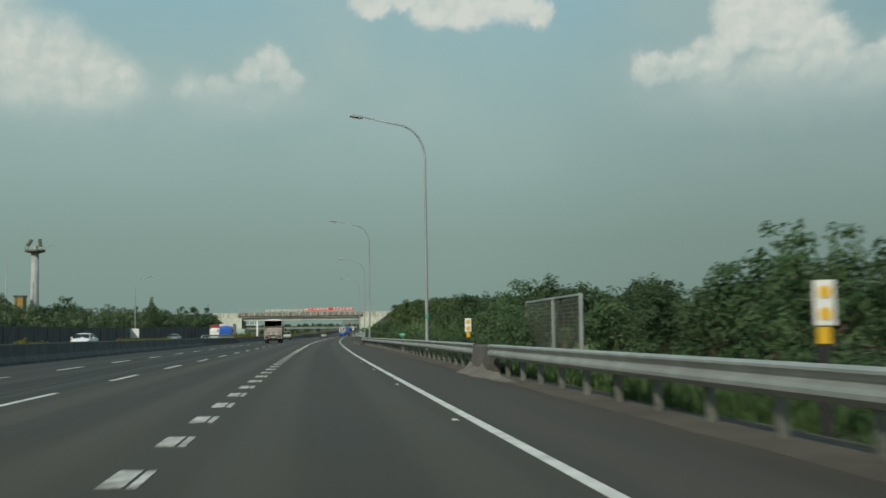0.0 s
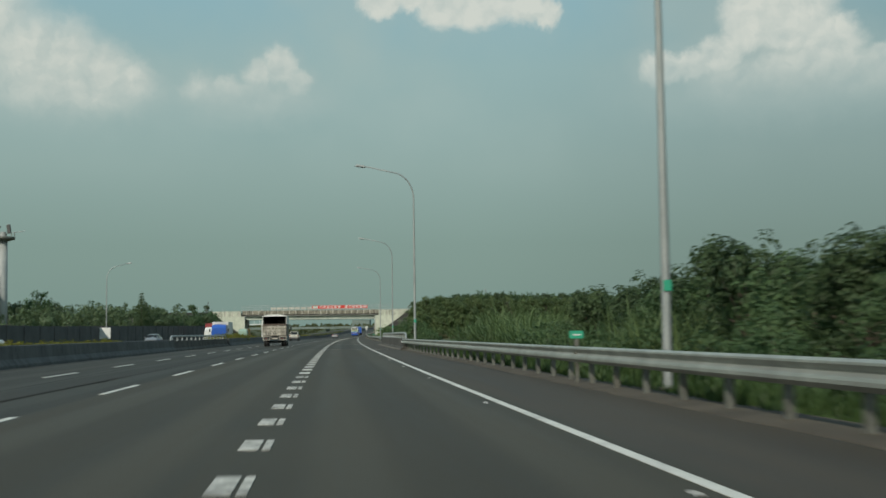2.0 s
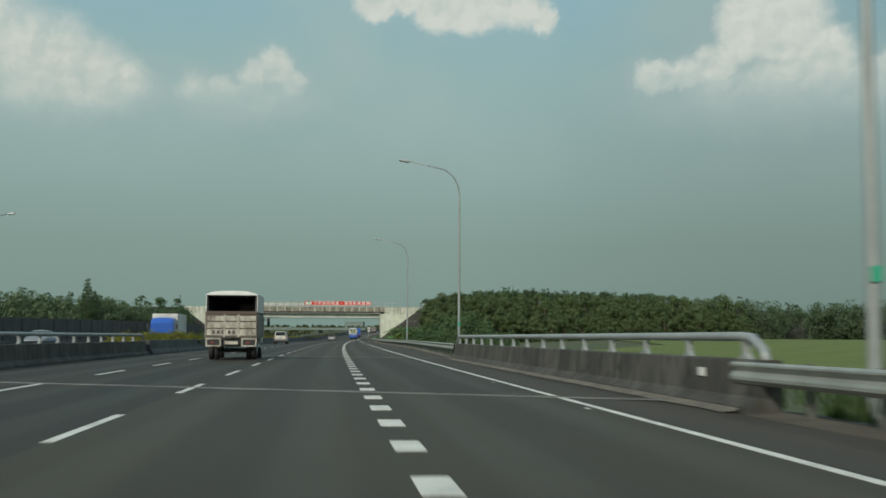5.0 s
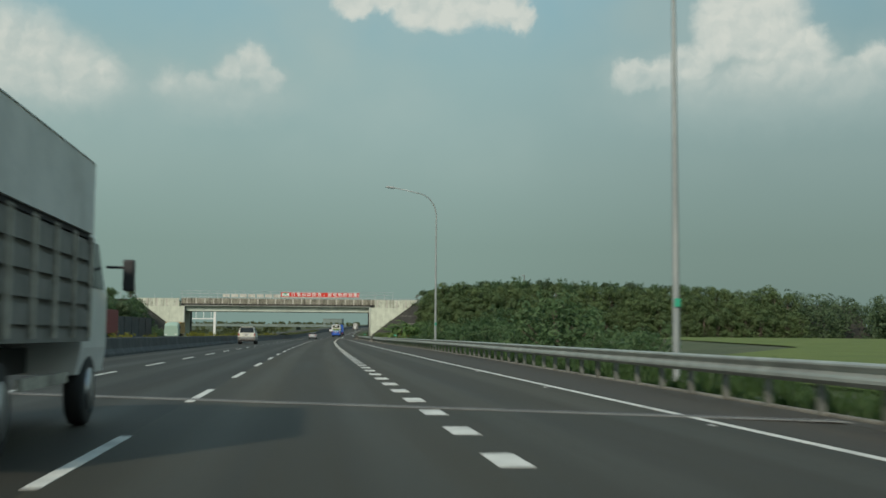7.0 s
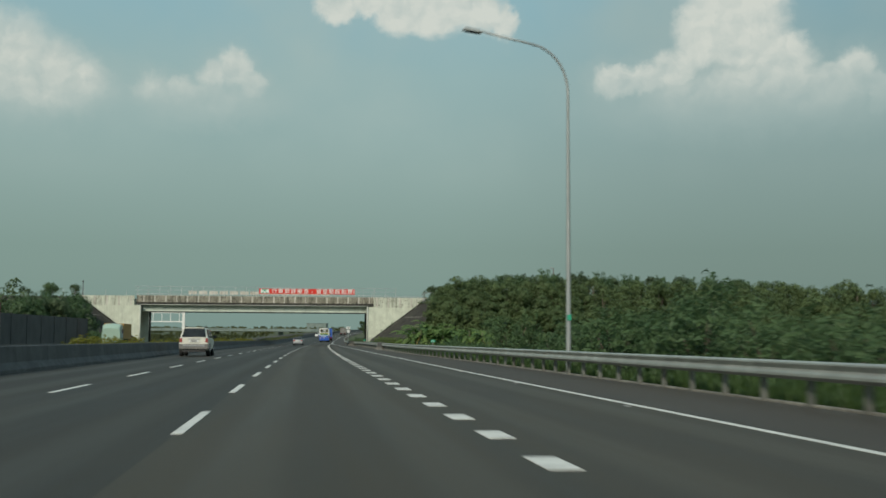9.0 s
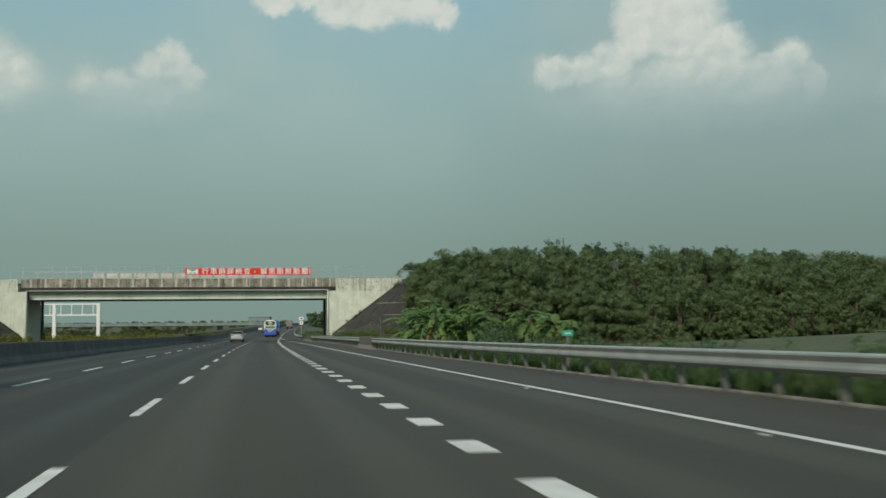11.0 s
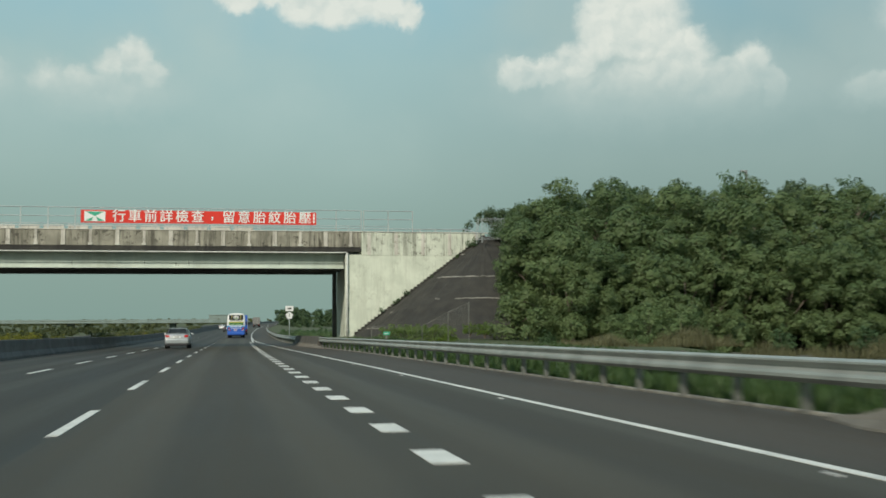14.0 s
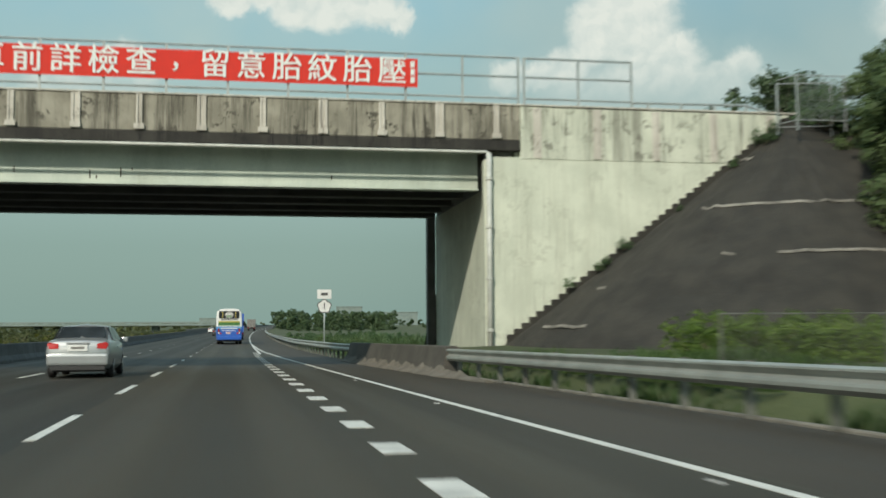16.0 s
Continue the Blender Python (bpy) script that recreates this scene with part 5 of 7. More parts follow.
wood(428, 530, 5.8, 12, [(428, 0.75), (530, 1.15)], 90, 0.1, 41, "low green scrub beyond the overpass", 130, -0.4, LEAF_MID)
wood(425, 520, 11, 20, [(425, 1.05), (520, 1.45)], 70, 0.12, 42, "green shrubs along the road beyond the overpass", 130, -0.4, LEAF_MID)
wood(760, 900, 4, 50, [(760, 6.5), (900, 8)], 80, 0.5, 36, "dark clump of distant trees beside the road", 240)
wood(405, 640, -80, -31, [(405, 1.5), (640, 2.0)], 260, 0.26, 39, "low olive scrub beside the opposite carriageway", 110, -0.9, LEAF_SCRUB)
wood(640, 1400, -260, -32, [(640, 2.0), (1400, 3.6)], 300, 0.7, 37, "low distant scrub across the plain", 80, -1.0, LEAF_SCRUB)
wood(900, 1500, 30, 400, [(900, 4), (1500, 6)], 90, 0.8, 38, "hazy distant trees on the plain", 130)


def conifer(s, d, h):
    """A slim conifer with drooping tiers."""
    r = random.Random(int(s))
    t = thing("conifer", stand(s, d, -0.8), "tall slim dark conifer above the tree belt", "tree")
    part("trunk", tube([(0, 0, -0.3), (0, 0, h)], [h * 0.02, 0.02], 6), BARK, t)
    clumps = []
    for k in range(16):
        z = h * (0.2 + 0.8 * k / 16)
        w = (1 - k / 16.5) * h * 0.17 + 0.25
        for a in range(5):
            q = a * 1.257 + k
            clumps.append((Vector((math.cos(q) * w * 0.7, math.sin(q) * w * 0.7, z - 0.15)), w * 0.55 + 0.08))
    v, f = leaf_cloud(r, clumps, 0.17, 5200, tufts=2)
    part("crown", mesh_of("crown", v, f, LEAF_DARK), None, t)


conifer(318, -50, 13.2)
conifer(326, -50.5, 11.0)
bank(322, 384, 3.6, -47, -40, [(322, 6.2), (350, 7.4), (384, 9.0)])
bank(300, 380, 3.0, -39, -34, (2.2, 3.4), "bush")


# reeds and grasses
def reed_proto(seed, h, n):
    """A clump of tall cane grass: curved blades and feathery heads."""
    r = random.Random(seed)
    verts, faces = [], []
    for _ in range(n):
        x, y, a = r.gauss(0, 0.35), r.gauss(0, 0.35), r.uniform(0, 6.28)
        L, bend, w = h * r.choice((r.uniform(0.3, 0.7), r.uniform(0.5, 0.8), r.uniform(0.6, 0.95))), r.uniform(0.4, 1.7), r.uniform(0.026, 0.055)
        dx, dy = math.cos(a), math.sin(a)
        k = len(verts)
        for j in range(5):
            u = j / 4
            q = Vector((x + dx * bend * u * u * L * 0.5, y + dy * bend * u * u * L * 0.5, L * (u - 0.30 * bend * u * u * u)))
            ww = w * (1 - 0.85 * u)
            verts += [q + Vector((-dy, dx, 0)) * ww, q - Vector((-dy, dx, 0)) * ww]
        faces += [(k + 2 * j, k + 2 * j + 1, k + 2 * j + 3, k + 2 * j + 2) for j in range(4)]
    return mesh_of("foliage", verts, faces, LEAF_REED)


REEDS = [reed_proto(41, 2.9, 170), reed_proto(42, 2.5, 150), reed_proto(43, 3.2, 170)]
for i in range(78):
    s = 62 + i * 0.58 + rng.uniform(-.4, .4)
    d = rng.uniform(8.3, 11.5)
    plant("reed_clump", (REEDS[rng.randrange(3)],), ("foliage",), s, d, -0.45, "tall green cane grass clump leaning in the wind", "grass", "roadside reeds", rng.uniform(0.8, 1.12), rng.uniform(0, 360))
for i in range(34):
    plant("reed_clump", (REEDS[rng.randrange(3)],), ("foliage",), rng.uniform(90, 105.5), rng.uniform(8.6, 12.0), -0.45, "tall green cane grass clump leaning in the wind", "grass", "roadside reeds", rng.uniform(1.05, 1.3), rng.uniform(0, 360))
for i in range(44):
    plant("reed_clump", (REEDS[rng.randrange(3)],), ("foliage",), rng.uniform(424, 470), rng.uniform(5.2, 13), -0.2, "low cane grass clump beyond the overpass", "grass", "far reeds", rng.uniform(0.35, 0.7), rng.uniform(0, 360))


def turf(s0, s1, d0, d1, n, h, seed, label, z=-0.14, mat=None):
    r = random.Random(seed)
    verts, faces = [], []
    for _ in range(n):
        s = r.uniform(s0, s1)
        d = r.uniform(d0, d1) + rail(s)
        patch = 0.5 + noise.noise(Vector((s * 0.22, d * 0.5, seed)))
        L = h * r.uniform(0.5, 1.2) * max(0.25, patch * 1.5)
        p = at(s, d, z)
        for _k in range(3):
            a = r.uniform(0, 6.28)
            dx, dy, w = math.cos(a), math.sin(a), r.uniform(0.016, 0.032)
            k = len(verts)
            lean = r.uniform(0.1, 0.6) * L
            side = Vector((-dy, dx, 0)) * w
            verts += [p + side, p - side, p + Vector((dx * lean * 0.4, dy * lean * 0.4, L * 0.6)) - side * 0.7, p + Vector((dx * lean * 0.4, dy * lean * 0.4, L * 0.6)) + side * 0.7, p + Vector((dx * lean, dy * lean, L * 0.95))]
            faces += [(k, k + 1, k + 2, k + 3), (k + 3, k + 2, k + 4)]
    tagged(new("grass", mesh_of("grass", verts, faces, mat or LEAF_GRASS)), label, "grass", kind="stuff")


turf(2, 112, 0.42, 2.6, 9500, 0.5, 51, "rough green grass behind the guard rail")
turf(154, 390, 0.42, 3.0, 14500, 0.5, 52, "rough green grass behind the kerb and guard rail")
turf(112, 205, 2.5, 14, 5000, 0.5, 53, "bright green rice and grass beyond the parapet", -0.5)
turf(318, 348, 3.0, 6.0, 2600, 0.34, 54, "bright green grass beside the wood", -0.42)
turf(346, 377, 3.0, 12.0, 5200, 0.30, 57, "bright green grass before the wood", 0.0)
turf(368.5, 373.5, 13, 23, 1500, 0.75, 56, "dry straw-coloured tall grass under the trees", 0.1, LEAF_STRAW)
turf(367, 373.5, 22, 46, 1800, 0.9, 58, "dry straw-coloured tall grass at the edge of the wood", -0.7, LEAF_STRAW)
turf(371, 391.6, 0.9, 4.2, 3600, 0.42, 55, "bright grass at the foot of the embankment", 0.25)

# banana plants
LEAF_DRY = leafy("dry_banana_leaves", (0.16, 0.115, 0.03), (0.36, 0.28, 0.08), 0.9)


def banana(s, d, stem, reach, seed, n=26, dry=3):
    """A leaning stem with long arching leaves that droop and split, a few of them withered."""
    r = random.Random(seed)
    b = thing("banana_plant", stand(s, d, -0.4, r.uniform(0, 360)), "banana plant with long arching yellow-green split leaves", "banana plant", "banana plants")
    part("stem", tube([(0, 0, -0.2), (0.04, 0, stem * 0.5), (0.0, 0.05, stem), (0, 0.05, stem + 0.5)], [0.15, 0.12, 0.09, 0.03], 8), BARK, b, smooth=True)
    for i in range(n + dry):
        withered = i >= n
        a = 2.4 * i + r.uniform(-.3, .3)
        up, L = (r.uniform(-0.9, -0.3), reach * r.uniform(0.4, 0.6)) if withered else (r.uniform(-0.2, 1.25), reach * r.uniform(0.7, 1.1))
        droop = r.uniform(1.3, 2.4)
        verts, faces = [], []
        m = 26
        q, zz = 0.06, stem - (0.25 if withered else 0.0)
        for j in range(m + 1):
            u = j / m
            ang = up - (2.0 if withered else droop) * u ** 1.5
            if j:
                q += math.cos(ang) * L / m
                zz += math.sin(ang) * L / m
            w = (0.13 if withered else 0.25) * (math.sin(math.pi * min(1, u * 0.93 + 0.03)) ** 0.6) * (0.12 if u < 0.14 else 1)
            fold = 0.35 + 0.3 * r.random()
            c = Vector((math.cos(a) * q, math.sin(a) * q, zz))
            sd = Vector((-math.sin(a), math.cos(a), 0)) * w
            verts += [c + sd * r.uniform(0.75, 1.05) - Vector((0, 0, w * fold)), c, c - sd * r.uniform(0.75, 1.05) - Vector((0, 0, w * fold))]
        for j in range(m):
            k = 3 * j
            if r.random() < 0.82:
                faces.append((k, k + 1, k + 4, k + 3))
            if r.random() < 0.82:
                faces.append((k + 1, k + 2, k + 5, k + 4))
        part("leaf", mesh_of("leaf", verts, faces, LEAF_DRY if withered else LEAF_BANANA), None, b, "withered straw-coloured leaf" if withered else "")
    return b


for i, (s, d, h, L) in enumerate(((309.4, 9.9, 2.1, 3.2), (312.0, 9.2, 1.35, 3.1), (310.8, 11.2, 2.2, 3.2), (308.8, 12.2, 1.6, 3.0), (312.6, 12.6, 1.6, 2.9), (297.0, 13.6, 1.9, 1.9), (295.0, 14.6, 1.7, 1.8), (299.5, 14.8, 1.7, 1.9))):
    banana(s, d, h, L, 60 + i)

# yellow shrubs on the median
for i in range(84):
    s = rng.choice((rng.uniform(20, 110), rng.uniform(158, 300), rng.uniform(300, 385)))
    plant("yellow_shrub", SHRUB, ("stem", "foliage"), s, -12.9 + rng.uniform(-.5, .4), 0.33, "clipped yellow-green shrub on the median strip", "shrub", "median shrubs", rng.uniform(0.7, 1.0) if s < 120 else rng.uniform(0.9, 1.3), rng.uniform(0, 360))

for k in range(36):
    s = (86 + 1.3 * k + rng.uniform(-.5, .5)) if k < 14 else (163.4 + 1.15 * (k - 14))
    plant("yellow_shrub", SHRUB, ("stem", "foliage"), s, -12.3 + rng.uniform(-.3, .3), 0.36, "clipped yellow-green shrub on the median strip", "shrub", "median shrubs", rng.uniform(0.7, 0.95) if k < 14 else rng.uniform(1.1, 1.5), rng.uniform(0, 360))

for k in range(70):
    plant("median_shrub", SHRUB if k % 5 == 0 else SHRUB_DULL, ("stem", "foliage"), 404 + 2.6 * k + rng.uniform(-.6, .6), -12.8 + rng.uniform(-.4, .4), 0.33, "low olive-green shrub on the median strip", "shrub", "median shrubs past the overpass", rng.uniform(0.8, 1.4), rng.uniform(0, 360))

# noise fence on the far side
fence = thing("noise_fence", stand(-60, -31.2), "long dark noise fence beyond the opposite carriageway", "fence")
for k in range(66):
    s = -60 + 6 * k
    h = between(s, [(-60, 2.3), (160, 2.4), (290, 3.4), (340, 3.6)])
    p = new("panel", ribbon("panel", s, s + 5.85, 3, [(-31.3, -0.4), (-31.3, h), (-31.15, h), (-31.15, -0.4)], FENCE, closed=True, caps=True))
    p.parent, p.matrix_parent_inverse = fence, fence.matrix_world.inverted()
    q = new("fence_post", ribbon("fence_post", s + 5.85, s + 6.0, 1, [(-31.34, -0.4), (-31.34, h + 0.05), (-31.08, h + 0.05), (-31.08, -0.4)], FENCE, closed=True, caps=True))
    q.parent, q.matrix_parent_inverse = fence, fence.matrix_world.inverted()

# lamps of the opposite side, with arms towards the motorway
street_lamp(193.5, -31.8 + 1.0, 1, 11.6, 3.0, "far side lamps", "tall grey street lamp beside the opposite carriageway")
pole = thing("bare_pole", stand(411, -47.9, 6.0), "slim dark bare pole above the embankment", "pole")
part("shaft", tube([(0, 0, -1), (0, 0, 6.0)], [0.12, 0.08], 8), SOFFIT, pole, smooth=True)
part("cap", tube([(0, 0, 6.0), (0, 0, 6.25)], [0.16, 0.14], 8), SOFFIT, pole)
board = thing("white_board", stand(191, -30.6), "plain white board leaning on the lamp pole", "board")
part("panel", box(-0.9, 0.9, -0.04, 0.04, 0.9, 2.4, bevel=0.02), WHITE, board)
part("leg", box(-0.7, -0.6, -0.03, 0.03, -0.3, 0.9), POST_STEEL, board)
part("leg", box(0.6, 0.7, -0.03, 0.03, -0.3, 0.9), POST_STEEL, board)

# mast with a round platform, far off behind the trees
MAST_PAINT = mottled("dull_mast_paint", (0.27, 0.29, 0.28), (0.36, 0.38, 0.365), 0.4, 6, 0.6, 0, 0.05)
mast = thing("mast", stand(269.5, -68.0, -0.8), "thick pale grey steel mast with a round platform on top", "mast")
part("column", tube([(0, 0, -0.5), (0, 0, 8), (0, 0, 21.6)], [1.05, 1.0, 0.85], 20), MAST_PAINT, mast, smooth=True)
part("platform", tube([(0, 0, 21.5), (0, 0, 21.9), (0, 0, 22.0), (0, 0, 22.35)], [0.9, 2.2, 2.3, 2.3], 20), POST_STEEL, mast)
part("cap", tube([(0, 0, 22.35), (0, 0, 23.4)], [0.7, 0.5], 16), MAST_PAINT, mast)
for k in range(12):
    q = 2 * math.pi * k / 12
    part("rail_post", tube([(2.2 * math.cos(q), 2.2 * math.sin(q), 22.35), (2.2 * math.cos(q), 2.2 * math.sin(q), 23.2)], 0.05, 5), POST_STEEL, mast)
for bx, tilt in ((-1.3, 35), (1.1, -8)):
    bm = box(-0.35, 0.35, -0.35, 0.35, -0.9, 0.9, bevel=0.1)
    bmesh.ops.transform(bm, matrix=pose(bx, 0, 24.0, 0, tilt, 0), verts=bm.verts)
    part("floodlight", bm, SOFFIT, mast, "dark floodlight")
part("arm", tube([(0, 0, 23.0), (4.4, 0, 23.6)], 0.07, 6), POLE, mast)
shed = thing("yellow_shed", stand(266, -70.2, -0.8), "narrow ochre-yellow building among the trees", "building")
part("wall", box(-1.0, 1.0, -1.5, 1.5, -0.3, 11.3, bevel=0.05), mottled("ochre_wall", (0.25, 0.17, 0.05), (0.34, 0.23, 0.07), 0.5, 8, 0.85, 0, 0.1), shed)
part("roof", box(-1.15, 1.15, -1.7, 1.7, 11.3, 11.6), SOFFIT, shed)
slim = thing("slim_pole", stand(262, -72.2, -0.8), "slim grey pole beside the mast", "pole")
part("shaft", tube([(0, 0, -0.3), (0, 0, 20.0)], [0.22, 0.08], 8), POLE, slim, smooth=True)
for s, d, h in ((268, -75, 11.5), (272, -79, 11.0), (276, -63.2, 11.2), (279, -60.5, 9.6), (273, -66, 9.0)):
    one_tree(s, d, h)
rear = thing("lamp_pole", stand(398, 42.4, CREST - 0.1), "slim grey pole with a small lamp on the raised road", "lamp post")
part("shaft", tube([(0, 0, -0.5), (0, 0, 6.6)], [0.13, 0.10], 8), POST_STEEL, rear, smooth=True)
part("lamp_head", box(-0.55, 0.0, -0.12, 0.12, 6.4, 6.6, bevel=0.04), POLE, rear, "small grey lamp head")


# ---- small roadside things ----
def delineator(s, d):
    p = thing("delineator", stand(s, d), "white roadside marker panel with amber discs on a striped post", "marker post", "marker posts")
    for k in range(7):
        part("post_band", box(-0.06, 0.06, -0.03, 0.03, -0.4 + 0.22 * k, -0.4 + 0.22 * (k + 1) - 0.003), YELLOW if k in (4, 6) else BLACK, p)
    pn = part("panel", box(-0.11, 0.11, -0.05, -0.033, 1.10, 1.56, bevel=0.01), WHITE, p, "white panel")
    for z in (1.22, 1.44):
        bm = bmesh.new()
        bmesh.ops.create_cone(bm, cap_ends=True, segments=20, radius1=0.07, radius2=0.065, depth=0.012, matrix=pose(0, -0.057, z, 90, 0, 0))
        part("reflector", bm, YELLOW, pn, "amber reflector disc")
    return p


delineator(38.3, 6.55)
delineator(10.9, 6.5)


def km_sign(s, d):
    p = thing("km_sign", stand(s, d), "small green distance sign on a short post behind the rail", "sign", "distance signs")
    part("post", box(-0.04, 0.04, -0.02, 0.02, -0.4, 1.0), POST_STEEL, p)
    b = part("board", box(-0.15, 0.15, -0.035, -0.021, 0.93, 1.09, bevel=0.008), SIGN_GREEN, p)
    part("bar", box(-0.09, 0.09, -0.040, -0.036, 0.995, 1.02), WHITE, b, "pale bar of writing")
    return p


km_sign(60.1, 5.88)
km_sign(358.4, 5.42)
km_sign(263, 6.4)

gate = thing("mesh_fence", stand(25.7, 7.52, -0.35), "grey steel framed wire mesh fence half swallowed by bushes", "fence")
for y in (0.0, 3.1, 6.8):
    part("post", box(-0.04, 0.04, y - 0.04, y + 0.04, -0.3, 2.30), POST_STEEL if y > 5 else POLE, gate)
for z in (0.25, 2.28):
    part("rail", box(-0.025, 0.025, 0.045, 3.055, z - 0.025, z + 0.025), POLE, gate)
    part("rail", box(-0.025, 0.025, 3.145, 6.755, z - 0.025, z + 0.025), POLE, gate)
bm = bmesh.new()
for i in range(1, 68):
    add_box(bm, -0.002, 0.002, 0.1 * i - 0.004, 0.1 * i + 0.004, 0.28, 2.25)
for i in range(1, 20):
    add_box(bm, -0.002, 0.002, 0.05, 6.75, 0.28 + 0.1 * i - 0.004, 0.28 + 0.1 * i + 0.004)
part("mesh", bm, POST_STEEL, gate, "fine wire mesh")

# hedge and wire panel before the embankment
for i in range(12):
    plant("hedge_bush", HEDGE, ("stem", "foliage"), (378.4, 379.3)[i % 2] + rng.uniform(-.2, .2), 8.6 + 0.66 * (i // 2), 0.28, "bright green overgrown hedge bush before the embankment", "bush", "hedge bushes", rng.uniform(0.86, 0.98), rng.uniform(0, 360))
bank(352, 384, 3.0, 7.2, 8.2, (0.5, 0.8), "bush", 0.0)
verge_hi = new("bank_ground", ribbon("bank_ground", 345, 392, 3, lambda s: [(rail(s) + 0.75, -0.15), (rail(s) + 1.4, between(s, [(345, -0.12), (375, 0.35), (392, 0.7)])), (9, between(s, [(345, -0.2), (375, 0.4), (392, 0.8)])), (24, between(s, [(345, -0.7), (375, 0.3), (392, 0.9)]))], GRASS_EARTH))
tagged(verge_hi, "grassy ground rising to the foot of the embankment", "ground", kind="structure")

# wire fence that climbs beside the hedge
climb = thing("wire_fence", stand(374, 0), "slim wire mesh fence climbing the bank beside the hedge", "fence")
run = [(6.6, 1.42), (9.7, 1.42), (11.3, 2.25), (12.6, 2.85)]
for x, z in run:
    part("post", box(x - 0.02, x + 0.02, -0.02, 0.02, -0.5, z), POST_STEEL, climb)
part("rail", tube([(x, 0, z) for x, z in run], 0.013, 6), POST_STEEL, climb)
bm = bmesh.new()
for i in range(120):
    x = 6.6 + 6.0 * i / 120
    add_box(bm, x - 0.0025, x + 0.0025, -0.004, 0.004, between(x, run) - 1.25, between(x, run))
part("mesh", bm, POST_STEEL, climb, "fine wire mesh")
bush_at = random.Random(77)
for s, d, z, k in ((391.9, 10.5, 3.2, 0.14), (391.9, 10.77, 3.4, 0.13), (391.9, 11.42, 3.9, 0.17), (391.9, 9.5, 2.6, 0.12), (391.9, 13.4, 5.2, 0.10), (391.9, 15.4, 6.7, 0.12), (391.8, 16.6, 7.6, 0.3), (380.5, 14.0, 0.9, 0.6), (379.5, 14.8, 0.8, 0.7)):
    plant("weed", HEDGE if k > 0.5 else BUSHES[bush_at.randrange(3)], ("stem", "foliage"), s, d, z, "small weed growing from the joints of the slope", "weed", "slope weeds", k, bush_at.uniform(0, 360))

# route sign past the overpass
sign = thing("route_sign", stand(420.6, 3.75), "white route shield and plate on a slim steel post", "sign")
part("post", tube([(0, 0, -0.5), (0, 0, 3.55)], 0.04, 8), RAILING, sign, smooth=True)
part("plate", box(-0.40, 0.40, -0.07, -0.045, 3.15, 3.68, bevel=0.02), WHITE, sign, "white plate with dark bars")
part("bar", box(-0.2, 0.2, -0.078, -0.071, 3.34, 3.50), SOFFIT, sign, "dark bar of writing")
for nm, k, y, m in (("shield_edge", 0.37, -0.05, SOFFIT), ("shield", 0.32, -0.062, WHITE)):
    bm = bmesh.new()
    pts = []
    for j in range(50):
        a = 2 * math.pi * j / 50
        rr = k * (0.92 + 0.22 * abs(math.cos(2.5 * (a - math.pi / 2))))
        pts.append((rr * math.cos(a), rr * math.sin(a)))
    fr = [bm.verts.new((x, y, 2.72 + z)) for x, z in pts]
    bk = [bm.verts.new((x, y + 0.011, 2.72 + z)) for x, z in pts]
    bm.faces.new(fr)
    bm.faces.new(bk)
    for j in range(50):
        bm.faces.new((fr[j], fr[(j + 1) % 50], bk[(j + 1) % 50], bk[j]))
    part(nm, bm, m, sign, "white blossom-shaped shield" if nm == "shield" else "")
lettering("1", 0.58, SOFFIT, sign, pose(0, -0.068, 2.72, 90, 0, 0), "digit")

# sign gantry over the opposite road, far viaduct, distant buildings
gantry = thing("sign_gantry", stand(480, -38), "white steel frame gantry beside the opposite carriageway", "gantry")
for x in (0.0, -9.0):
    part("column", box(x - 0.35, x + 0.35, -0.35, 0.35, -1.5, 7.2, bevel=0.03), WHITE, gantry)
for z in (4.9, 7.2):
    part("beam", box(-20, 0.35, -0.2, 0.2, z - 0.14, z + 0.14, bevel=0.02), WHITE, gantry)
for i in range(9):
    part("strut", box(-2.2 * i - 1.1 - 0.07, -2.2 * i - 1.1 + 0.07, -0.1, 0.1, 5.04, 7.06), WHITE, gantry)
viaduct = thing("viaduct", stand(700, -50), "long pale concrete viaduct far off on the plain, haze mixed into its colour", "viaduct")
part("deck", box(-900, 44, 0, 10, 1.6, 2.2, bevel=0.05), HAZY, viaduct)
part("railing", box(-900, 44, 0.1, 0.2, 2.31, 2.8), HAZY, viaduct)
for i in range(26):
    part("pier", box(20 - 34 * i - 1, 20 - 34 * i + 1, 3, 7, -6, 1.5), HAZY, viaduct)
for i, (s, d, w, h) in enumerate(((1340, -80, 20, 6.6), (1340, 38, 22, 16), (1330, 80, 34, 11))):
    b = thing("far_building", stand(s, d, -1), "distant pale block of flats with haze mixed into its colour", "building", "distant buildings")
    part("wall", box(-w / 2, w / 2, 0, 14, 0, h), HAZY, b)
    part("roof", box(-w / 2 - 0.4, w / 2 + 0.4, -0.4, 14.4, h, h + 0.6), HAZY, b)
    win = finish("window", box(-1.1, 1.1, -0.12, -0.01, 0, 1.5), HAZY_DARK)
    for fl in range(int(h / 3.4)):
        for c in range(int(w / 4.5)):
            part("window", win, None, b).location = (-w / 2 + 2.6 + 4.4 * c, 0, 1.2 + 3.3 * fl)



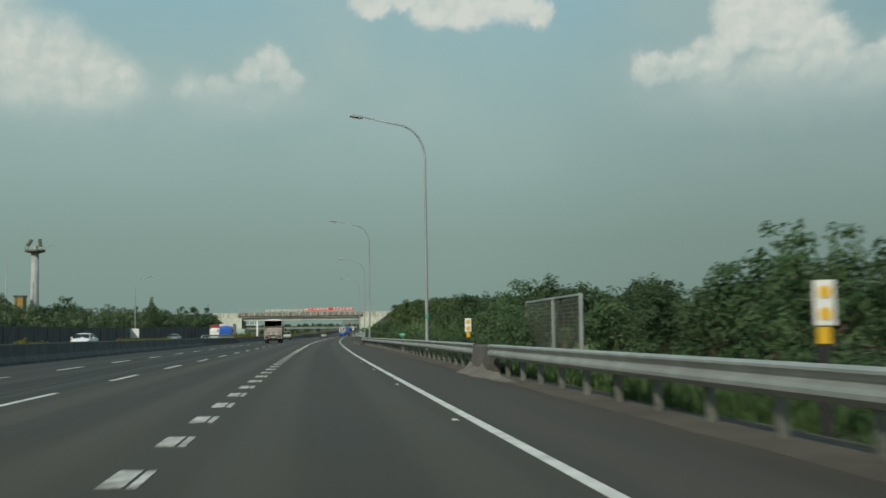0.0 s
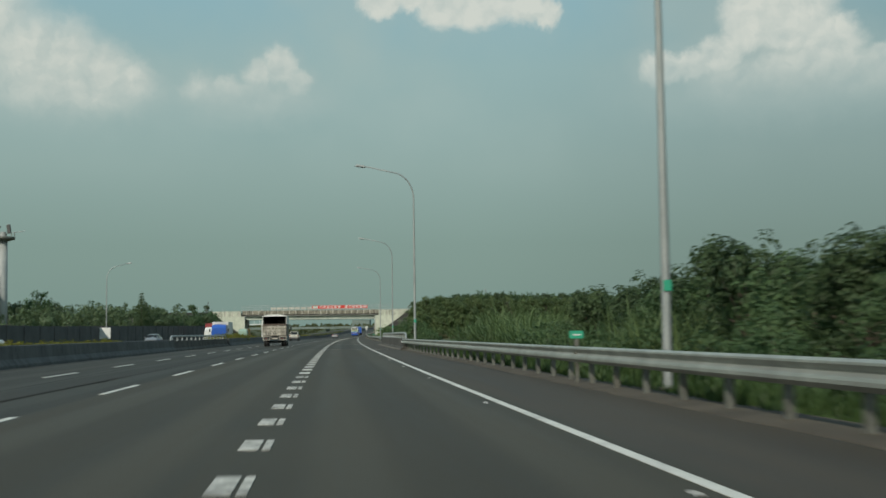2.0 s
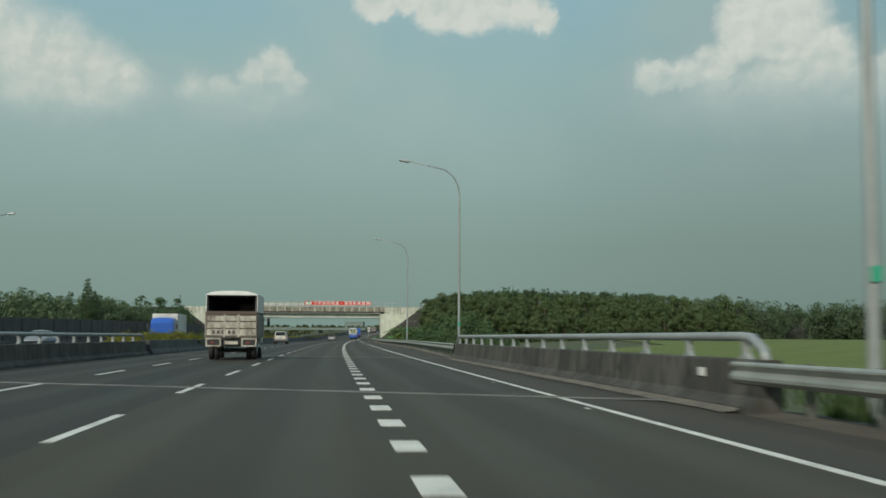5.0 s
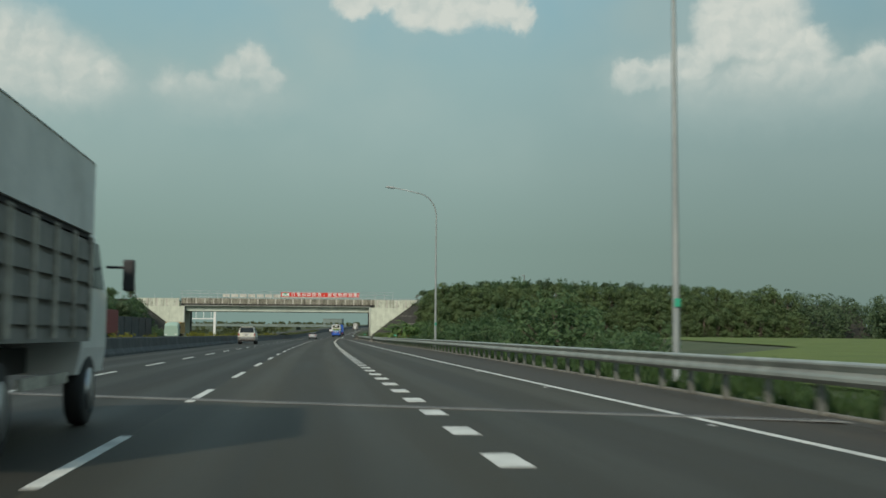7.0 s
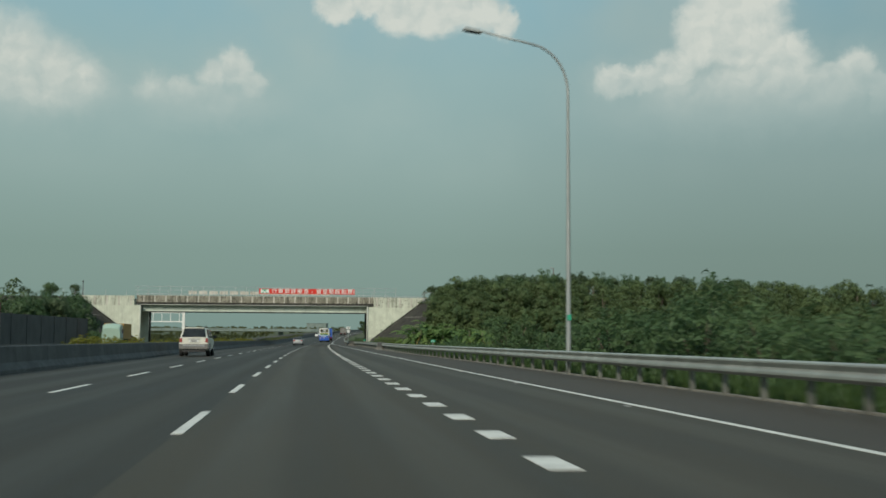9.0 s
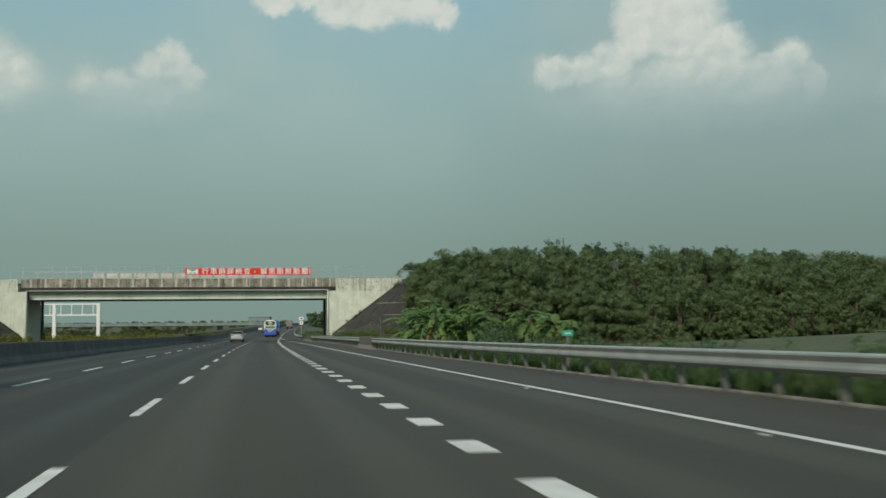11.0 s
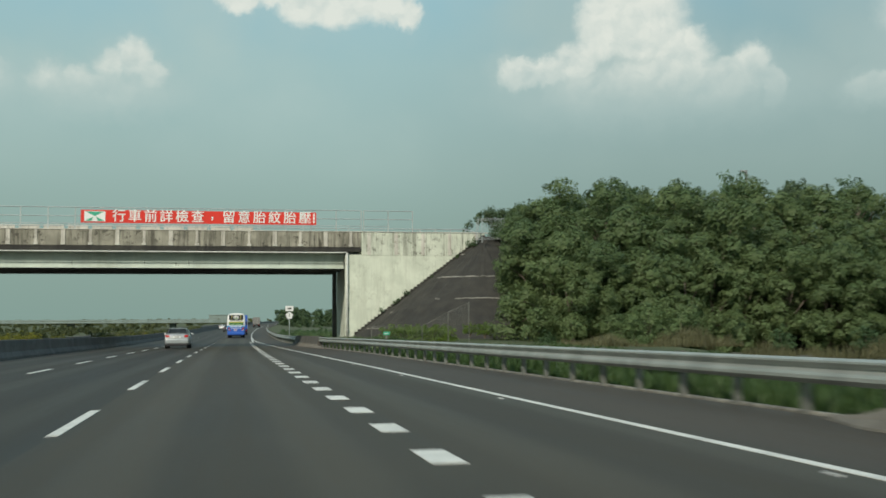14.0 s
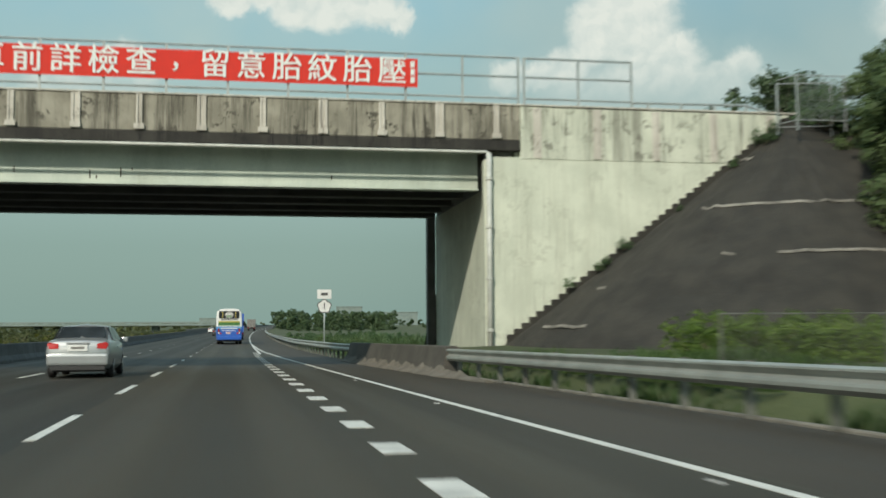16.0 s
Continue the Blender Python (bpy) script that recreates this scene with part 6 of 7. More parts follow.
# ---- vehicles ----
RED_LAMP = plain("red_lens", (0.45, 0.02, 0.02), 0.25, 0, 0.6)
CLEAR_LAMP = plain("clear_lens", (0.75, 0.75, 0.72), 0.2, 0, 0.6)
LIGHT_BLUE = plain("light_blue_paint", (0.10, 0.28, 0.55), 0.35, 0, 0.4)
CREAM = mottled("dirty_cream_paint", (0.27, 0.255, 0.21), (0.54, 0.51, 0.43), 3.2, 14, 0.65, 0, 0.05, 0.002, ((0.10, 0.085, 0.065), 0.85), (1, 1, 0.5))
TARP = mottled("pale_tarpaulin", (0.55, 0.56, 0.53), (0.66, 0.66, 0.62), 1.5, 10, 0.7, 0, 0.1, 0.01, ((0.36, 0.36, 0.33), 0.5))
DIRTY = mottled("dirty_grey_metal", (0.12, 0.12, 0.11), (0.20, 0.195, 0.18), 2.0, 14, 0.6, 0, 0.1)
INTERIOR = plain("dark_interior", (0.03, 0.03, 0.032), 0.9)
CHASSIS = plain("chassis_black", (0.03, 0.03, 0.03), 0.7)
RIM = plain("wheel_rim", (0.45, 0.45, 0.45), 0.35, 0.7)
STRIPES = [plain("stripe_" + n, c, 0.5) for n, c in (("straw", (0.52, 0.42, 0.10)), ("lime", (0.40, 0.44, 0.05)), ("pine", (0.02, 0.09, 0.03)), ("green", (0.07, 0.25, 0.05)), ("deep", (0.015, 0.07, 0.03)), ("leaf", (0.09, 0.30, 0.07)), ("pale", (0.45, 0.55, 0.45)))]


def wheel_meshes(r, w):
    """A tyre with rounded shoulders, its rim and hub; axle along x."""
    def turned(name, prof, mat):
        bm = bmesh.new()
        n = 24
        rings = [[bm.verts.new((x, q * math.cos(2 * math.pi * j / n), q * math.sin(2 * math.pi * j / n))) for j in range(n)] for x, q in prof]
        for a, b in zip(rings, rings[1:]):
            for j in range(n):
                bm.faces.new((a[j], a[(j + 1) % n], b[(j + 1) % n], b[j]))
        if prof[0][1] > 0.01:
            bm.faces.new(rings[0])
            bm.faces.new(rings[-1])
        return finish(name, bm, mat, True)
    tyre = turned("tyre", [(-w / 2, r * 0.62), (-w / 2, r * 0.88), (-w * 0.4, r * 0.97), (-w * 0.2, r), (w * 0.2, r), (w * 0.4, r * 0.97), (w / 2, r * 0.88), (w / 2, r * 0.62)], BLACK)
    rim = turned("rim", [(-w / 2 - 0.004, r * 0.60), (-w * 0.3, r * 0.5), (-w * 0.42, r * 0.15), (w * 0.42, r * 0.15), (w * 0.3, r * 0.5), (w / 2 + 0.004, r * 0.60)], RIM)
    return tyre, rim


def add_wheels(v, r, w, spots):
    tyre, rim = wheel_meshes(r, w)
    for x, y in spots:
        t = part("wheel", tyre, None, v, "black tyre")
        t.location = (x, y, r)
        part("rim", rim, None, t)


def loft(stations, mat, name="body", smooth=True):
    """Skin over cross-sections: (y, [(x, z), ...]) for the right half, from sill to roof centre."""
    bm = bmesh.new()
    rows = []
    for y, half in stations:
        pts = half + [(-x, z) for x, z in reversed(half) if x > 1e-6]
        rows.append([bm.verts.new((x, y, z)) for x, z in pts])
    m = len(rows[0])
    for a, b in zip(rows, rows[1:]):
        for j in range(m):
            bm.faces.new((a[j], a[(j + 1) % m], b[(j + 1) % m], b[j]))
    bm.faces.new(rows[0])
    bm.faces.new(rows[-1])
    me = finish(name, bm, mat, smooth)
    return me


def panel(pts, mat, parent, name, label="", depth=0.012, out=(0, -1, 0)):
    """A thin solid plate on any flat or slightly bent quad or polygon."""
    bm = bmesh.new()
    o = Vector(out).normalized() * depth
    a = [bm.verts.new(Vector(p) + o) for p in pts]
    b = [bm.verts.new(Vector(p) - o) for p in pts]
    bm.faces.new(a)
    bm.faces.new(b)
    for i in range(len(pts)):
        bm.faces.new((a[i], a[(i + 1) % len(pts)], b[(i + 1) % len(pts)], b[i]))
    return part(name, bm, mat, parent, label)


def rounded(x0, x1, z0, z1, r, y):
    """A rectangle with rounded corners in the plane y."""
    pts = []
    for cx, cz, a0 in ((x1 - r, z0 + r, -90), (x1 - r, z1 - r, 0), (x0 + r, z1 - r, 90), (x0 + r, z0 + r, 180)):
        for k in range(5):
            a = math.radians(a0 + 22.5 * k)
            pts.append((cx + r * math.cos(a), y, cz + r * math.sin(a)))
    return pts


def coach(s, d):
    v = thing("coach", stand(s, d), "blue and white touring coach with green striped rear on the road", "coach")
    L = 11.6

    def ring(inset, top):
        return [(1.14 - inset, 0.42), (1.22 - inset, 0.60), (1.245 - inset, 1.55), (1.24 - inset, 2.4), (1.20 - inset, 3.0), (1.10 - inset, 3.26 - top), (0.90 - inset, 3.40 - top), (0.5, 3.46 - top), (0.0, 3.47 - top)]
    def clip(half, lo, hi):
        q = []
        for (x0, z0), (x1, z1) in zip(half, half[1:]):
            for x, z in ((x0, z0), (x1, z1)):
                if lo <= z <= hi and (x, z) not in q:
                    q.append((x, z))
            for c in (lo, hi):
                if min(z0, z1) < c < max(z0, z1):
                    u = (c - z0) / (z1 - z0)
                    q.append((x0 + (x1 - x0) * u, c))
        q.sort(key=lambda p: (p[1], -p[0]))
        return q
    ys = ((0.0, 0.10, 0.06), (0.06, 0.03, 0.01), (0.25, 0.0, 0.0), (L - 0.4, 0.0, 0.0), (L - 0.1, 0.05, 0.03), (L, 0.14, 0.1))
    lower = [(y, clip(ring(i, t), 0.42, 1.48) + [(0.0, 1.48)]) for y, i, t in ys]
    mid = [(y, [(0.0, 1.482)] + clip(ring(i, t), 1.482, 1.72) + [(0.0, 1.72)]) for y, i, t in ys]
    upper = [(y, [(0.0, 1.722)] + clip(ring(i, t), 1.722, 3.6)) for y, i, t in ys]
    def even(st):
        n = min(len(h) for _, h in st)
        return [(y, h[:n - 1] + [h[-1]]) for y, h in st]
    part("lower_body", loft(even(lower), BLUE, "lower_body", False), None, v, "deep blue lower body")
    part("waist_band", loft(even(mid), LIGHT_BLUE, "waist_band", False), None, v, "lighter blue waist band")
    part("upper_body", loft(even(upper), WHITE, "upper_body", False), None, v, "white upper body")
    y = -0.012
    win = panel(rounded(-0.98, 0.98, 2.50, 3.22, 0.14, y), GLASS, v, "rear_window", "dark rear window with a pale sticker")
    panel([(0.40 * math.cos(a) * (1 + 0.06 * math.cos(6 * a)), y - 0.018, 2.86 + 0.33 * math.sin(a)) for a in [2 * math.pi * k / 36 for k in range(36)]], plain("sticker_grey", (0.32, 0.32, 0.30), 0.6), win, "sticker", "round grey sticker", 0.004)
    for k in range(4):
        panel([(-0.31 + 0.16 * k, y - 0.026, 2.88), (-0.19 + 0.16 * k, y - 0.026, 2.88), (-0.19 + 0.16 * k, y - 0.026, 3.0), (-0.31 + 0.16 * k, y - 0.026, 3.0)], WHITE, win, "bar", "", 0.003)
    for k in range(3):
        panel([(-0.22 + 0.16 * k, y - 0.026, 2.80), (-0.12 + 0.16 * k, y - 0.026, 2.80), (-0.15 + 0.16 * k, y - 0.026, 2.58), (-0.19 + 0.16 * k, y - 0.026, 2.58)], STRIPES[5], win, "bar", "green mark", 0.003)
    for sx in (-1, 1):
        for k in range(4):
            panel([(sx * 0.62 - 0.06, y - 0.018, 2.60 + 0.15 * k), (sx * 0.62 + 0.06, y - 0.018, 2.60 + 0.15 * k), (sx * 0.62 + 0.06, y - 0.018, 2.69 + 0.15 * k), (sx * 0.62 - 0.06, y - 0.018, 2.69 + 0.15 * k)], STRIPES[0], win, "ornament", "small golden mark", 0.003)
    for k in range(8):
        x = -0.74 + 0.20 * k
        panel([(x, y, 2.33), (x + 0.14, y, 2.33), (x + 0.14, y, 2.46), (x, y, 2.46)], SOFFIT, v, "bar", "dark bar of writing", 0.006)
    cover = panel(rounded(-1.02, 1.02, 1.76, 2.26, 0.04, y), SOFFIT, v, "engine_cover", "engine cover with yellow and green stripes")
    for k in range(7):
        z1 = 2.25 - 0.068 * k
        panel([(-1.0, y - 0.016, z1 - 0.060), (1.0, y - 0.016, z1 - 0.060), (1.0, y - 0.016, z1), (-1.0, y - 0.016, z1)], STRIPES[k], cover, "stripe", "", 0.005)
    for sx in (-1, 1):
        cl = panel(rounded(sx * 0.98 - 0.10, sx * 0.98 + 0.10, 1.02, 1.55, 0.06, y), CHASSIS, v, "lamp_cluster")
        for z, m in ((1.44, RED_LAMP), (1.28, RED_LAMP), (1.10, CLEAR_LAMP)):
            bm = bmesh.new()
            bmesh.ops.create_cone(bm, cap_ends=True, segments=16, radius1=0.075, radius2=0.06, depth=0.03, matrix=pose(sx * 0.98, y - 0.024, z, 90, 0, 0))
            part("lamp", bm, m, cl)
        panel(rounded(sx * 0.80 - 0.08, sx * 0.80 + 0.08, 1.02, 1.14, 0.02, y), RED_LAMP, v, "reflector")
        bm = bmesh.new()
        bmesh.ops.create_cone(bm, cap_ends=True, segments=14, radius1=0.055, radius2=0.05, depth=0.03, matrix=pose(sx * 0.98, 0.03, 3.27, 90, 0, 0))
        part("marker_lamp", bm, SOFFIT, v)
    panel(rounded(-0.30, 0.12, 1.02, 1.20, 0.02, y), CLEAR_LAMP, v, "number_plate", "number plate with a reddish bar")
    panel([(-0.24, y - 0.016, 1.07), (0.06, y - 0.016, 1.07), (0.06, y - 0.016, 1.15), (-0.24, y - 0.016, 1.15)], RED_LAMP, v, "plate_bar", "", 0.004)
    for k in range(9):
        x = -0.70 + 0.155 * k
        panel([(x, y, 1.30), (x + 0.10, y, 1.30), (x + 0.10, y, 1.37), (x, y, 1.37)], WHITE, v, "bar", "pale bar of writing", 0.005)
    panel(rounded(-0.8, 0.8, 1.52, 1.60, 0.02, y), CLEAR_LAMP, v, "bar", "pale bar of writing", 0.004)
    part("bumper", box(-1.16, 1.16, -0.05, 0.2, 0.44, 0.78, bevel=0.05), BLUE, v)
    part("underframe", box(-1.05, 1.05, 0.3, L - 0.3, 0.25, 0.45), CHASSIS, v)
    part("exhaust", tube([(-0.6, 0.4, 0.38), (-0.6, -0.03, 0.36)], 0.06, 8), CHASSIS, v)
    for sx in (-1, 1):
        for k in range(6):
            y0 = 0.9 + 1.65 * k
            panel([(sx * 1.243, y0, 1.85), (sx * 1.243, y0 + 1.57, 1.85), (sx * 1.195, y0 + 1.57, 2.95), (sx * 1.195, y0, 2.95)], GLASS, v, "side_window", "", 0.012, (sx, 0, 0))
        part("mirror", box(sx * 1.42 - 0.1, sx * 1.42 + 0.1, L - 0.25, L - 0.05, 1.9, 2.4, bevel=0.04), CHASSIS, v)
        part("mirror_arm", tube([(sx * 1.2, L - 0.15, 2.6), (sx * 1.42, L - 0.15, 2.38)], 0.03, 6), CHASSIS, v)
    add_wheels(v, 0.48, 0.28, ((-1.06, 2.6), (-0.74, 2.6), (1.06, 2.6), (0.74, 2.6), (-1.06, 9.1), (1.06, 9.1)))
    return v


def stake_truck(s, d):
    v = thing("cargo_truck", stand(s, d), "dirty cream cargo truck with tarpaulin hood and open rear", "truck")
    W2, L = 1.15, 4.6
    part("bed_floor", box(-W2, W2, 0.05, L, 0.98, 1.10), DIRTY, v)
    gate = part("tailgate", box(-W2, W2, 0.0, 0.05, 1.02, 2.055), plain("grimy_gate", (0.13, 0.115, 0.095), 0.7), v, "dirty cream steel tailgate")
    for x0, x1 in ((-1.10, -0.36), (-0.26, 0.26), (0.36, 1.10)):
        for z0, z1 in ((1.10, 1.38), (1.44, 1.70), (1.76, 1.98)):
            part("gate_board", box(x0, x1, -0.03, -0.002, z0, z1, bevel=0.012), CREAM, gate)
    for x in (-0.31, 0.31):
        part("gate_upright", box(x - 0.045, x + 0.045, -0.05, -0.002, 1.02, 2.055, bevel=0.01), CREAM, gate)
    for x in (-0.85, -0.65, -0.45, -0.15, 0.05):
        part("bar", box(x, x + 0.12, -0.037, -0.0305, 1.17, 1.33), SOFFIT, gate, "dark painted bar of writing")
    part("top_rail", box(-W2, W2, -0.035, 0.06, 2.06, 2.20, bevel=0.01), plain("rusty_rail", (0.10, 0.075, 0.06), 0.8), v, "dark rusty top rail")
    for sx in (-1, 1):
        x = sx * (W2 - 0.03)
        side = part("side_wall", box(*sorted((x, x - sx * 0.03)), 0.06, L, 1.10, 2.10), DIRTY, v, "dark slatted side wall")
        for k in range(4):
            part("slat", box(*sorted((sx * W2, sx * (W2 + 0.02))), 0.08, L - 0.05, 1.14 + 0.24 * k, 1.32 + 0.24 * k), DIRTY, side)
        for k in range(6):
            part("stake", box(*sorted((sx * (W2 + 0.021), sx * (W2 + 0.05))), 0.1 + 0.85 * k, 0.17 + 0.85 * k, 1.02, 2.12), CREAM, side)
        part("tarp_side", box(*sorted((sx * (W2 - 0.02), sx * (W2 + 0.012))), 0.04, L, 2.175, 2.98), TARP, v, "pale tarpaulin side")
    bm = bmesh.new()
    n = 12
    rows = []
    for y in (0.0, 0.25, L * 0.33, L * 0.66, L):
        rows.append([bm.verts.new((-W2 - 0.02 + (2 * W2 + 0.04) * j / n, y, 2.96 + 0.17 * (1 - abs(2 * j / n - 1) ** 3) ** 0.8)) for j in range(n + 1)])
    for a, b in zip(rows, rows[1:]):
        for j in range(n):
            bm.faces.new((a[j], a[j + 1], b[j + 1], b[j]))
    low = [bm.verts.new((q.co.x, 0.0, 2.93)) for q in rows[0]]
    for j in range(n):
        bm.faces.new((low[j], low[j + 1], rows[0][j + 1], rows[0][j]))
    part("tarp_roof", bm, TARP, v, "cream tarpaulin roof, bowed", True)
    part("front_wall", box(-W2 + 0.02, W2 - 0.02, L - 0.1, L - 0.02, 1.1, 2.94), INTERIOR, v)
    for sx in (-1, 1):
        part("liner", box(*sorted((sx * (W2 - 0.022), sx * (W2 - 0.05))), 0.10, L - 0.1, 2.12, 2.93), INTERIOR, v, "dark inner lining")
        part("hoop", tube([(sx * (W2 - 0.075), 0.16, 2.1), (sx * (W2 - 0.075), 0.16, 2.9)], 0.022, 6), DIRTY, v)
    part("ceiling_liner", box(-W2 + 0.05, W2 - 0.05, 0.10, L - 0.1, 2.905, 2.925), INTERIOR, v, "dark inner lining")
    part("load", box(0.1, 0.9, L - 1.4, L - 0.2, 1.12, 2.62, bevel=0.08), DIRTY, v, "dim grey load in the shade of the hood")
    for x in (-0.8, 0.8):
        for nm, b in (("lamp_frame", (x - 0.34, x + 0.34, -0.04, 0.0, 0.92, 0.99)), ("lamp_frame", (x - 0.34, x + 0.34, -0.04, 0.0, 0.60, 0.66)), ("lamp_frame", (x - 0.34, x - 0.28, -0.04, 0.0, 0.66, 0.92)), ("lamp_frame", (x + 0.28, x + 0.34, -0.04, 0.0, 0.66, 0.92))):
            part(nm, box(*b, bevel=0.006), CREAM, v)
        part("lamp_board", box(x - 0.28, x + 0.28, 0.0, 0.05, 0.66, 0.92), CHASSIS, v)
        part("tail_lamp", box(x - 0.16, x + 0.04, -0.02, -0.002, 0.75, 0.83, bevel=0.006), plain("dusty_red_lens", (0.16, 0.035, 0.03), 0.6), v, "small dusty red tail lamp")
    part("under_bumper", box(-0.3, 0.3, -0.02, 0.06, 0.70, 0.84), CREAM, v)
    part("frame", box(-0.45, 0.45, 0.1, 6.6, 0.62, 0.9), CHASSIS, v)
    part("axle", tube([(-0.9, 1.2, 0.42), (0.9, 1.2, 0.42)], 0.1, 8), CHASSIS, v)
    for sx in (-1, 1):
        part("side_guard", box(*sorted((sx * 1.02, sx * 1.07)), 2.0, 3.9, 0.55, 0.66), CREAM, v)
    cab = part("cab", loft([(4.72, [(0.98, 0.6), (1.04, 0.9), (1.05, 1.6), (0.98, 2.25), (0.8, 2.36), (0, 2.4)]), (5.6, [(0.98, 0.6), (1.04, 0.9), (1.05, 1.6), (0.98, 2.25), (0.8, 2.36), (0, 2.4)]), (6.35, [(0.98, 0.6), (1.02, 0.9), (1.02, 1.55), (0.9, 2.1), (0.7, 2.25), (0, 2.3)]), (6.6, [(0.94, 0.6), (0.96, 0.9), (0.96, 1.4), (0.86, 1.8), (0.65, 1.95), (0, 2.0)])], WHITE, "cab", False), None, v, "white cab")
    for sx in (-1, 1):
        panel([(sx * 1.05, 5.0, 1.6), (sx * 1.05, 5.9, 1.6), (sx * 0.99, 5.8, 2.15), (sx * 0.99, 5.05, 2.15)], GLASS, cab, "side_window", "", 0.012, (sx, 0, 0))
        part("mirror", box(sx * 1.30 - 0.07, sx * 1.30 + 0.07, 6.2, 6.32, 1.6, 2.0, bevel=0.03), CHASSIS, v)
        part("mirror_arm", tube([(sx * 1.02, 6.25, 1.9), (sx * 1.30, 6.25, 1.9)], 0.02, 6), CHASSIS, v)
    add_wheels(v, 0.42, 0.22, ((-0.98, 1.2), (-0.72, 1.2), (0.98, 1.2), (0.72, 1.2), (-0.92, 5.3), (0.92, 5.3)))
    return v


def saloon(s, d, paint, label, turn=0.0, group=""):
    v = thing("car", stand(s, d, 0, turn), label, "car", group)

    def st(y, sill, w, belt, deck, roof=None, rw=0.0, top=0.0):
        # sill height, half width, belt height, deck height or glass-house
        if roof is None:
            return (y, [(w - 0.10, sill), (w - 0.01, sill + 0.14), (w, (sill + belt) / 2 + 0.1), (w - 0.03, belt), (w - 0.12, deck - 0.02), (w - 0.3, deck), (0, deck + 0.02)])
        return (y, [(w - 0.10, sill), (w - 0.01, sill + 0.14), (w, (sill + belt) / 2 + 0.1), (w - 0.03, belt), (w - 0.09, belt + 0.08), (rw, roof - 0.05), (0, roof)])
    body = loft([st(0.0, 0.34, 0.74, 0.80, 0.84), st(0.06, 0.27, 0.82, 0.92, 1.00), st(0.35, 0.24, 0.86, 0.95, 1.04), st(0.62, 0.23, 0.87, 0.95, 1.05),
                 st(1.25, 0.22, 0.875, 0.95, 0, 1.40, 0.60), st(1.7, 0.22, 0.875, 0.94, 0, 1.47, 0.60), st(2.5, 0.22, 0.875, 0.93, 0, 1.47, 0.60),
                 st(3.0, 0.22, 0.87, 0.92, 0, 1.38, 0.60), st(3.65, 0.22, 0.86, 0.90, 0.96), st(4.2, 0.24, 0.82, 0.82, 0.86), st(4.5, 0.30, 0.68, 0.66, 0.70)], paint)
    b = part("body", body, None, v)
    md = b.modifiers.new("round", "BEVEL")
    md.width, md.segments, md.limit_method, md.angle_limit = 0.02, 2, "ANGLE", radians(35)
    rw = panel([(-0.66, 0.66, 1.075), (0.66, 0.66, 1.075), (0.555, 1.22, 1.385), (-0.555, 1.22, 1.385)], GLASS, v, "rear_window", "dark rear window", 0.012, (0, -0.5, 0.87))
    panel([(-0.68, 3.60, 0.99), (0.68, 3.60, 0.99), (0.56, 3.03, 1.36), (-0.56, 3.03, 1.36)], GLASS, v, "windscreen", "", 0.012, (0, 0.5, 0.87))
    for sx in (-1, 1):
        for y0, y1, t0, t1 in ((1.12, 2.02, 1.42, 2.02), (2.08, 3.3, 2.08, 2.95)):
            panel([(sx * 0.80, y0, 1.02), (sx * 0.80, y1, 1.01), (sx * 0.632, t1, 1.385), (sx * 0.632, t0, 1.385)], GLASS, v, "side_window", "", 0.014, (sx, 0, 0.4))
        lamp = panel([(sx * 0.50, -0.005, 0.80), (sx * 0.74, 0.02, 0.78), (sx * 0.80, 0.05, 0.93), (sx * 0.72, 0.02, 0.97), (sx * 0.50, 0.0, 0.92)], RED_LAMP, v, "tail_lamp", "red tail lamp", 0.02)
        part("mirror", box(sx * 0.96 - 0.09, sx * 0.96 + 0.09, 2.95, 3.08, 0.95, 1.10, bevel=0.04), paint, v)
        part("door_handle", box(*sorted((sx * 0.865, sx * 0.895)), 1.75, 1.93, 0.80, 0.84, bevel=0.008), paint, v)
        panel([(sx * 0.52, 4.44, 0.60), (sx * 0.66, 4.40, 0.60), (sx * 0.68, 4.34, 0.70), (sx * 0.52, 4.42, 0.70)], CLEAR_LAMP, v, "headlamp", "", 0.02, (0, 1, 0.3))
    part("bumper", box(-0.80, 0.80, -0.06, 0.2, 0.34, 0.66, bevel=0.07), paint, v)
    part("valance", box(-0.70, 0.70, -0.03, 0.3, 0.22, 0.335), CHASSIS, v)
    pl = panel(rounded(-0.26, 0.26, 0.73, 0.90, 0.015, -0.016), WHITE, v, "number_plate", "white plate with a dark bar")
    panel([(-0.17, -0.034, 0.785), (0.17, -0.034, 0.785), (0.17, -0.034, 0.845), (-0.17, -0.034, 0.845)], DIRTY, pl, "plate_bar", "", 0.004)
    panel(rounded(-0.30, 0.30, 0.925, 0.955, 0.01, -0.002), RIM, v, "trim_strip", "", 0.012)
    panel(rounded(-0.12, 0.12, 1.345, 1.362, 0.006, 1.15), CHASSIS, v, "brake_lamp", "", 0.01)
    part("underbody", box(-0.72, 0.72, 0.2, 4.3, 0.17, 0.30), CHASSIS, v)
    add_wheels(v, 0.31, 0.20, ((-0.765, 0.85), (0.765, 0.85), (-0.765, 3.5), (0.765, 3.5)))
    return v


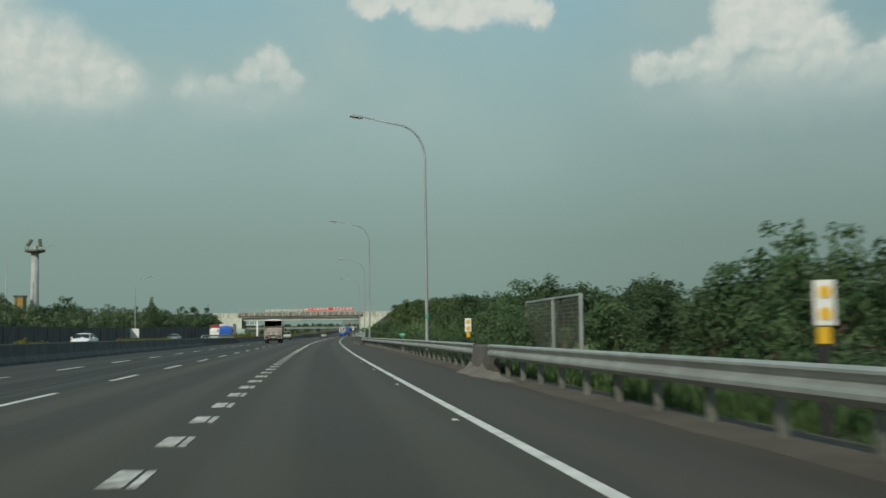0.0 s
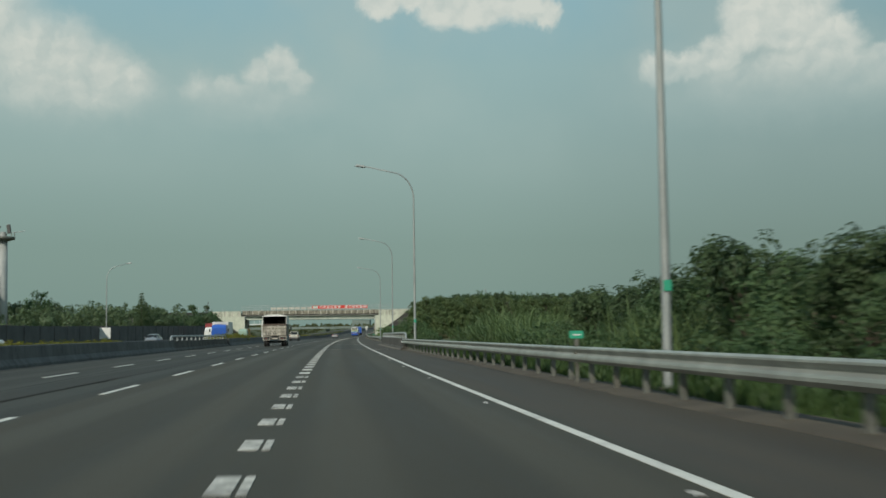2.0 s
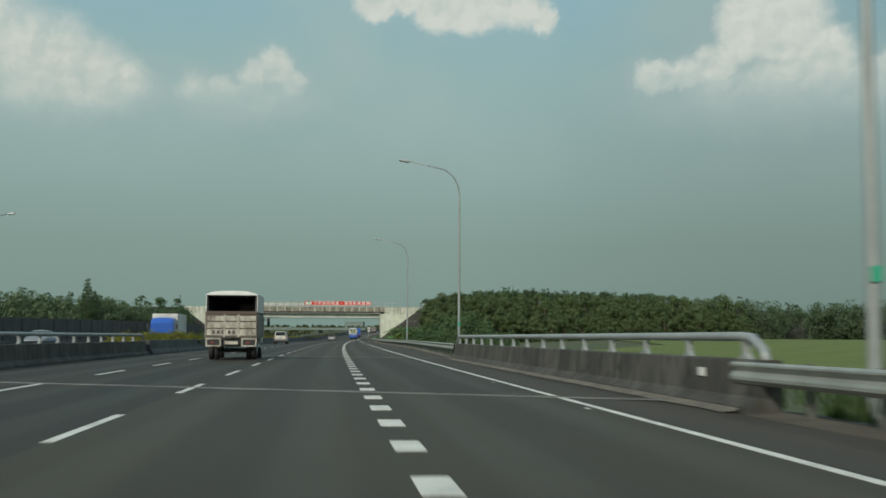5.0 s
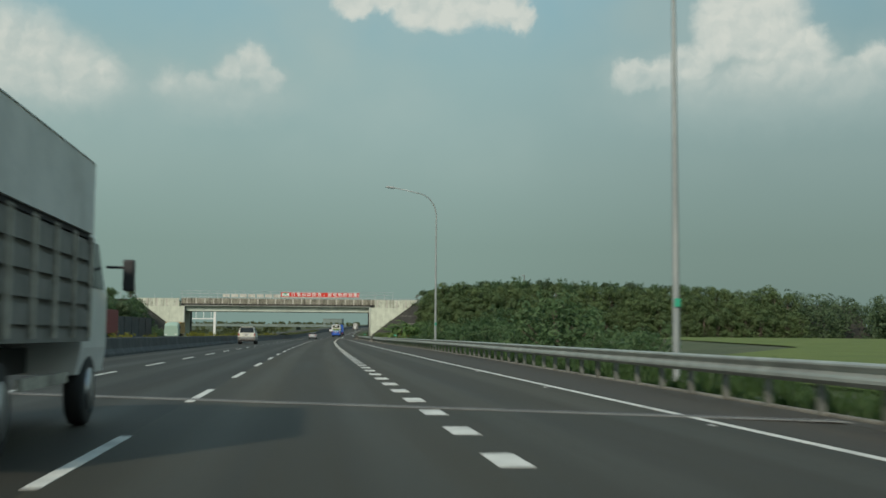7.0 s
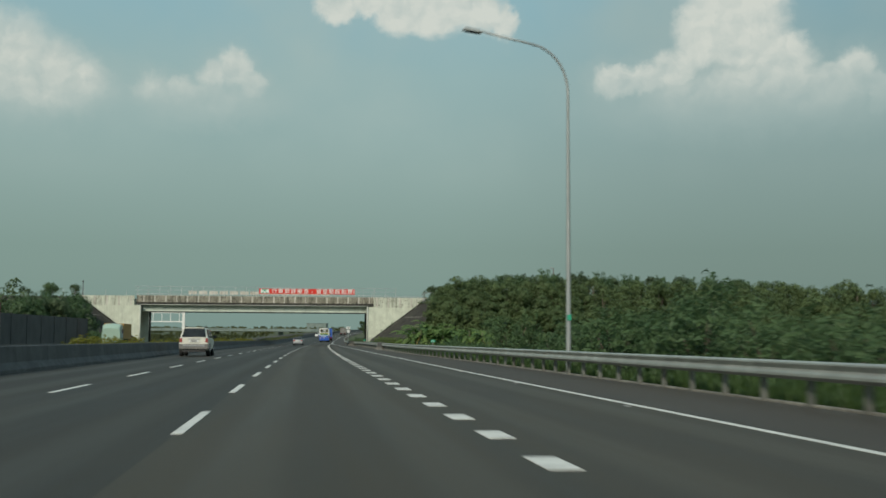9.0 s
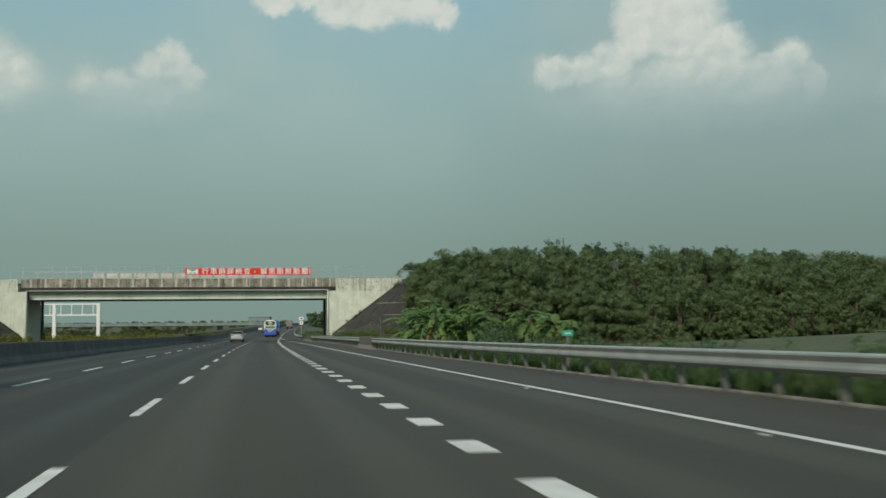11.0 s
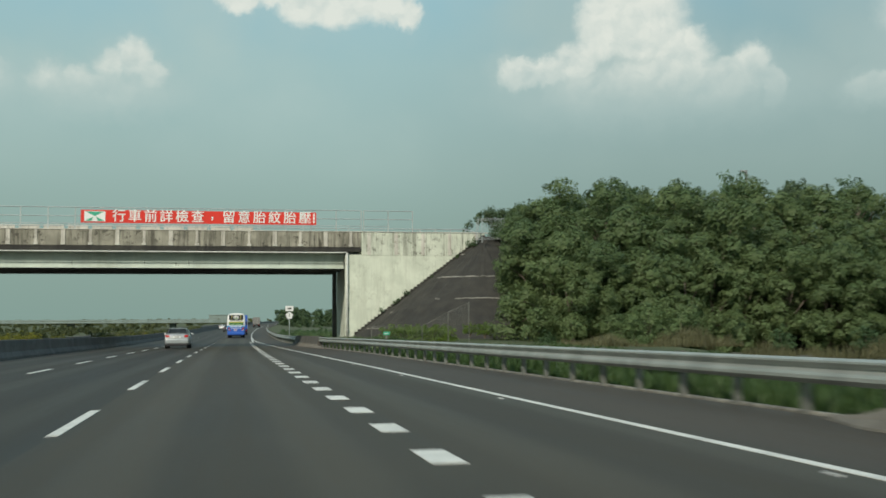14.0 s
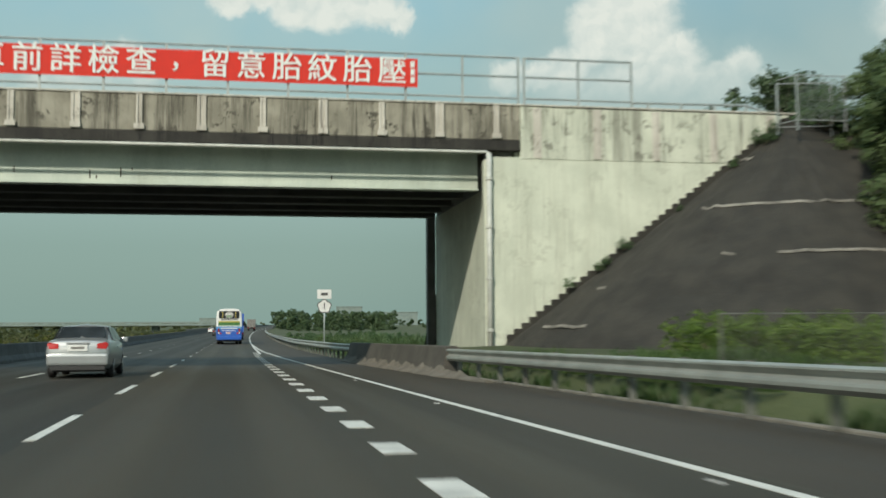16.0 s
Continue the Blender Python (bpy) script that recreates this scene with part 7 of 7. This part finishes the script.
def suv(s, d, paint, label, turn=0.0):
    v = thing("suv", stand(s, d, 0, turn), label, "car")

    def st(y, sill, w, belt, roof, rw):
        return (y, [(w - 0.08, sill), (w, sill + 0.12), (w + 0.01, (sill + belt) / 2), (w - 0.01, belt), (w - 0.05, belt + 0.06), (rw, roof - 0.09), (rw - 0.10, roof - 0.01), (0, roof + 0.02)])
    body = loft([st(0.03, 0.42, 0.84, 1.06, 1.15, 0.78), st(0.08, 0.40, 0.87, 1.08, 1.20, 0.79), st(0.30, 0.38, 0.89, 1.08, 1.72, 0.70), st(0.9, 0.36, 0.895, 1.07, 1.75, 0.70), st(2.4, 0.36, 0.895, 1.05, 1.75, 0.70),
                 st(2.95, 0.36, 0.89, 1.04, 1.64, 0.67), st(3.5, 0.36, 0.88, 1.0, 1.12, 0.74), st(4.1, 0.38, 0.86, 0.95, 1.04, 0.72), st(4.4, 0.42, 0.76, 0.82, 0.9, 0.6)], paint, "body", False)
    b = part("body", body, None, v)
    md = b.modifiers.new("round", "BEVEL")
    md.width, md.segments, md.limit_method, md.angle_limit = 0.025, 2, "ANGLE", radians(30)
    rw = panel([(-0.72, 0.035, 1.17), (0.72, 0.035, 1.17), (0.63, 0.235, 1.66), (-0.63, 0.235, 1.66)], GLASS, v, "rear_window", "large dark rear window", 0.012, (0, -0.93, 0.37))
    part("wiper", tube([(-0.05, 0.0, 1.20), (0.42, 0.02, 1.24)], 0.012, 6), CHASSIS, rw)
    for sx in (-1, 1):
        for y0, y1 in ((0.45, 1.35), (1.45, 2.2), (2.28, 3.0)):
            panel([(sx * 0.86, y0, 1.15), (sx * 0.86, y1, 1.14), (sx * 0.725, min(y1, 2.75), 1.64), (sx * 0.725, y0 + 0.05, 1.64)], GLASS, v, "side_window", "", 0.016, (sx, 0, 0.3))
        panel([(sx * 0.69, 0.005, 0.86), (sx * 0.86, 0.02, 0.86), (sx * 0.85, 0.03, 1.10), (sx * 0.71, 0.01, 1.10)], plain("dull_red_lens", (0.30, 0.06, 0.05), 0.35), v, "tail_lamp", "dull red tail lamp", 0.025)
        part("roof_bar", tube([(sx * 0.60, 0.6, 1.74), (sx * 0.60, 0.7, 1.82), (sx * 0.60, 2.3, 1.82), (sx * 0.60, 2.4, 1.74)], 0.025, 6), CHASSIS, v)
        part("mirror", box(sx * 1.0 - 0.10, sx * 1.0 + 0.10, 2.85, 2.98, 1.08, 1.28, bevel=0.04), CHASSIS, v)
        part("wheel_arch", box(*sorted((sx * 0.86, sx * 0.915)), 0.40, 1.30, 0.42, 0.80, bevel=0.05), DIRTY, v, "dark plastic wheel arch")
    bp = part("bumper", box(-0.88, 0.88, -0.09, 0.2, 0.44, 0.76, bevel=0.05), DIRTY, v, "dark grey rear bumper")
    part("bumper_strip", box(-0.66, 0.66, -0.105, -0.091, 0.60, 0.70, bevel=0.004), RIM, bp, "pale strip on the bumper")
    part("valance", box(-0.7, 0.7, 0.0, 0.3, 0.28, 0.43), CHASSIS, v)
    pl = panel(rounded(-0.30, 0.30, 0.86, 1.02, 0.015, -0.002), WHITE, v, "number_plate", "white plate with a dark bar")
    panel([(-0.17, -0.020, 0.90), (0.17, -0.020, 0.90), (0.17, -0.020, 0.97), (-0.17, -0.020, 0.97)], DIRTY, pl, "plate_bar", "", 0.004)
    part("handle", box(-0.35, 0.35, -0.02, 0.03, 1.05, 1.09, bevel=0.01), RIM, v)
    part("spoiler", box(-0.60, 0.60, 0.20, 0.42, 1.70, 1.76, bevel=0.015), paint, v)
    part("underbody", box(-0.72, 0.72, 0.2, 4.2, 0.28, 0.40), CHASSIS, v)
    add_wheels(v, 0.36, 0.23, ((-0.80, 0.85), (0.80, 0.85), (-0.80, 3.45), (0.80, 3.45)))
    return v


def lorry(s, d, cab_paint, box_paint, label, turn=0.0, length=7.5, high=3.4):
    v = thing("lorry", stand(s, d, 0, turn), label, "truck")
    part("cargo_box", box(-1.2, 1.2, 0, length, 1.0, high, bevel=0.04), box_paint, v)
    for k in range(4):
        part("edge_trim", box(-1.21 + 0.805 * k - 0.03 * (k == 3), -1.17 + 0.805 * k - 0.03 * (k == 3), -0.02, -0.002, 1.05, high - 0.06), RIM, v)
    part("chassis", box(-0.5, 0.5, 0.1, length + 1.6, 0.65, 0.99), CHASSIS, v)
    y = length + 0.2
    cab = part("cab", loft([(y, [(1.05, 0.55), (1.15, 0.8), (1.16, 1.9), (1.08, 2.7), (0.9, 2.85), (0, 2.9)]), (y + 1.3, [(1.05, 0.55), (1.15, 0.8), (1.16, 1.7), (1.06, 2.6), (0.88, 2.72), (0, 2.78)]), (y + 1.75, [(1.0, 0.5), (1.1, 0.8), (1.1, 1.5), (1.0, 2.1), (0.8, 2.25), (0, 2.3)])], cab_paint, "cab", False), None, v)
    panel([(-0.95, y + 1.70, 1.62), (0.95, y + 1.70, 1.62), (0.88, y + 1.42, 2.5), (-0.88, y + 1.42, 2.5)], GLASS, cab, "windscreen", "", 0.05, (0, 1, 0.3))
    for sx in (-1, 1):
        part("headlamp", box(sx * 0.8 - 0.14, sx * 0.8 + 0.14, y + 1.72, y + 1.80, 0.75, 0.95, bevel=0.02), CLEAR_LAMP, v)
        part("tail_lamp", box(sx * 0.9 - 0.15, sx * 0.9 + 0.15, -0.04, 0.05, 0.75, 0.92, bevel=0.01), RED_LAMP, v)
        part("mirror", box(sx * 1.35 - 0.1, sx * 1.35 + 0.1, y + 1.4, y + 1.5, 1.7, 2.2, bevel=0.03), CHASSIS, v)
    add_wheels(v, 0.47, 0.26, ((-1.0, 1.6), (-0.7, 1.6), (1.0, 1.6), (0.7, 1.6), (-1.0, length + 1.0), (1.0, length + 1.0)))
    return v


coach(468, -1.9)
stake_truck(149, -5.3)
suv(256, -9.0, plain("champagne_paint", (0.66, 0.66, 0.57), 0.4, 0.0, 0.3), "pale champagne sport utility car with dark windows")
saloon(388, -5.5, SILVER, "silver saloon car with red tail lamps")
lorry(505, -1.7, BLUE, BLUE, "blue box lorry further along the lane")
saloon(560, -5.5, plain("dark_car_paint", (0.05, 0.055, 0.06), 0.3, 0.2, 0.5), "dark saloon car far along the road")
saloon(620, -9.0, WHITE, "white saloon car far along the road")
lorry(700, -1.6, WHITE, DIRTY, "grey box lorry far along the road")
# opposite carriageway, driving the other way
lorry(214, -17.2, BLUE, TARP, "blue lorry with a pale box on the opposite carriageway", 180, 6.0, 3.2)
lorry(335, -26.6, plain("green_cab", (0.30, 0.42, 0.34), 0.4, 0, 0.4), plain("ochre_box", (0.36, 0.21, 0.05), 0.6), "small pale green lorry with an ochre box on the opposite carriageway", 180, 5.5, 2.9)
saloon(190, -23.5, plain("grey_car_paint", (0.22, 0.23, 0.24), 0.3, 0.3, 0.5), "grey saloon car on the opposite carriageway", 180)
lorry(271, -25.6, WHITE, plain("maroon_box", (0.22, 0.03, 0.03), 0.6), "white lorry with a maroon box on the opposite carriageway", 180, 8.0, 3.6)
saloon(108, -20.0, WHITE, "white car on the opposite carriageway", 180)
